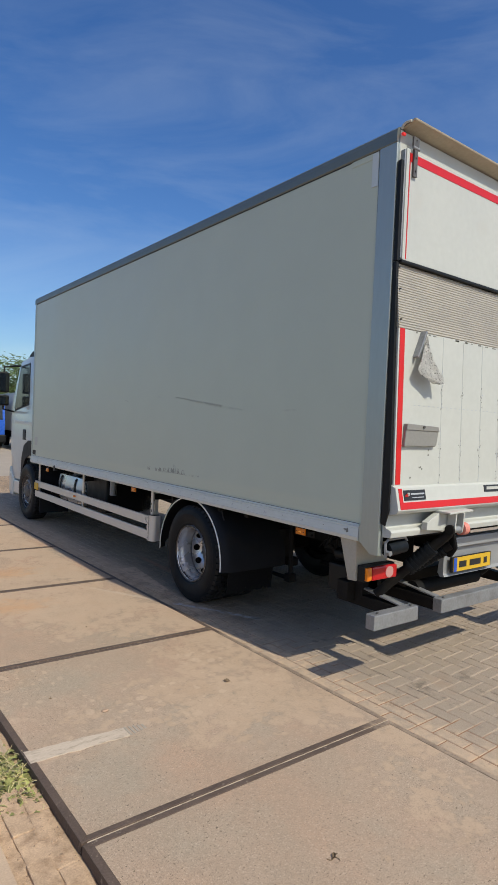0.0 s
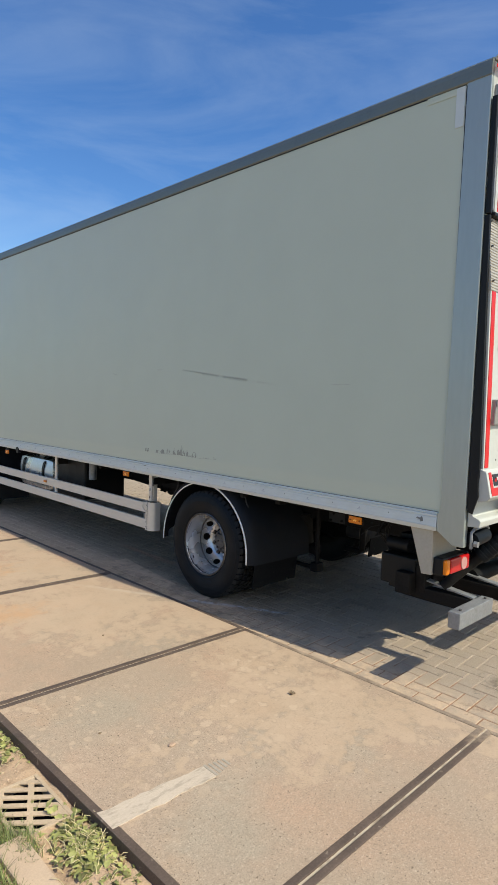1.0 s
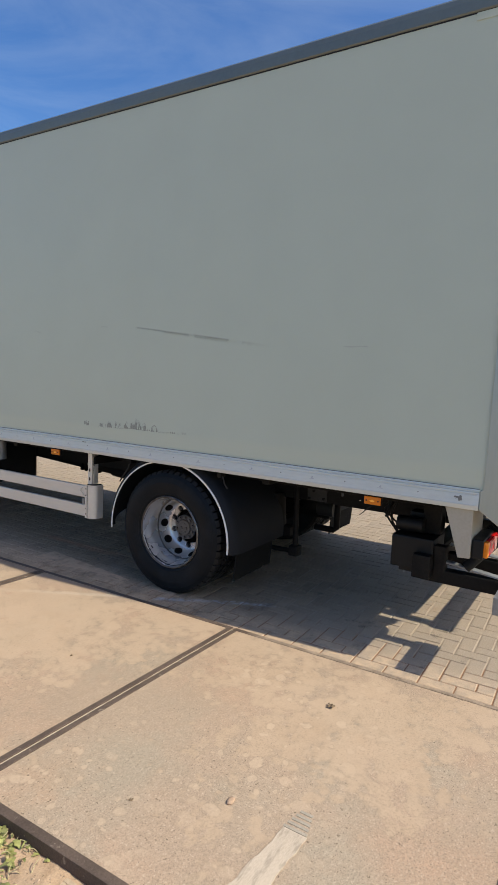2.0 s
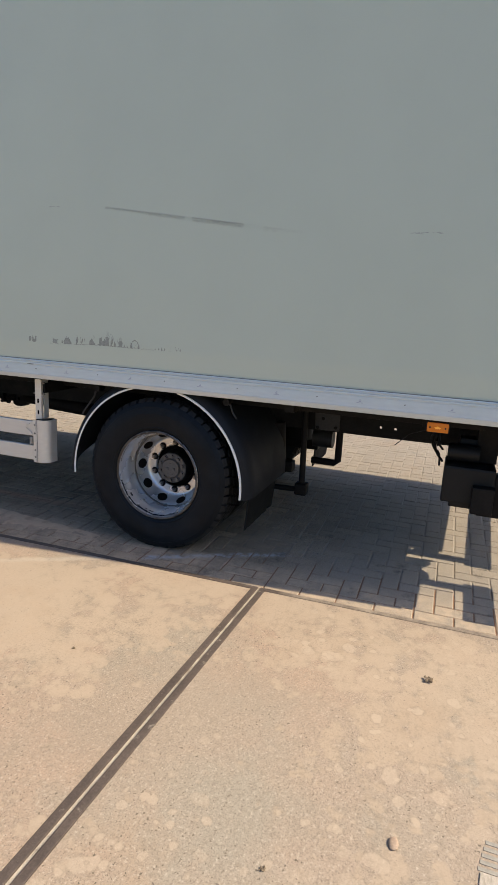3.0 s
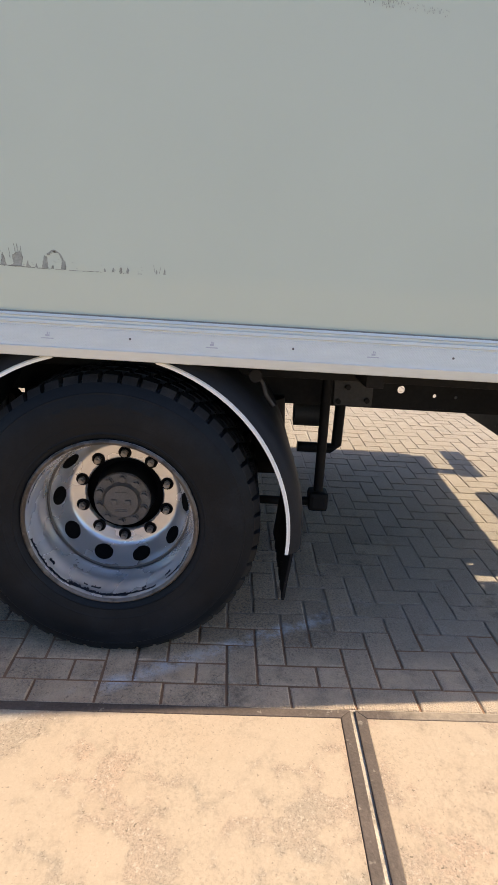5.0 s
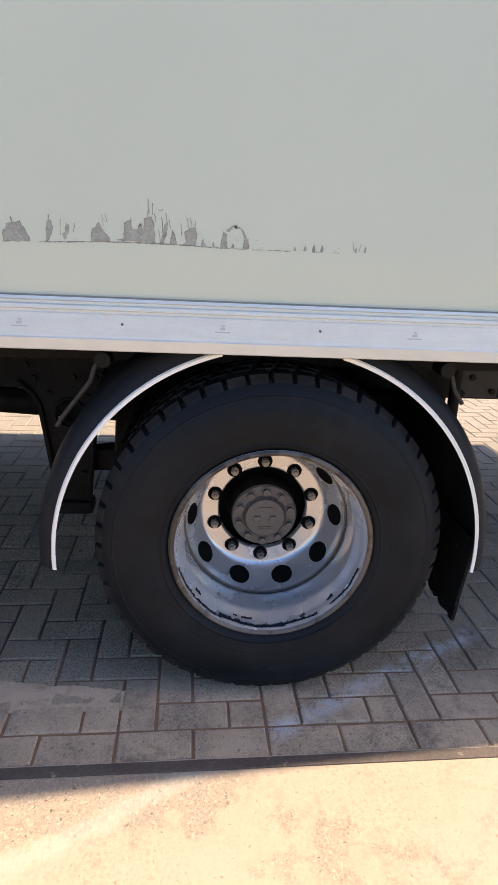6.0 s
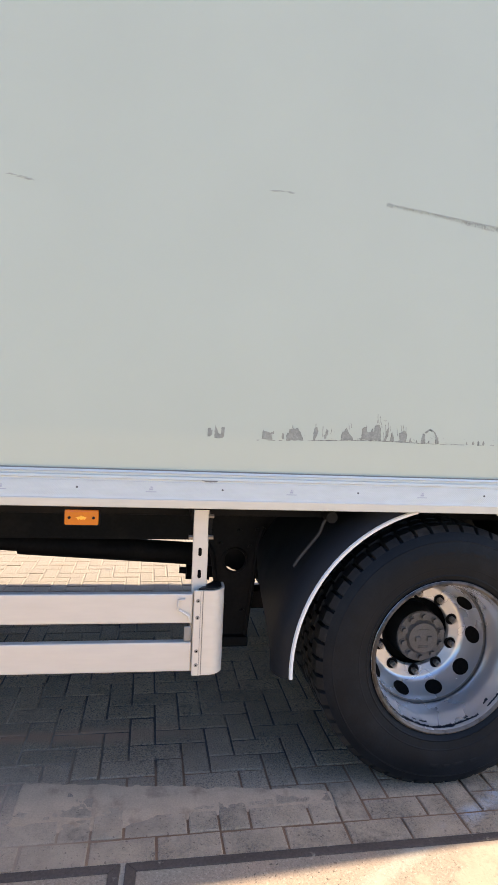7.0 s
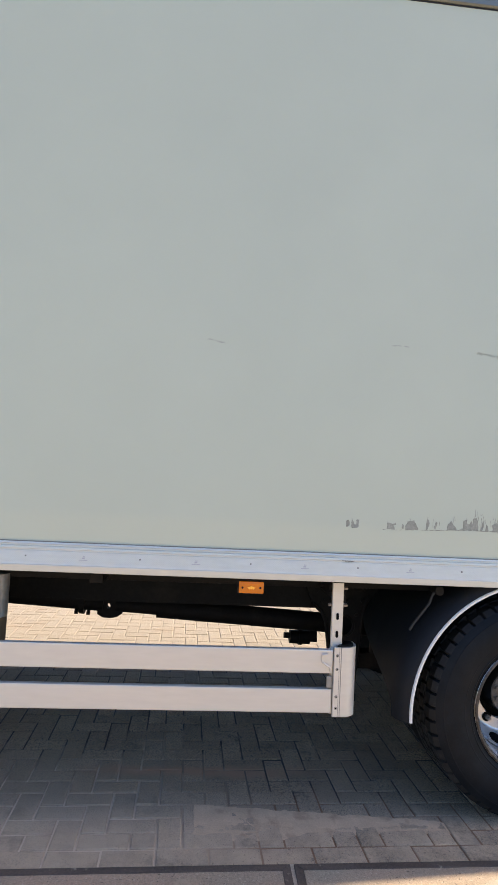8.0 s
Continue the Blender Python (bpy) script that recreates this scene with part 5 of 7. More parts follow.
for x0, x1, z0, z1 in ((0.095, 0.335, 1.393, 1.462), (1.10, 1.60, 1.42, 1.472)):
    part("maker_plate", prism([(fy(z1) - 0.005, z1), (fy(z0) - 0.005, z0), (fy(z0) + 0.002, z0), (fy(z1) + 0.002, z1)], "x", x0, x1), INK, foot, "black plate with pale bars")
    if x0 < 1:
        for a, b in ((0.0, 0.02), (0.025, 0.045), (0.013, 0.033)):
            part("plate_mark", box((x0 + 0.012 + a, fy(1.43) - 0.008, 1.408 + 0.6 * a), (x0 + 0.012 + b, fy(1.43) - 0.003, 1.430 + 0.6 * a)), RED if a != 0.025 else WHITE, foot)
        part("plate_mark", box((x0 + 0.075, fy(1.44) - 0.008, 1.430), (x0 + 0.225, fy(1.44) - 0.003, 1.441)), PRINT_GREY, foot)
        part("plate_mark", box((x0 + 0.085, fy(1.41) - 0.008, 1.408), (x0 + 0.215, fy(1.41) - 0.003, 1.414)), PRINT_GREY, foot)
    else:
        part("plate_mark", box((x0 + 0.03, fy(1.45) - 0.008, 1.432), (x1 - 0.03, fy(1.45) - 0.003, 1.460)), WHITE, foot)
part("foot_cheek", prism([(-0.008, 1.50), (-0.06, 1.48), (-0.07, 1.32), (-0.04, 1.21), (-0.008, 1.22)], "x", 0.002, 0.016, 0.003), BLACK, truck)
part("rear_sill", prism([(-0.005, 1.28), (-0.022, 1.28), (-0.030, 1.192), (-0.078, 1.182), (-0.090, 1.168), (-0.082, 1.128), (-0.005, 1.125)], "x", 0.02, W_BOX - 0.02, 0.006), WHITE, truck, "white painted rear sill beam")

# tail lift arms, springs and bumper
for x0, d in ((0.50, 1), (W_BOX - 0.62, 1)):
    arm = part("lift_bracket", prism([(x0 - 0.16, 1.172), (x0 - 0.155, 1.228), (x0 - 0.02, 1.288), (x0 + 0.11, 1.288), (x0 + 0.11, 1.19), (x0 + 0.04, 1.155)], "y", -0.145, -0.095, 0.004), WHITE, truck, "white painted lift arm bracket")
    part("bracket_plate", prism([(x0 - 0.02, -0.235), (x0 + 0.33, -0.20), (x0 + 0.34, -0.11), (x0 - 0.02, -0.11)], "z", 1.289, 1.303, 0.003), WHITE, arm)
    part("bracket_pin", rod((x0 + 0.06, -0.185, 1.165), (x0 + 0.25, -0.185, 1.165), 0.026, 16), GALV, arm, smooth=True)
    for lx in (0.072, 0.170):
        part("bracket_lug", prism([(-0.225, 1.288), (-0.150, 1.288), (-0.150, 1.16), (-0.168, 1.132), (-0.195, 1.128), (-0.215, 1.15)], "x", x0 + lx, x0 + lx + 0.013, 0.003), WHITE, arm)
    part("bushing", rod((x0 + 0.071, -0.185, 1.165), (x0 + 0.050, -0.185, 1.165), 0.038, 16), CHASSIS, arm, "black greased bushing", smooth=True)
    part("roller", rod((x0 + 0.19, -0.185, 1.165), (x0 + 0.245, -0.185, 1.165), 0.048, 20), PINK, arm, "faded red roller", smooth=True)
    a, b = Vector((x0 + 0.10, -0.16, 1.14)), Vector((x0 - 0.14, 0.30, 0.60))
    cyl = part("lift_cylinder", rod(a, b, 0.036, 18), CHASSIS, truck, "black hydraulic lift cylinder with rubber bellows", smooth=True)
    dr = (b - a).normalized()
    for i in range(13):
        c = a.lerp(b, 0.24 + 0.30 * i / 12)
        part("bellows_ring", rod(c - dr * 0.009, c + dr * 0.009, 0.056 + 0.004 * (i % 2), 18), RUBBER, cyl, smooth=True)
    a2, b2 = Vector((x0 + 0.24, -0.08, 1.02)), Vector((x0 + 0.0, 0.36, 0.66))
    cyl2 = part("lift_cylinder", rod(a2, b2, 0.036, 18), CHASSIS, truck, "black hydraulic lift cylinder with rubber bellows", smooth=True)
    dr = (b2 - a2).normalized()
    for i in range(13):
        c = a2.lerp(b2, 0.12 + 0.5 * i / 12)
        part("bellows_ring", rod(c - dr * 0.009, c + dr * 0.009, 0.054 + 0.004 * (i % 2), 18), RUBBER, cyl2, smooth=True)
    part("arm_plate", prism([(-0.10, 1.12), (0.0, 1.12), (0.03, 1.02), (0.0, 0.93), (-0.08, 0.92), (-0.13, 1.0)], "x", x0 + 0.24, x0 + 0.27, 0.02), CHASSIS, truck)
    part("bolt", rod((x0 + 0.24, -0.06, 1.0), (x0 + 0.225, -0.06, 1.0), 0.02, 6), GALV, truck)
part("buffer", rod((0.06, -0.02, 1.035), (0.245, -0.02, 1.05), 0.05, 18), RUBBER, truck, "black rubber dock buffer", smooth=True)
part("buffer_clip", tube([(0.04, -0.03, 0.985), (0.035, -0.03, 1.085), (0.05, -0.04, 1.11), (0.235, -0.04, 1.115), (0.258, -0.04, 1.09)], 0.010, 8), GALV, truck, smooth=True)
for x, z in ((0.04, 1.02),):
    part("bolt", rod((x, -0.05, z), (x, -0.075, z), 0.02, 6), GALV, truck)
bump = part("rear_bumper", prism([(0.12, 1.035), (0.065, 1.025), (0.06, 0.95), (0.10, 0.93), (0.10, 0.735), (0.08, 0.712), (0.12, 0.702), (0.15, 0.735)], "x", 0.92, W_BOX - 0.06, 0.004), GALV_PLAIN, truck, "galvanised steel bumper carrying the number plate")
plate = part("number_plate", box((0.975, 0.055, 0.745), (1.55, 0.075, 0.870), 0.004), BLACK, truck, "black holder with yellow plate and plain dark bars")
part("plate_face", box((0.994, 0.050, 0.75), (1.532, 0.057, 0.865), 0.002), YELLOW, plate, "yellow plate face")
part("plate_band", box((0.995, 0.047, 0.751), (1.035, 0.052, 0.864)), BLUE, plate)
for a, b in ((1.07, 1.17), (1.22, 1.38), (1.43, 1.475)):
    part("plate_bar", box((a, 0.047, 0.782), (b, 0.052, 0.832)), INK, plate)

# underrun bars
for x0, x1, xa in ((-0.03, 0.46, 0.38), (0.75, 1.82, 0.82), (W_BOX - 0.465, W_BOX + 0.065, W_BOX - 0.38)):
    bar = part("underrun_bar", box((x0, -0.02, 0.472), (x1, 0.06, 0.578), 0.006), GALV, truck, "grey galvanised underrun bar")
    part("bar_strap", prism([(0.072, 0.578), (0.50, 0.628), (0.50, 0.616), (0.072, 0.566)], "x", xa - 0.03, xa + 0.03, 0.002), GALV, bar)
    part("bar_arm", box((xa - 0.045, 0.071, 0.47), (xa + 0.045, 0.58, 0.56), 0.005), CHASSIS, bar, "dark support arm")
    part("bolt", rod((x0 + 0.06, 0.01, 0.58), (x0 + 0.06, 0.01, 0.59), 0.01, 8), HUB, bar)
    part("bolt", rod((x1 - 0.06, 0.01, 0.58), (x1 - 0.06, 0.01, 0.59), 0.01, 8), HUB, bar)
part("cross_beam", box((0.25, 0.50, 0.50), (W_BOX - 0.25, 0.62, 0.66), 0.01), CHASSIS, truck)
# tube added only for the shadow it throws on the paving
part("lift_torsion_tube", rod((0.82, 0.31, 0.58), (W_BOX - 0.82, 0.31, 0.58), 0.062, 20), CHASSIS, truck, "dark steel tube added under the tail lift to cast a shadow", smooth=True)
part("lift_drop", box((0.33, 0.42, 0.52), (0.41, 0.50, 0.72), 0.008), CHASSIS, truck)

# rear lamps on cream brackets
for side in (0, 1):
    mx = (lambda x: W_BOX - x) if side else (lambda x: x)
    lo_hi = lambda a, b: (min(mx(a), mx(b)), max(mx(a), mx(b)))
    xa, xb = lo_hi(0.012, 0.36)
    part("lamp_bracket", prism([(0.215, 1.064), (0.38, 1.064), (0.285, 0.76), (0.215, 0.765)], "x", xa, xb, 0.004), CREAM, truck, "cream painted lamp bracket")
    xa, xb = lo_hi(0.03, 0.37)
    lamp = part("tail_lamp", box((xa, 0.145, 0.765), (xb, 0.214, 0.885), 0.012), BLACK, truck, "rear lamp with amber, red and clear lenses")
    for a, b, m_ in ((0.036, 0.088, AMBER), (0.091, 0.366, RED_LENS)):
        xa, xb = lo_hi(a, b)
        part("lens", box((xa, 0.118, 0.775), (xb, 0.150, 0.875), 0.014), m_, lamp)
    part("lens", rod((mx(0.275), 0.122, 0.825), (mx(0.275), 0.113, 0.825), 0.042, 20), CLEAR_LENS, lamp, "round clear lens", smooth=True)

# marker lamps under the rail, and on the guard
for y, z, s in ((0.845, 1.02, 1.0), (3.905, 1.02, 1.0), (7.15, 0.99, 1.0), (5.88, 0.70, 0.55)):
    lamp = part("marker_lamp", box((0.03 if s == 1 else 0.028, y - 0.056 * s, z - 0.026 * s), (0.045, y + 0.056 * s, z + 0.026 * s), 0.006 * s), AMBER, truck, "amber side marker lamp")
    part("bulb", rod((0.031 if s == 1 else 0.029, y, z), (0.0255, y, z), 0.0085 * s, 12, 0.0065 * s), BULB, lamp, "bright bulb behind the lens", smooth=True)
    for d in (-1, 1):
        part("filament_wing", prism([(y + d * 0.006 * s, z + 0.005 * s), (y + d * 0.018 * s, z + 0.001 * s), (y + d * 0.008 * s, z - 0.009 * s)], "x", 0.0275, 0.031), BULB, lamp)
    for d in (-0.04, 0.04):
        part("screw", rod((0.03, y + d * s, z), (0.027, y + d * s, z), 0.005 * s, 8), CHASSIS, lamp)
    if s == 1:
        part("lamp_holder", box((0.045, y - 0.06, z - 0.03), (0.06, y + 0.06, 1.062), 0.003), CHASSIS, truck)

# side guard
for side in (0, 1):
    mx = (lambda x: W_BOX - x) if side else (lambda x: x)
    lo_hi = lambda a, b: (min(mx(a), mx(b)), max(mx(a), mx(b)))
    for z0, z1 in ((0.648, 0.753), (0.475, 0.580)):
        xa, xb = lo_hi(0.045, 0.075)
        part("guard_rail", box((xa, 3.518, z0), (xb, 7.80, z1), 0.005), ALU_GUARD, truck, "pale anodised side guard rail")
    arc = [(0.100 - 0.060 * math.cos(q), 3.462 - 0.060 * math.sin(q)) for q in np.linspace(0, math.pi / 2, 9)]
    arc2 = [(0.100 - 0.051 * math.cos(q), 3.462 - 0.051 * math.sin(q)) for q in np.linspace(math.pi / 2, 0, 9)]
    pts = [(mx(a), b) for a, b in [(0.040, 3.515)] + arc + [(0.15, 3.402), (0.15, 3.411)] + arc2 + [(0.049, 3.515)]]
    cap = part("guard_end_cap", prism(pts if not side else pts[::-1], "z", 0.462, 0.765), ALU_GUARD, truck, "rounded cream guard end cap", smooth=True)
    if not side:
        lip = [(0.100 - 0.049 * math.cos(q), 3.462 - 0.049 * math.sin(q)) for q in np.linspace(0, math.pi / 2, 9)]
        # the cap's open top, its shade given by a black block
        part("rubber_plug", prism([(0.051, 3.50)] + lip + [(0.145, 3.413), (0.145, 3.44)], "z", 0.70, 0.771, 0.003), BLACK, cap, "dark block for the shade in the cap's open mouth")
        part("cap_plate", box((0.0365, 3.484, 0.462), (0.0400, 3.513, 0.766), 0.001), ALU_GUARD, cap)
        for z in (0.50, 0.55, 0.67, 0.73):
            part("screw", rod((0.037, 3.500, z), (0.0340, 3.500, z), 0.0075, 12, 0.006), POCKET, cap)
            # shade in the screw's socket, as a dark dot on its head
            part("screw_recess", rod((0.0345, 3.500, z), (0.0335, 3.500, z), 0.0030, 6), DARK, cap)
        for y in (3.4815, 3.490):
            part("groove", box((0.0358, y, 0.463), (0.0400, y + 0.0016, 0.765)), POCKET, cap, "fine groove down the cap's edge")
        part("latch", tube([(0.040, 3.545, 0.735), (0.038, 3.568, 0.733), (0.038, 3.570, 0.700), (0.037, 3.552, 0.690), (0.038, 3.532, 0.676), (0.040, 3.530, 0.660)], 0.0045, 8), ALU_GUARD, truck, "small bent metal latch", smooth=True)
        part("latch_lug", box((0.036, 3.522, 0.588), (0.046, 3.546, 0.640), 0.004), POCKET, truck)
    for y in (3.475, 5.66, 7.70):
        xa, xb = lo_hi(0.078, 0.10)
        py = y + (0.022 if y < 4 else 0.0)
        post = part("guard_post", box((xa, py - 0.026, 0.46), (xb, py + 0.026, 1.062), 0.004), ALU_GUARD, truck, "flat guard post with slots")
        if not side and y < 4:
            part("post_flange", box((0.1005, py - 0.030, 0.77), (0.150, py - 0.0265, 1.055), 0.001), ALU_GUARD, post)
            for z in (0.80, 0.88):
                # not cut through: dark shapes on the face give the slots' shade
                part("slot", prism([(py - 0.006 + a, z + b) for a, b in ((0.0, 0.004), (0.003, 0.0), (0.009, 0.0), (0.012, 0.004), (0.012, 0.026), (0.009, 0.03), (0.003, 0.03), (0.0, 0.026))], "x", 0.0755, 0.079), DARK, post)
            for z in (0.945, 1.022):
                part("bolt", rod((0.09, py - 0.027, z), (0.09, py - 0.046, z), 0.008, 6), NUT, post)
            part("bolt", rod((0.09, py + 0.027, 0.945), (0.09, py + 0.042, 0.945), 0.008, 6), NUT, post)
            # shade of the gap under the rail, put into a dark block
            part("post_cap", box((0.0745, py - 0.028, 1.046), (0.104, py + 0.028, 1.062), 0.002), DARK, post, "dark block for the shaded gap at the post's head")
        xa, xb = lo_hi(0.10, 0.60)
        part("guard_stay", box((xa, y - 0.02, 0.95), (xb, y + 0.02, 1.02), 0.003), CHASSIS, truck)
part("yellow_reflector", box((0.03, 7.62, 0.60), (0.044, 7.80, 0.72), 0.004), YELLOW, truck, "yellow reflector plate")

# wheels
def lathe_ring(p, axis, r, t):
    """A thin round bead of radius r about an axis through p."""
    u = axis.orthogonal().normalized()
    v = axis.cross(u)
    pts = [p + r * (math.cos(q) * u + math.sin(q) * v) for q in np.linspace(0, 2 * math.pi, 29)]
    return tube(pts, t, 6)


def wheel(c, sign, dual):
    """A steel truck wheel. c: centre of its outer face; sign: which way the axle runs inwards."""
    S = lambda prof: [(sign * x, r) for x, r in prof]
    if dual:
        prof = [(0.0, 0.298), (-0.006, 0.292), (-0.004, 0.284), (0.010, 0.278), (0.030, 0.275), (0.050, 0.271), (0.066, 0.263), (0.090, 0.259), (0.14, 0.257), (0.158, 0.2572), (0.163, 0.2590), (0.170, 0.2585), (0.1712, 0.2510), (0.176, 0.2492), (0.184, 0.2488),
                (0.196, 0.2465), (0.215, 0.2405), (0.237, 0.2275), (0.254, 0.2165), (0.264, 0.2085), (0.270, 0.2000), (0.271, 0.194), (0.271, 0.150), (0.275, 0.1455), (0.283, 0.144), (0.33, 0.144)]
    else:
        prof = [(0.0, 0.298), (-0.006, 0.292), (-0.004, 0.284), (0.012, 0.277), (0.05, 0.270), (0.07, 0.25), (0.06, 0.235), (0.03, 0.215), (0.02, 0.19), (0.018, 0.13), (0.03, 0.122), (0.05, 0.12)]
    rim = part("wheel", lathe(S(prof), c, 96), RIM if dual else HUB, truck, "silver painted steel truck wheel with worn flange" if dual else "dark brake-dusted steel front wheel", smooth=True)
    rq = random.Random(3)
    for a0, a1, w, xs in ((236, 262, 0.011, 0.009), (258, 302, 0.018, 0.008), (300, 345, 0.012, 0.007), (196, 226, 0.010, 0.008), (12, 40, 0.006, 0.007), (222, 227, 0.014, 0.032), (279, 286, 0.013, 0.038), (289, 292, 0.010, 0.036), (244, 247, 0.012, 0.026), (318, 323, 0.016, 0.034)):
        chips = bmesh.new()
        a, x0, x1 = a0, xs, xs + w
        while a < a1:
            x0 = min(max(x0 + rq.uniform(-0.0012, 0.0012), xs - 0.002), xs + 0.004)
            x1 += (x0 + w * rq.uniform(0.3, 1.25) - x1) * 0.5
            rr = lambda x: np.interp(x, (0.0, 0.010, 0.030, 0.050), (0.2805, 0.278, 0.275, 0.271)) - 0.0013
            lathe(S([(x0, rr(x0)), ((x0 + x1) / 2, rr((x0 + x1) / 2)), (x1, rr(x1))]), c, 1, a, a + 0.6, chips)
            a += 0.6
        part("paint_chip", chips, CHIP, rim, "dark chipped paint")
    part("flange", lathe(S([(-0.002, 0.2975), (-0.0075, 0.2935), (-0.0085, 0.2905), (-0.0065, 0.2855), (-0.0005, 0.2812)]), c, 96), RIM_WORN, rim, "worn brown rim flange", smooth=True)
    # tyre
    tw = 0.29
    tp = [(0.004, 0.299), (-0.006, 0.31), (-0.010, 0.33), (-0.018, 0.36), (-0.024, 0.395), (-0.022, 0.425), (-0.016, 0.452), (-0.008, 0.470), (0.000, 0.484), (0.008, 0.494), (0.018, R_TYRE - 0.005), (0.020, R_TYRE - 0.002),
          (0.072, R_TYRE), (0.075, R_TYRE - 0.013), (0.086, R_TYRE - 0.013), (0.089, R_TYRE), (0.135, R_TYRE), (0.138, R_TYRE - 0.013), (0.150, R_TYRE - 0.013), (0.153, R_TYRE),
          (0.196, R_TYRE), (0.199, R_TYRE - 0.013), (0.210, R_TYRE - 0.013), (0.213, R_TYRE), (0.255, R_TYRE - 0.001), (0.28, 0.48), (0.30, 0.43), (0.295, 0.36), (0.28, 0.299)]

    def tread(i, x, r):
        # shoulder lugs cut apart by slots, and staggered blocks between the grooves
        ax = abs(x)
        if ax < 0.074 and r > 0.49 and i % 12 < 2:
            return r - 0.017
        if r > R_TYRE - 0.004 and (0.085 < ax < 0.14 and i % 12 in (4, 5) or 0.15 < ax < 0.2 and i % 12 in (8, 9) or ax > 0.21 and i % 12 < 2):
            return r - 0.013
        return r

    # gives the outer faces the tread colour, dust and painted skylight together
    def dusted(ob, at):
        ob.data.materials.append(TREAD)
        for f in ob.data.polygons:
            if math.hypot(f.center.y - at[1], f.center.z - at[2]) > 0.4865:
                f.material_index = 1
        return ob

    tyre = dusted(part("tyre", lathe(S(tp), c, 600, shape=tread), RUBBER, rim, "black rubber tyre with block tread, paler for dust and skylight", smooth=True), c)
    # raised rings and faint moulded marks on the sidewall
    side_x = lambda r: np.interp(r, [q[1] for q in tp[:10]], [q[0] for q in tp[:10]])
    for r0, h in ((0.320, 0.0022), (0.352, 0.0009), (0.452, 0.0009)):
        part("sidewall_ring", lathe(S([(side_x(r0 - 0.005) + 0.0006, r0 - 0.005), (side_x(r0) - h, r0 - 0.001), (side_x(r0) - h, r0 + 0.001), (side_x(r0 + 0.005) + 0.0006, r0 + 0.005)]), c, 120), RUBBER, tyre, smooth=True)
    # worn moulded lettering, as plain raised bars
    for k, a in enumerate((66, 73, 80, 86, 93, 100, 107, 250, 258, 266, 273)):
        r0 = 0.395 + 0.004 * (k % 2)
        part("moulded_mark", lathe(S([(-0.0220, r0), (-0.0246, r0 + 0.006), (-0.0246, r0 + 0.020), (-0.0205, r0 + 0.030)]), c, 4, a, a + 3.5 + (k % 3)), RUBBER, tyre, smooth=True)
    hub_x = 0.271 if dual else 0.018
    for k in range(10):
        a = radians(36 * k + 18)
        y, z = c[1] + 0.1665 * math.cos(a), c[2] + 0.1665 * math.sin(a)
        # shade round each nut, painted as a near-black disc
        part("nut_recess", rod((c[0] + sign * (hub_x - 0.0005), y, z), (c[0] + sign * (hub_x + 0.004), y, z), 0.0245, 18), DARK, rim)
        nut = rod((c[0] + sign * (hub_x + 0.003), y, z), (c[0] + sign * (hub_x - 0.022), y, z), 0.013, 6)
        rod((c[0] + sign * (hub_x - 0.022), y, z), (c[0] + sign * (hub_x - 0.034), y, z), 0.008, 8, bm=nut)
        part("wheel_nut", nut, NUT, rim, "worn steel wheel nut")
    if dual:
        for k in range(10):
            a = radians(36 * k)
            r0, r1 = 0.226, 0.208
            d = Vector((sign * 0.55, 0.83 * math.cos(a), 0.83 * math.sin(a)))
            n_ = Vector((sign * -0.45, -0.89 * math.cos(a), -0.89 * math.sin(a))).normalized()
            m_ = Vector((c[0] + sign * 0.226, c[1] + 0.234 * math.cos(a), c[2] + 0.234 * math.sin(a)))
            part("hole_rim", lathe_ring(m_ + n_ * 0.0012, n_, 0.037, 0.0022), RIM, rim)
            # no opening: a dark disc carries the shade of the hand hole
            part("hand_hole", rod(m_ + n_ * 0.0032, m_ - n_ * 0.01, 0.0355, 24), DARK, rim, "dark disc for the shade in a round hand hole")
        # shade in the groove between disc and barrel, as a dark ring
        part("disc_seam", lathe(S([(0.1585, 0.2566), (0.1635, 0.2582), (0.1695, 0.2575), (0.1706, 0.2512)]), c, 96), HUB, rim, "dark ring for the shade in the disc seam", smooth=True)
        # shade of the well round the hub, put into dark walls
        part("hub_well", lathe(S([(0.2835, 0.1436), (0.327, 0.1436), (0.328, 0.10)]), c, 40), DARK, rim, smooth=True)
        # drum sides coloured darker than the hub's face for that shade
        part("hub_drum", lathe(S([(0.33, 0.116), (0.30, 0.112), (0.275, 0.107), (0.2225, 0.1065)]), c, 40), BLACK, rim, "black hub drum, its sides darkened for the shade of the well", smooth=True)
        part("hub", lathe(S([(0.2225, 0.106), (0.215, 0.102), (0.212, 0.072), (0.206, 0.066), (0.196, 0.062), (0.194, 0.0005)]), c, 40), HUB, rim, "dusty cast hub with bolts", smooth=True)
        for k in range(10):
            a = radians(36 * k + 20)
            y, z = c[1] + 0.085 * math.cos(a), c[2] + 0.085 * math.sin(a)
            part("washer", rod((c[0] + sign * 0.2135, y, z), (c[0] + sign * 0.2095, y, z), 0.0165, 16), HUB, rim)
            part("hub_bolt", rod((c[0] + sign * 0.2095, y, z), (c[0] + sign * 0.197, y, z), 0.0120, 6), HUB, rim)
        for a, b in ((-0.036, -0.014), (0.014, 0.036)):
            part("cap_lug", box((min(c[0] + sign * 0.188, c[0] + sign * 0.196), c[1] + a, c[2] - 0.012), (max(c[0] + sign * 0.188, c[0] + sign * 0.196), c[1] + b, c[2] + 0.008), 0.003), HUB, rim)
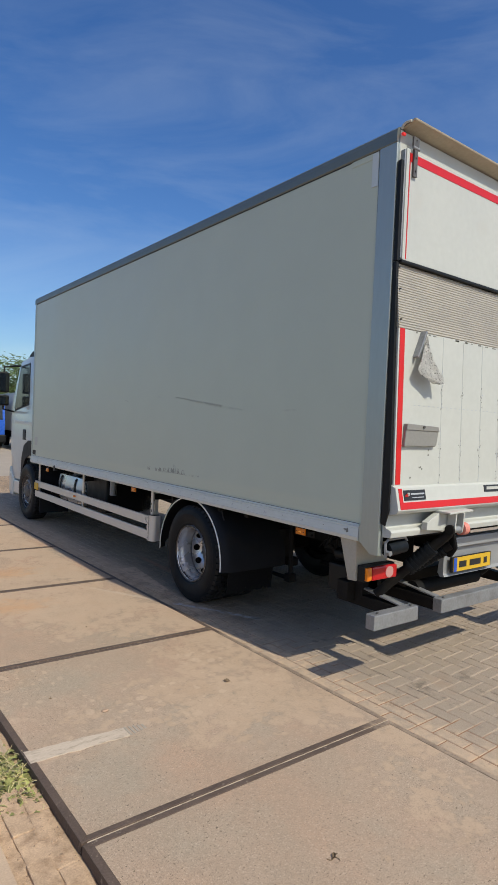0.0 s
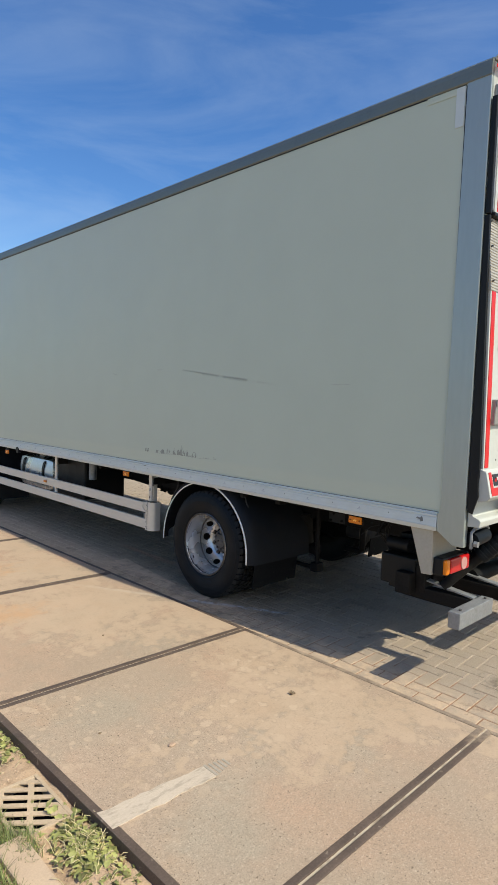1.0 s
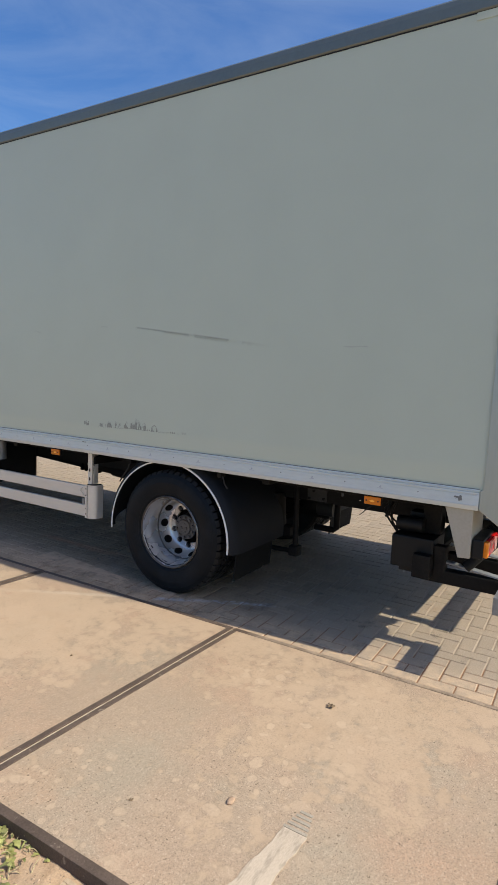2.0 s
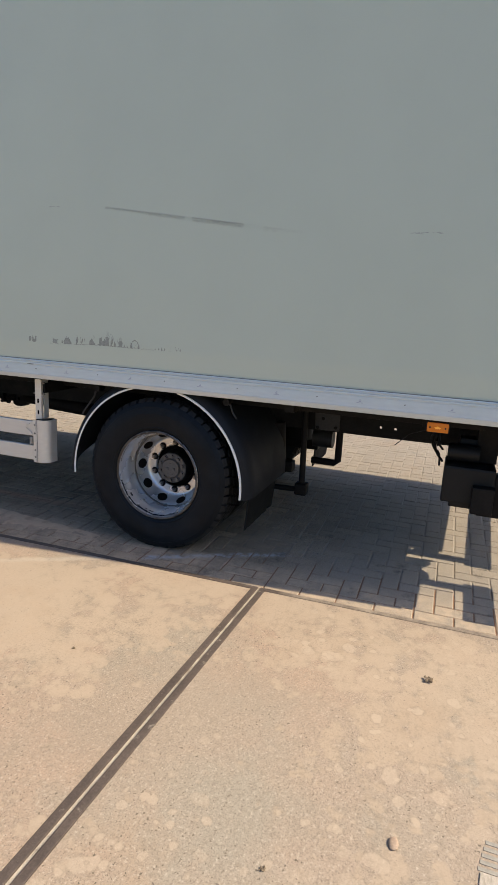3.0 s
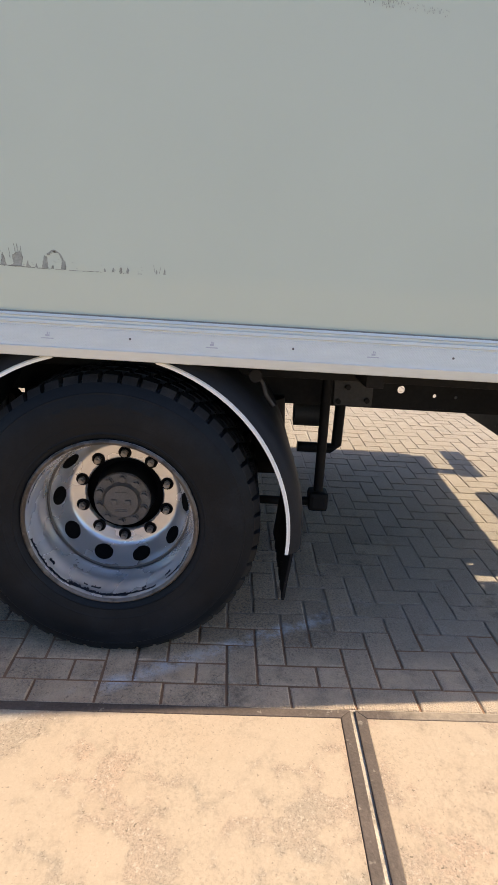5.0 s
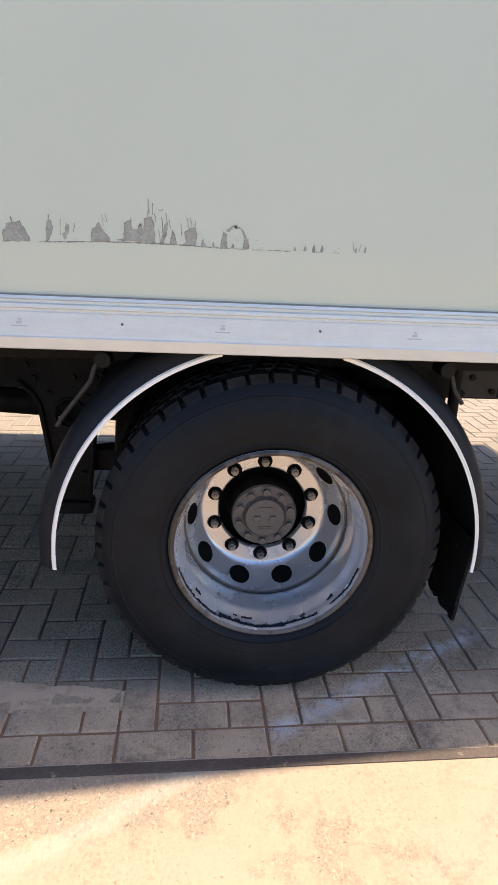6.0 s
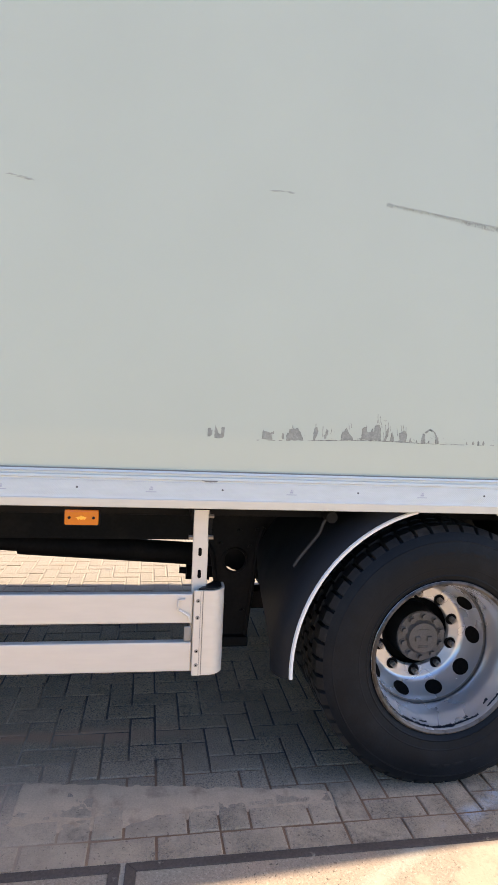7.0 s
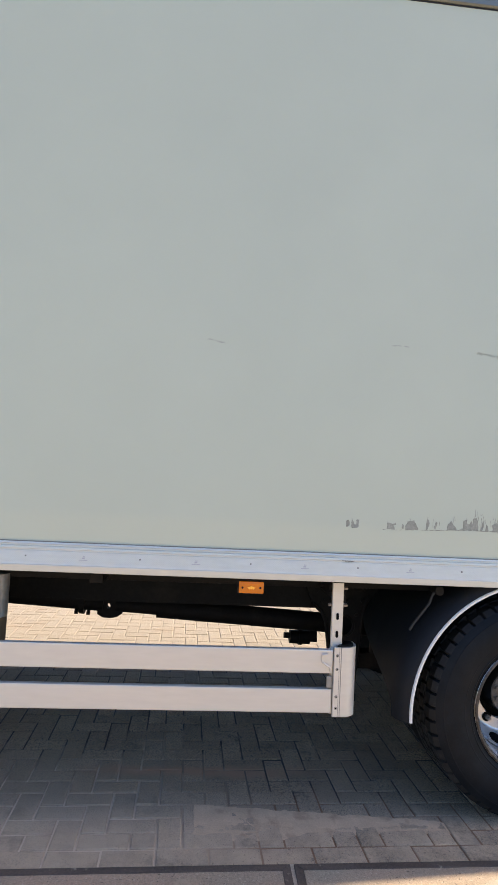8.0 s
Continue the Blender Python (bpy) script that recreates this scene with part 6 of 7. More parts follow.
        for z, h in ((0.030, 0.007), (-0.034, 0.004), (-0.042, 0.004)):
            part("cap_print", box((min(c[0] + sign * 0.1925, c[0] + sign * 0.195), c[1] - 0.022, c[2] + z), (max(c[0] + sign * 0.1925, c[0] + sign * 0.195), c[1] + 0.022, c[2] + z + h)), HUB, rim)
        # inner wheel of the pair
        c2 = (c[0] + sign * 0.345, c[1], c[2])
        inner = part("inner_wheel", lathe(S([(0.0, 0.298), (0.02, 0.277), (0.1, 0.25), (0.22, 0.25), (0.24, 0.298)]), c2, 64), CHASSIS, truck, smooth=True)
        dusted(part("tyre", lathe(S(tp), c2, 600, shape=tread), RUBBER, inner, smooth=True), c2)
    else:
        part("hub", lathe(S([(0.06, 0.121), (0.03, 0.115), (0.01, 0.105), (0.0, 0.09), (-0.005, 0.0005)]), c, 32), HUB, rim, smooth=True)
        part("wheel_face", lathe(S([(0.0155, 0.205), (0.0145, 0.195), (0.0145, 0.128), (0.0165, 0.124)]), c, 40), HUB, rim, "dark brake-dusted wheel face", smooth=True)
        part("bright_ring", lathe(S([(0.0135, 0.213), (0.010, 0.209), (0.0135, 0.203)]), c, 48), RIM, rim, "bright worn ring", smooth=True)
        part("dish", lathe(S([(0.068, 0.2497), (0.0585, 0.2347), (0.0285, 0.2147)]), c, 40), HUB, rim, smooth=True)
    return rim


wheel((0.05, Y_AXLE - 0.006, R_TYRE - 0.008), 1, True)
wheel((W_BOX - 0.05, Y_AXLE, R_TYRE + 0.044), -1, True)
wheel((0.045, Y_FRONT, R_TYRE - 0.006), 1, False)
wheel((W_BOX - 0.045, Y_FRONT, R_TYRE + 0.046), -1, False)

# rear mudguards: a rounded band over the tyres with white edge trim
for side in (0, 1):
    sg = -1 if side else 1
    c = (W_BOX - 0.0 if side else 0.0, Y_AXLE, 0.478)
    S = lambda prof: [(sg * x, r) for x, r in prof]
    outer = [(0.022, 0.600), (0.026, 0.618), (0.040, 0.638), (0.075, 0.656), (0.14, 0.664), (0.80, 0.664), (0.80, 0.655), (0.14, 0.655), (0.075, 0.646), (0.045, 0.628), (0.034, 0.602), (0.022, 0.600)]
    for a0, a1 in ((-3, 75), (105, 184)):
        band = lathe(S(outer), c, 40, a0, a1)
        if a0 < 0:
            # the band narrows towards its front foot
            for v in band.verts:
                q = min(max((math.degrees(math.atan2(v.co.z - c[2], v.co.y - c[1])) - 1.0) / 24.0, 0.0), 1.0)
                far_ = 0.115 + 0.685 * q * q * (3 - 2 * q)
                v.co.x = c[0] + sg * min(sg * (v.co.x - c[0]), far_)
        guard = part("mudguard", band, GUARD_BLACK, truck, "black plastic mudguard with white edge trim", smooth=True)
        part("edge_trim", lathe(S([(0.018, 0.598), (0.017, 0.607), (0.024, 0.611), (0.026, 0.600), (0.018, 0.598)]), c, 40, a0, a1), PIPING, guard, "white edge trim", smooth=True)
    if not side:
        # stays that hold the guards
        for y0, y1, z1 in ((3.08, 3.02, 1.0), (2.02, 2.10, 1.0)):
            s_ = 1 if y0 > 2.5 else -1
            bends = ((0.462, 1.035), (0.488, 1.002), (0.500, 0.965), (0.528, 0.928), (0.572, 0.872), (0.594, 0.838))
            part("guard_stay", tube([(0.10, Y_AXLE + s_ * a, b) for a, b in (bends if s_ > 0 else bends[:4])], 0.0065, 8), STRAP, truck, "dusty steel mudguard stay", smooth=True)
            part("stay_knob", rod((0.075, Y_AXLE + s_ * 0.463, 1.026), (0.14, Y_AXLE + s_ * 0.463, 1.026), 0.021, 16), CHASSIS, truck, smooth=True)
    xa, xb = (0.10, 0.66) if not side else (W_BOX - 0.66, W_BOX - 0.10)
    torn = random.Random(8 + side)
    low = [(xa + (xb - xa) * k / 44, 0.208 + 0.012 * torn.random() + (0.022 if torn.random() < 0.18 else 0.0)) for k in range(45)]
    flap = prism([(xb, 0.50), (xa, 0.50), (xa, 0.36), (xa + 0.004, 0.30), (xa, 0.25)] + low, "y", 0.0, 0.010)
    for v in flap.verts:
        v.co.y += 1.908 + 0.093 * (0.50 - v.co.z)
    part("mud_flap", flap, FLAP, truck, "black rubber mud flap with a torn foot, flecked with dried mud")

# chassis
def web(bm, x0, x1, y0, y1, z0, z1, holes):
    """An upright plate with round holes (y, z, r) right through it."""
    edges = [y0] + [v for cy, cz, r in sorted(holes) for v in (cy - 0.03, cy + 0.03)] + [y1]
    for k in range(0, len(edges), 2):
        box((x0, edges[k], z0), (x1, edges[k + 1], z1), 0, bm)
    for cy, cz, r in holes:
        a, b = cy - 0.03, cy + 0.03
        box((x0, a, z0), (x1, b, cz - 0.03), 0, bm)
        box((x0, a, cz + 0.03), (x1, b, z1), 0, bm)
        for x in (x0, x1):
            inner, outer = [], []
            for q in range(16):
                t = 2 * math.pi * q / 16
                ct, st = math.cos(t), math.sin(t)
                m_ = max(abs(ct), abs(st))
                inner.append(bm.verts.new((x, cy + r * ct, cz + r * st)))
                outer.append(bm.verts.new((x, cy + 0.03 * ct / m_, cz + 0.03 * st / m_)))
            for q in range(16):
                bm.faces.new((inner[q], inner[(q + 1) % 16], outer[(q + 1) % 16], outer[q]))
    return bm


bmw = web(bmesh.new(), 0.856, 0.864, 0.35, 9.2, 0.775, 1.03, [(1.138, 0.835, 0.009), (1.238, 0.836, 0.009), (1.395, 0.857, 0.018)])
box((0.856, 0.35, 0.765), (0.93, 9.2, 0.7748), 0, bmw)
box((0.856, 0.35, 1.0302), (0.93, 9.2, 1.04), 0, bmw)
part("chassis_rail", bmw, CHASSIS, truck, "dark steel chassis rail with round holes")
# block added behind the rail to keep light out of its largest hole
part("air_valve", box((1.27, 1.33, 0.742), (1.33, 1.50, 0.86), 0.012), CHASSIS, truck)
part("valve_stem", rod((1.30, 1.42, 0.86), (1.30, 1.42, 0.90), 0.02, 10), CHASSIS, truck)
part("valve_bracket", box((0.931, 1.40, 0.9), (1.33, 1.44, 0.908)), CHASSIS, truck)
x = W_BOX - 0.86
part("chassis_rail", prism([(x + 0.004, 0.75), (x + 0.004, 1.04), (x - 0.07, 1.04), (x - 0.07, 1.03), (x - 0.006, 1.03), (x - 0.006, 0.76), (x - 0.07, 0.76), (x - 0.07, 0.75)], "y", 0.35, 9.2), CHASSIS, truck, "dark steel chassis rail")
# doubler plate with bolts rear of the axle
doubler = part("doubler_plate", prism([(1.525, 0.772), (1.70, 0.772), (1.71, 0.955), (1.525, 0.955)], "x", 0.846, 0.8555, 0.003), STRAP, truck, "dark grey bolted doubler plate")
for y, z in ((1.672, 0.927), (1.642, 0.857), (1.56, 0.91), (1.68, 0.79), (1.55, 0.80)):
    part("plate_bolt", rod((0.846, y, z), (0.834, y, z), 0.013, 6), CHASSIS, doubler)
part("side_runner", box((0.30, 0.30, 0.985), (0.34, 7.9, 1.07), 0.004), CHASSIS, truck)
part("side_runner", box((W_BOX - 0.34, 0.30, 0.985), (W_BOX - 0.30, 7.9, 1.07), 0.004), CHASSIS, truck)
for y in (0.9, 1.7, 3.5, 4.6, 5.8, 7.0):
    part("cross_member", box((0.12, y - 0.03, 1.0), (W_BOX - 0.12, y + 0.03, 1.068), 0.004), CHASSIS, truck)
    part("cross_tube", rod((0.86, y, 0.9), (W_BOX - 0.86, y, 0.9), 0.05, 14), CHASSIS, truck, smooth=True)
for y in (1.45, 1.62, 1.30):
    part("rail_bolt", rod((0.856, y, 0.95), (0.84, y, 0.95), 0.012, 8), GALV, truck)
part("rear_axle", rod((0.42, Y_AXLE, 0.5), (W_BOX - 0.42, Y_AXLE, 0.5), 0.085, 18), CHASSIS, truck, smooth=True)
bmd = bmesh.new()
bmesh.ops.create_uvsphere(bmd, u_segments=20, v_segments=12, radius=0.22)
bmesh.ops.translate(bmd, verts=bmd.verts, vec=(W_BOX / 2, Y_AXLE + 0.04, 0.5))
part("differential", bmd, CHASSIS, truck, smooth=True)
shaft_z = lambda y: 0.600 + 0.0558 * (y - 3.56)
part("drive_shaft", rod((W_BOX / 2, 2.75, shaft_z(2.75)), (W_BOX / 2, 4.38, shaft_z(4.38)), 0.062, 20), CHASSIS, truck, "dark drive shaft", smooth=True)
part("drive_shaft", rod((W_BOX / 2, 4.38, shaft_z(4.38)), (W_BOX / 2, 4.64, shaft_z(4.64)), 0.046, 16), CHASSIS, truck, smooth=True)
part("drive_shaft", rod((W_BOX / 2, 4.72, shaft_z(4.72)), (W_BOX / 2, 7.4, shaft_z(7.4)), 0.052, 16), CHASSIS, truck, smooth=True)
part("front_axle", rod((0.4, Y_FRONT, 0.45), (W_BOX - 0.4, Y_FRONT, 0.45), 0.07, 14), CHASSIS, truck, smooth=True)
for x in (0.86, W_BOX - 0.86):
    for y in (Y_AXLE - 0.52, Y_AXLE + 0.42):
        part("air_spring", rod((x - 0.02, y, 0.52), (x - 0.02, y, 0.80), 0.13, 20, 0.11), CHASSIS, truck, smooth=True)
    part("spring_beam", prism([(Y_AXLE - 0.7, 0.42), (Y_AXLE + 0.7, 0.42), (Y_AXLE + 0.7, 0.50), (Y_AXLE + 0.2, 0.56), (Y_AXLE - 0.2, 0.56), (Y_AXLE - 0.7, 0.50)], "x", x - 0.01, x + 0.09, 0.01), CHASSIS, truck)


def pierced(outer, hole, x0, x1):
    """An upright plate of (y, z) outline with an opening right through it."""
    bm_ = bmesh.new()
    edges = []
    for loop in (outer, hole):
        vs_ = [bm_.verts.new((x0, y, z)) for y, z in loop]
        edges += [bm_.edges.new((p, q)) for p, q in zip(vs_, vs_[1:] + vs_[:1])]
    fill = bmesh.ops.triangle_fill(bm_, edges=edges, use_beauty=True)
    faces = [f for f in fill["geom"] if isinstance(f, bmesh.types.BMFace)]
    grown = bmesh.ops.extrude_face_region(bm_, geom=faces)
    bmesh.ops.translate(bm_, verts=[v for v in grown["geom"] if isinstance(v, bmesh.types.BMVert)], vec=(x1 - x0, 0, 0))
    return bm_


hung = lambda pts: [(3.270 + 1.05 * (y - 3.264), 0.675 + 1.097 * (z - 0.729)) for y, z in pts]
outline = [(3.49, 1.03), (3.47, 0.90), (3.445, 0.845), (3.392, 0.80), (3.368, 0.75), (3.352, 0.64), (3.330, 0.47), (3.325, 0.375), (3.205, 0.375), (3.196, 0.47), (3.176, 0.64), (3.166, 0.75), (3.158, 0.82), (3.135, 0.88), (3.11, 1.03)]
outline = hung(outline)
eye = [(3.270 + 0.056 * math.cos(q), 0.675 + 0.060 * math.sin(q)) for q in np.linspace(0, 2 * math.pi, 20, endpoint=False)]
bracket = part("spring_bracket", pierced(outline, eye, 0.815, 0.845), CHASSIS, truck, "dark cast spring bracket with an open eye")
part("bracket_eye", lathe_ring(Vector((0.815, 3.270, 0.675)), Vector((1, 0, 0)), 0.059, 0.007), CHASSIS, bracket, smooth=True)
for edge in (outline[2:8], outline[8:14][::-1]):
    part("bracket_flange", tube([(0.807, y, z) for y, z in edge], 0.011, 8), CHASSIS, bracket, smooth=True)
part("bracket_foot", box((0.78, 3.192, 0.254), (0.875, 3.352, 0.305), 0.012), CHASSIS, bracket)
part("bracket_web", prism(hung([(3.455, 0.985), (3.125, 0.985), (3.135, 0.965), (3.445, 0.965)]), "x", 0.793, 0.8145, 0.003), CHASSIS, bracket)
for y, z in hung(((3.455, 0.94), (3.385, 0.855), (3.41, 0.90), (3.155, 0.93), (3.165, 0.865), (3.30, 0.93), (3.245, 0.86), (3.335, 0.80), (3.195, 0.79), (3.31, 0.53), (3.22, 0.50))):
    part("bracket_bolt", rod((0.815, y, z), (0.80, y, z), 0.0125, 6), CHASSIS, bracket)
part("spring_pin", rod((0.93, 3.236, 0.668), (1.02, 3.236, 0.668), 0.076, 16), CHASSIS, truck, smooth=True)
# gear rear of the axle: damper, drop posts, lift power pack with cables
part("damper", rod((0.75, 1.745, 0.36), (0.75, 1.755, 0.98), 0.022, 14), CHASSIS, truck, smooth=True)
part("damper_foot", box((0.70, 1.70, 0.30), (0.80, 1.79, 0.39), 0.02), CHASSIS, truck)
part("stabiliser", tube([(0.75, 2.05, 0.33), (0.75, 1.90, 0.33), (0.75, 1.76, 0.335)], 0.02, 10), CHASSIS, truck, smooth=True)
part("air_can", rod((1.36, 1.82, 0.605), (1.36, 1.66, 0.605), 0.075, 16), STRAP, truck, "grey brake cylinder", smooth=True)
part("link_rod", tube([(1.25, 1.80, 0.44), (1.25, 1.62, 0.44), (1.25, 1.59, 0.46), (1.25, 1.59, 0.80)], 0.028, 10), CHASSIS, truck, smooth=True)
part("pack_hanger", box((0.46, 0.50, 0.762), (0.60, 0.62, 1.0), 0.006), CHASSIS, truck)
part("lift_power_pack", box((0.32, 0.50, 0.53), (0.62, 0.79, 0.755), 0.015), BLACK, truck, "black tail lift power pack box")
part("pack_motor", rod((0.42, 0.60, 0.82), (0.42, 0.78, 0.82), 0.052, 16), BLACK, truck, "black pump motor of the tail lift", smooth=True)
part("pack_pump", box((0.47, 0.50, 0.762), (0.60, 0.72, 0.90), 0.02), BLACK, truck)
part("pack_foot", box((0.36, 0.54, 0.495), (0.60, 0.74, 0.529), 0.01), BLACK, truck)
for k in range(5):
    pts = []
    for s in np.linspace(0, 1, 12):
        pts.append((0.34 + 0.05 * k + 0.03 * math.sin(6 * s + k), 0.815 + 0.05 * math.sin(math.pi * s) * (0.6 + 0.3 * (k % 3)) + 0.012 * math.sin(9 * s + k), 0.99 - (0.13 + 0.045 * k) * s + 0.03 * math.sin(7 * s + 2 * k)))
    part("cable", tube(pts, 0.007, 6), BLACK, truck, smooth=True)
part("cable", tube([(0.5, 0.81, 0.93), (0.5, 0.92, 0.92), (0.5, 1.02, 0.88), (0.5, 1.10, 0.80)], 0.003, 6), BLACK, truck, smooth=True)
# fuel tank with straps, battery and tool boxes
tank = part("fuel_tank", box((0.17, 5.98, 0.50), (0.80, 7.10, 0.985), 0.17), TANK, truck, "silver aluminium fuel tank with black straps", smooth=True)
for y in (6.22, 6.86):
    part("tank_strap", prism([(0.160, 0.60), (0.160, 0.82), (0.178, 0.90), (0.235, 0.965), (0.33, 0.995), (0.78, 0.998), (0.78, 0.988), (0.34, 0.986), (0.242, 0.957), (0.186, 0.895), (0.169, 0.82), (0.169, 0.61)], "y", y - 0.03, y + 0.03), BLACK, tank, "black tank strap")
part("tank_cap", rod((0.33, 6.52, 0.95), (0.31, 6.52, 1.015), 0.05, 18), GALV, tank, smooth=True)
part("side_locker", box((0.24, 5.18, 0.52), (0.84, 5.93, 1.03), 0.03), BLACK, truck, "black side locker under the floor")
part("air_dryer", rod((0.30, 5.08, 0.80), (0.30, 5.08, 1.0), 0.05, 14), GALV, truck, "grey air dryer", smooth=True)
# universal joint: an open yoke and a flange
joint_eye = [(4.687 + 0.012 * math.cos(q), 0.652 + 0.018 * math.sin(q)) for q in np.linspace(0, 2 * math.pi, 12, endpoint=False)]
part("joint_yoke", pierced([(4.60, 0.72), (4.60, 0.606), (4.63, 0.586), (4.67, 0.577), (4.72, 0.580), (4.755, 0.600), (4.76, 0.72)], joint_eye, W_BOX / 2 - 0.03, W_BOX / 2 + 0.03), CHASSIS, truck, "open yoke of the universal joint")
part("joint_flange", rod((W_BOX / 2, 4.835, shaft_z(4.835)), (W_BOX / 2, 4.865, shaft_z(4.865)), 0.078, 16), CHASSIS, truck)
for y in (4.80, 4.875):
    part("flange_bolt", rod((W_BOX / 2 - 0.03, y, shaft_z(y) - 0.060), (W_BOX / 2 - 0.03, y + 0.02, shaft_z(y) - 0.060), 0.018, 6), CHASSIS, truck)
# brake chamber behind the bracket
part("brake_chamber", rod((1.50, 3.33, 0.425), (1.50, 3.47, 0.428), 0.046, 18), CHASSIS, truck, "dark brake chamber", smooth=True)
part("chamber_clamp", rod((1.50, 3.385, 0.426), (1.50, 3.41, 0.427), 0.053, 18), CHASSIS, truck)
part("chamber_neck", rod((1.50, 3.47, 0.435), (1.50, 3.51, 0.437), 0.020, 12), CHASSIS, truck, smooth=True)
part("chamber_mount", box((1.47, 3.28, 0.40), (1.53, 3.33, 0.54), 0.006), CHASSIS, truck)
part("exhaust_box", box((W_BOX - 0.80, 4.9, 0.60), (W_BOX - 0.25, 6.2, 1.0), 0.04), CHASSIS, truck)
part("front_mud_panel", box((0.10, 7.69, 0.18), (0.62, 7.72, 1.03), 0.01), GUARD_BLACK, truck, "black mud flap behind the front wheel")
part("engine_block", box((0.85, 7.2, 0.5), (W_BOX - 0.85, 9.2, 1.1), 0.05), CHASSIS, truck)

# cab
XC0, XC1 = 0.165, W_BOX - 0.165
cab_prof = [(8.12, 1.10), (8.70, 1.12), (8.98, 1.06), (9.00, 0.92), (9.02, 0.62), (9.70, 0.62), (9.82, 1.2), (9.89, 1.88), (9.81, 2.10), (9.40, 2.86), (9.26, 2.95), (8.70, 3.00), (8.12, 2.98)]
cab = part("cab", prism(cab_prof, "x", XC0, XC1, 0.03), CAB_WHITE, truck, "white truck cab with dark side window", smooth=True)
win = [(8.72, 2.12), (9.58, 2.01), (9.62, 2.07), (9.30, 2.76), (9.23, 2.82), (8.70, 2.85)]
for x0, x1 in ((XC0 - 0.008, XC0 + 0.01), (XC1 - 0.01, XC1 + 0.008)):
    w_ = part("side_window", prism(win, "x", x0, x1, 0.004), GLASS, cab, "dark side window in black rubber")
    cy, cz = 9.17, 2.43
    rim_ = [(cy + (y - cy) * 1.07, cz + (z - cz) * 1.09) for y, z in win]
    part("window_rubber", prism(rim_, "x", x0 + 0.004, x1 - 0.003), BLACK, cab)
    part("door_gap", prism([(8.40, 1.15), (8.408, 1.15), (8.408, 2.86), (8.40, 2.86)], "x", x0 + 0.004, x1 - 0.004), BLACK, cab)
    part("door_handle", box((x0 - 0.006, 8.86, 1.42), (x1 + 0.006, 9.02, 1.62), 0.01), BLACK, cab, "black recessed door handle")
    part("cab_arch", prism([(8.00, 1.14), (8.00, 1.36), (8.10, 1.43), (8.62, 1.42), (8.88, 1.32), (9.00, 1.10), (9.04, 0.72), (8.93, 0.72), (8.89, 0.92), (8.76, 1.07), (8.55, 1.15), (8.20, 1.17)], "x", x0 - 0.02, x1 + 0.02, 0.01), GUARD_BLACK, cab, "black wheel arch trim")
    part("door_crease", prism([(8.25, 1.70), (9.78, 1.74), (9.83, 1.80), (8.25, 1.76)], "x", x0 - 0.006, x1 + 0.006, 0.004), CAB_WHITE, cab)
    part("cab_step", box((x0 - 0.01, 9.06, 0.34), (x1 + 0.01, 9.52, 0.60), 0.02), CAB_WHITE, cab)
for xa in (0.42, W_BOX - 0.46):
    part("wheel_liner", box((xa, 7.76, 0.50), (xa + 0.04, 9.01, 1.05), 0.01), DARK, cab, "black wheel well liner")
part("windscreen", prism([(9.91, 1.90), (9.83, 2.10), (9.44, 2.83), (9.45, 2.85), (9.85, 2.11), (9.93, 1.91)], "x", XC0 + 0.08, XC1 - 0.08), GLASS, cab, "dark windscreen")
part("front_bumper", prism([(9.53, 0.28), (9.76, 0.28), (9.84, 0.38), (9.85, 0.80), (9.78, 0.86), (9.55, 0.61)], "x", XC0 - 0.02, XC1 + 0.02, 0.03), CAB_WHITE, cab, smooth=True)
part("grille", box((XC0 + 0.3, 9.76, 0.95), (XC1 - 0.3, 9.92, 1.75), 0.02), BLACK, cab)
part("roof_visor", prism([(8.10, 2.955), (8.90, 2.955), (8.93, 2.985), (8.86, 3.05), (8.68, 3.11), (8.10, 3.13)], "x", XC0 + 0.03, XC1 - 0.03, 0.02), BLACK, cab, "dark roof air deflector")
part("antenna", tube([(0.25, 8.35, 3.15), (0.24, 8.30, 3.45), (0.235, 8.27, 3.75)], 0.005, 6), BLACK, cab)
for sgn, x0 in ((-1, XC0), (1, XC1)):
    part("mirror_arm", tube([(x0, 9.29, 2.86), (x0 + sgn * 0.10, 9.47, 2.86), (x0 + sgn * 0.24, 9.57, 2.84), (x0 + sgn * 0.25, 9.57, 2.6)], 0.018, 8), BLACK, cab, smooth=True)
    part("mirror_arm", tube([(x0, 9.72, 1.96), (x0 + sgn * 0.14, 9.59, 1.98), (x0 + sgn * 0.24, 9.59, 2.0), (x0 + sgn * 0.25, 9.58, 2.2)], 0.018, 8), BLACK, cab, smooth=True)
    mi = part("mirror", box((x0 + sgn * 0.25 - 0.11, 9.54, 2.33), (x0 + sgn * 0.25 + 0.11, 9.64, 2.74), 0.035), BLACK, cab, "black door mirror", smooth=True)
    part("mirror_small", box((x0 + sgn * 0.25 - 0.11, 9.54, 2.07), (x0 + sgn * 0.25 + 0.11, 9.64, 2.28), 0.035), BLACK, cab, "black wide angle mirror", smooth=True)
    GL = mat("mirror_glass", (0.10, 0.11, 0.12, 1), 0.08, 1.0, var=0.01, bump=0.0)
    part("mirror_glass", box((x0 + sgn * 0.25 - 0.085, 9.53, 2.36), (x0 + sgn * 0.25 + 0.085, 9.54, 2.71), 0.002), GL, cab)
    part("mirror_glass", box((x0 + sgn * 0.25 - 0.085, 9.53, 2.10), (x0 + sgn * 0.25 + 0.085, 9.54, 2.25), 0.002), GL, cab)

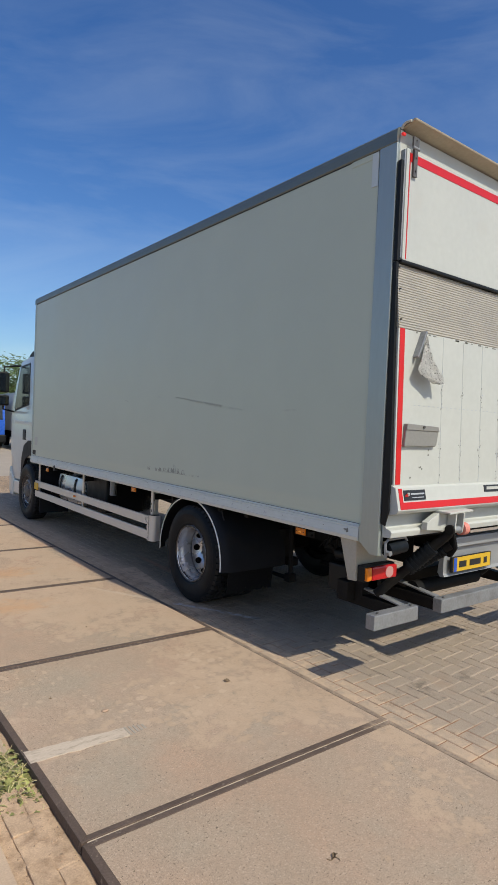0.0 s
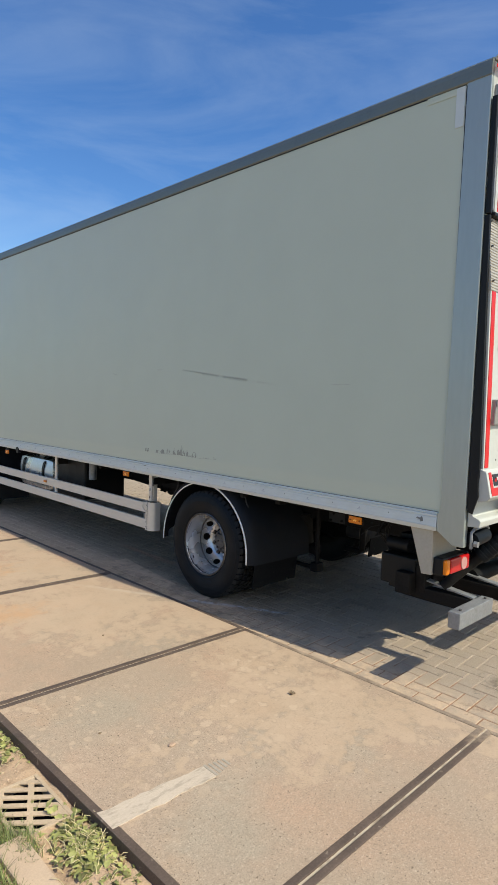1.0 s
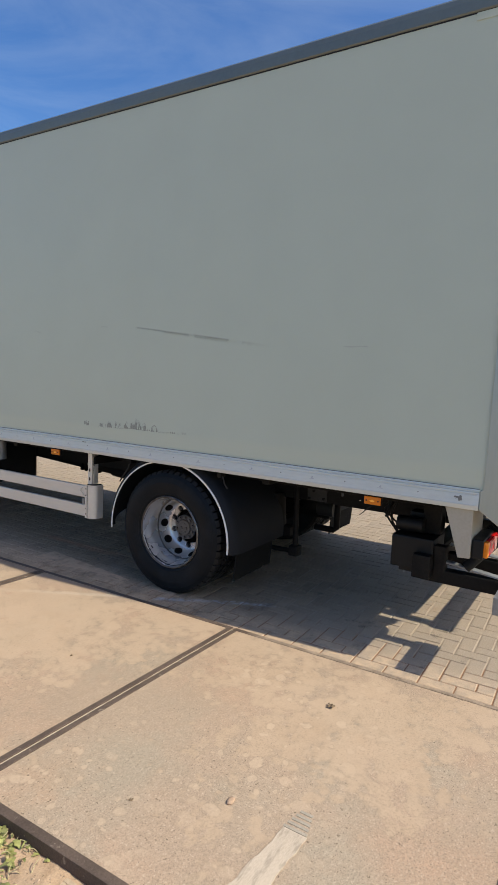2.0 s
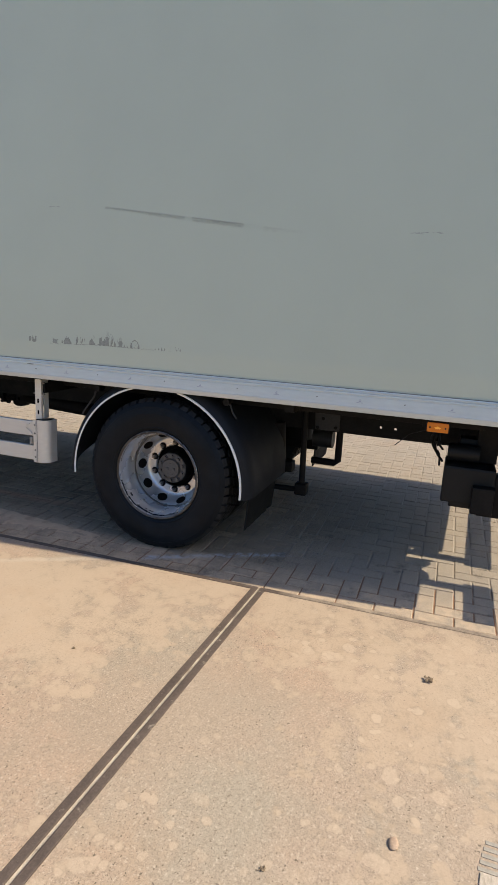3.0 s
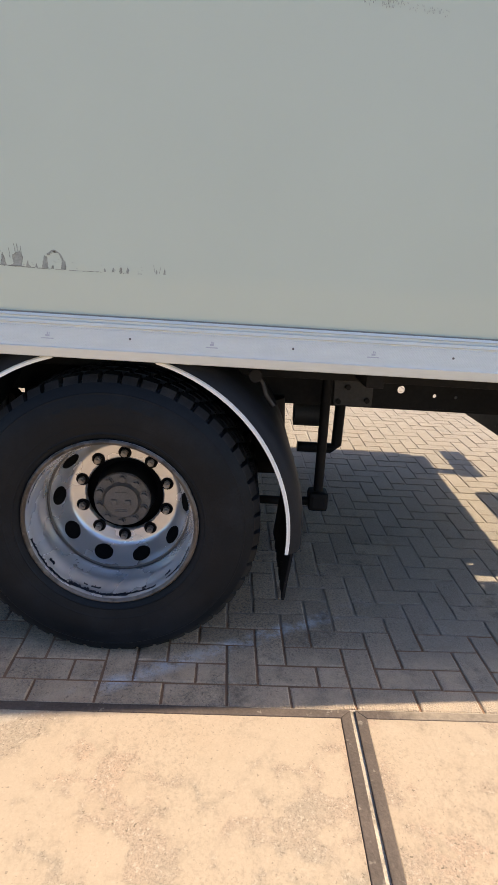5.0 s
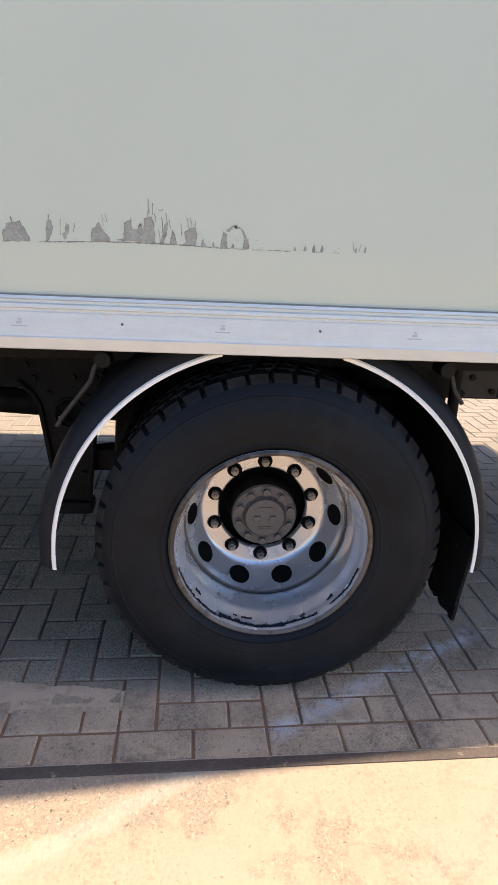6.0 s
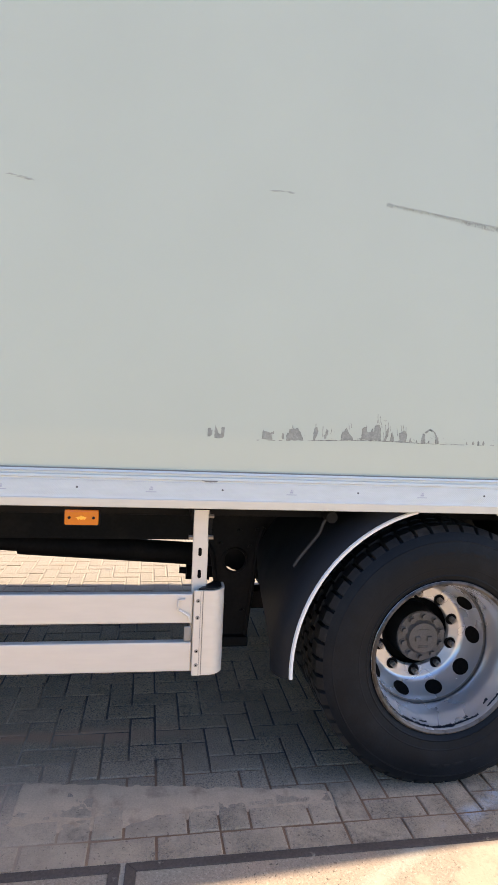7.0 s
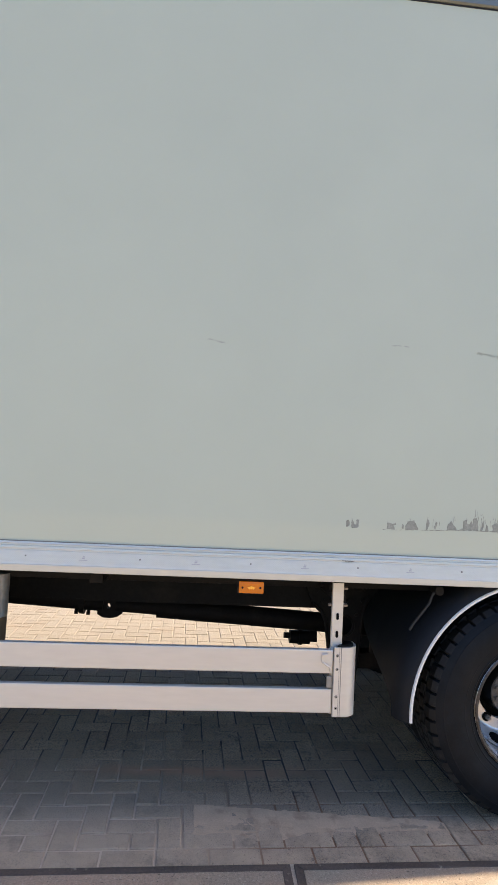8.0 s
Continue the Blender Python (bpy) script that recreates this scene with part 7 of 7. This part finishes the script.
# ---- far side of the lot ----
def far_truck(x, y, paint, label, turn):
    e = thing("parked_truck", (0, 0, 0), label, "truck", "far parked vehicles")
    c_ = part("cab", prism([(-1.0, 0.45), (1.0, 0.45), (1.02, 1.6), (0.75, 2.75), (0.55, 2.9), (-1.0, 2.9)], "x", -1.15, 1.15, 0.06), paint, e, smooth=True)
    part("windscreen", prism([(1.035, 1.65), (0.80, 2.65), (0.77, 2.65), (1.0, 1.65)], "x", -1.0, 1.0), GLASS, c_)
    for x_ in (-1.16, 1.15):
        part("side_window", prism([(-0.3, 1.65), (0.85, 1.65), (0.62, 2.5), (-0.3, 2.5)], "x", x_, x_ + 0.012), GLASS, c_)
    part("body", box((-1.25, -7.2, 1.0), (1.25, -1.15, 3.3), 0.04), WHITE, e)
    part("chassis", box((-0.9, -7.0, 0.55), (0.9, 0.6, 0.98), 0.03), CHASSIS, e)
    part("bumper", box((-1.2, 0.85, 0.3), (1.2, 1.12, 0.75), 0.05), BLACK, e)
    for x_, s_ in ((-1.18, 1), (1.18, -1)):
        for y_ in (0.1, -5.2):
            part("tyre", lathe([(0, 0.26), (-0.0, 0.46), (s_ * 0.03, 0.5), (s_ * 0.27, 0.5), (s_ * 0.3, 0.3)], (x_, y_, 0.49), 32), RUBBER, e, smooth=True)
            part("rim", lathe([(s_ * 0.01, 0.27), (s_ * 0.06, 0.2), (s_ * 0.02, 0.0005)], (x_, y_, 0.49), 24), RIM, e, smooth=True)
    e.matrix_basis = pose(x, y, 0, 0, 0, turn)
    return e


far_truck(7.75, 31.5, CAB_WHITE, "white truck cab parked far across the lot", 176)
far_truck(5.15, 35.0, TRUCK_BLUE, "blue truck cab parked far across the lot", 178)
far_truck(2.0, 34.0, CAB_WHITE, "white truck parked in the far row of vehicles", 180)
far_truck(-1.3, 34.6, TRUCK_BLUE, "blue truck parked in the far row of vehicles", 177)


def tree(x, y, h, spread, seed):
    r = random.Random(seed)
    e = thing("tree", (x, y, -0.08), "broad green tree behind the far parked trucks", "tree", "trees behind the lot")
    bt = bmesh.new()
    top = Vector((x, y, h * 0.55))
    rod((x, y, -0.1), top, 0.28, 10, 0.16, bt)
    tips = []
    for k in range(9):
        a = 2 * math.pi * k / 9 + r.uniform(-0.3, 0.3)
        s = Vector((x, y, h * r.uniform(0.3, 0.55)))
        t = Vector((x + math.cos(a) * spread * r.uniform(0.5, 0.95), y + math.sin(a) * spread * r.uniform(0.5, 0.95), h * r.uniform(0.55, 0.95)))
        rod(s, t, 0.10, 7, 0.03, bt)
        tips.append((s, t))
    part("trunk", bt, BARK, e)
    vs, fs = [], []
    for s, t in tips + [(top, Vector((x, y, h)))]:
        for _ in range(26):
            c = s.lerp(t, r.uniform(0.45, 1.05)) + Vector((r.gauss(0, 0.5), r.gauss(0, 0.5), r.gauss(0, 0.4)))
            for _ in range(34):
                p = c + Vector((r.gauss(0, 0.3), r.gauss(0, 0.3), r.gauss(0, 0.24)))
                d1 = Vector((r.gauss(0, 1), r.gauss(0, 1), r.gauss(0, 0.6))).normalized() * r.uniform(0.08, 0.16)
                d2 = d1.orthogonal().normalized() * r.uniform(0.04, 0.08)
                i = len(vs)
                vs.extend((p - d1, p + d2, p + d1, p - d2))
                fs.append((i, i + 1, i + 2, i + 3))
    me_ = bpy.data.meshes.new("crown")
    me_.from_pydata([tuple(v) for v in vs], [], fs)
    me_.materials.append(LEAF)
    cr_ = new("crown", me_)
    cr_.parent = e
    cr_.matrix_parent_inverse = world_of(e).inverted()


tree(8.2, 47.0, 6.6, 3.8, 1)
tree(2.0, 49.0, 6.9, 4.0, 2)
tree(14.0, 50.0, 6.8, 3.8, 3)

# low drift of sand washed over the first brick courses
bmq = bmesh.new()
nu, nv = 26, 240
steps = [k / nu for k in range(nu)] + [0.985, 1.0]
g2 = []
for i in range(nv + 1):
    y = 2.93 + 1.19 * i / nv
    hi_ = 0.054 + 0.122 * (y - 2.957) + 0.010 * noise.noise((y * 13, 2.0, 0)) + 0.009 * noise.noise((y * 31, 5.0, 0)) + 0.004 * noise.noise((y * 90, 7.0, 0))
    lo_ = -0.025 - 0.05 * min(1.0, max(0.0, (y - 3.3) / 0.5))
    body = min(1.0, (y - 2.93) / 0.10, (4.12 - y) / 0.02)
    row = []
    for k, q in enumerate(steps):
        x = lo_ + (hi_ - lo_) * q
        lump = 0.0030 * noise.noise((x * 23, y * 12, 1)) + 0.0018 * noise.noise((x * 60, y * 45, 2)) + 0.0006 * noise.noise((x * 190, y * 190, 4))
        z = -0.0055 + 0.0085 * q ** 0.55 + lump
        edge = k in (0, len(steps) - 1) or i in (0, nv)
        row.append(bmq.verts.new((x, y, -0.009 if edge else -0.009 + (z + 0.009) * max(body, 0.0))))
    g2.append(row)
for A, B in zip(g2, g2[1:]):
    for k in range(len(steps) - 1):
        bmq.faces.new((A[k], A[k + 1], B[k + 1], B[k]))
tagged(part("sand_drift", bmq, DRIFT, None, smooth=True), "low ragged drift of pale sand over the first brick courses", "sand", kind="stuff")

# ---- brick paving ----
paving = new("brick_paving")
tagged(paving, "grey-brown clay brick paving in herringbone with sandy joints", "paving", kind="structure")
BW, BL, GAP = 0.1065, 0.213, 0.0085
PX0 = SLAB_X1 + 0.006


def paver_verts(w, l, h=0.05, ch=0.004):
    a, b = w / 2 - GAP / 2, l / 2 - GAP / 2
    vs = []
    for z, i in ((-h, 0), (-ch * 0.8, 0), (0, ch)):
        vs += [(-a + i, -b + i, z), (a - i, -b + i, z), (a - i, b - i, z), (-a + i, b - i, z)]
    fs = [(8, 9, 10, 11)]
    for k in (0, 4):
        fs += [(k + j, k + (j + 1) % 4, k + 4 + (j + 1) % 4, k + 4 + j) for j in range(4)]
    return vs, fs


def paver_mesh(w, l):
    vs, fs = paver_verts(w, l)
    me = bpy.data.meshes.new("brick")
    me.from_pydata(vs, [], fs)
    me.materials.append(BRICK)
    return me


def rise(x):
    """The paving climbs gently from the slabs to the middle of the lot."""
    return 0.03 * min(max(x - 0.6, 0.0), 2.8)


rb = random.Random(9)
near, far = [], []
Y0, Y1, XF, SHIFT = -6.82, 16.0, 9.0, 1
y = Y0
while y < Y1:
    near.append((PX0 + BW / 2, y + BL / 2, BW, BL))
    y += BL
for i in range(int((XF - PX0) / BW)):
    for j in range(int((Y1 - Y0) / BW)):
        kx, ky = PX0 + BW + i * BW, Y0 + j * BW
        c4 = (i + j + SHIFT) % 4
        if c4 == 0:
            near.append((kx + BW, ky + BW / 2, BL, BW))
        elif c4 == 1 and i == 0:
            near.append((kx + BW / 2, ky + BW / 2, BW, BW))
        elif c4 == 2:
            near.append((kx + BW / 2, ky + BW, BW, BL))
# the whole field lies at the slabs' angle
TURN_B = math.atan(LIE)
lay = pose(SLAB_X1, SLAB_Y, 0, 0, 0, math.degrees(TURN_B)) @ pose(-SLAB_X1, -SLAB_Y, 0)
picked, rest = [], []
for b in near:
    (picked if b[0] < 1.55 and 0.9 < b[1] < 4.75 and len(picked) < 300 else rest).append(b)
meshes = {}
for bx, by, w, l in picked:
    key = (w, l)
    if key not in meshes:
        meshes[key] = paver_mesh(w, l)
    ob = new("brick", meshes[key])
    ob.matrix_basis = lay @ pose(bx, by, rise(bx) + rb.uniform(-0.0025, 0.0), rb.uniform(-0.9, 0.9), rb.uniform(-0.9, 0.9) - (1.72 if bx > 0.6 else 0.0), rb.uniform(-0.8, 0.8))
    ob.parent = paving
vs, fs = [], []
for bx, by, w, l in rest:
    v, f = paver_verts(w, l)
    i = len(vs)
    dz = rb.uniform(-0.003, 0.0)
    tx, ty = rb.uniform(-0.007, 0.007), rb.uniform(-0.007, 0.007)
    vs.extend((bx + p[0], by + p[1], p[2] + dz + p[0] * tx + p[1] * ty + rise(bx + p[0])) for p in v)
    fs.extend(tuple(i + q for q in g) for g in f)
me = bpy.data.meshes.new("bricks_beyond")
me.from_pydata(vs, [], fs)
me.materials.append(BRICK)
me.transform(lay)
ob = new("bricks_beyond", me)
ob.parent = paving
tagged(ob, "more herringbone bricks reaching across the lot", kind="stuff")
bed = [(PX0 - 0.003, -0.08), (XF, -0.08), (XF, rise(XF) - 0.0065), (3.4, rise(3.4) - 0.0065), (0.6, -0.0065), (PX0 - 0.003, -0.0065)]
bmb = prism(bed, "y", Y0, Y1)
bmb.transform(lay)
part("joint_bed", bmb, JOINT, paving, "sand between the bricks")
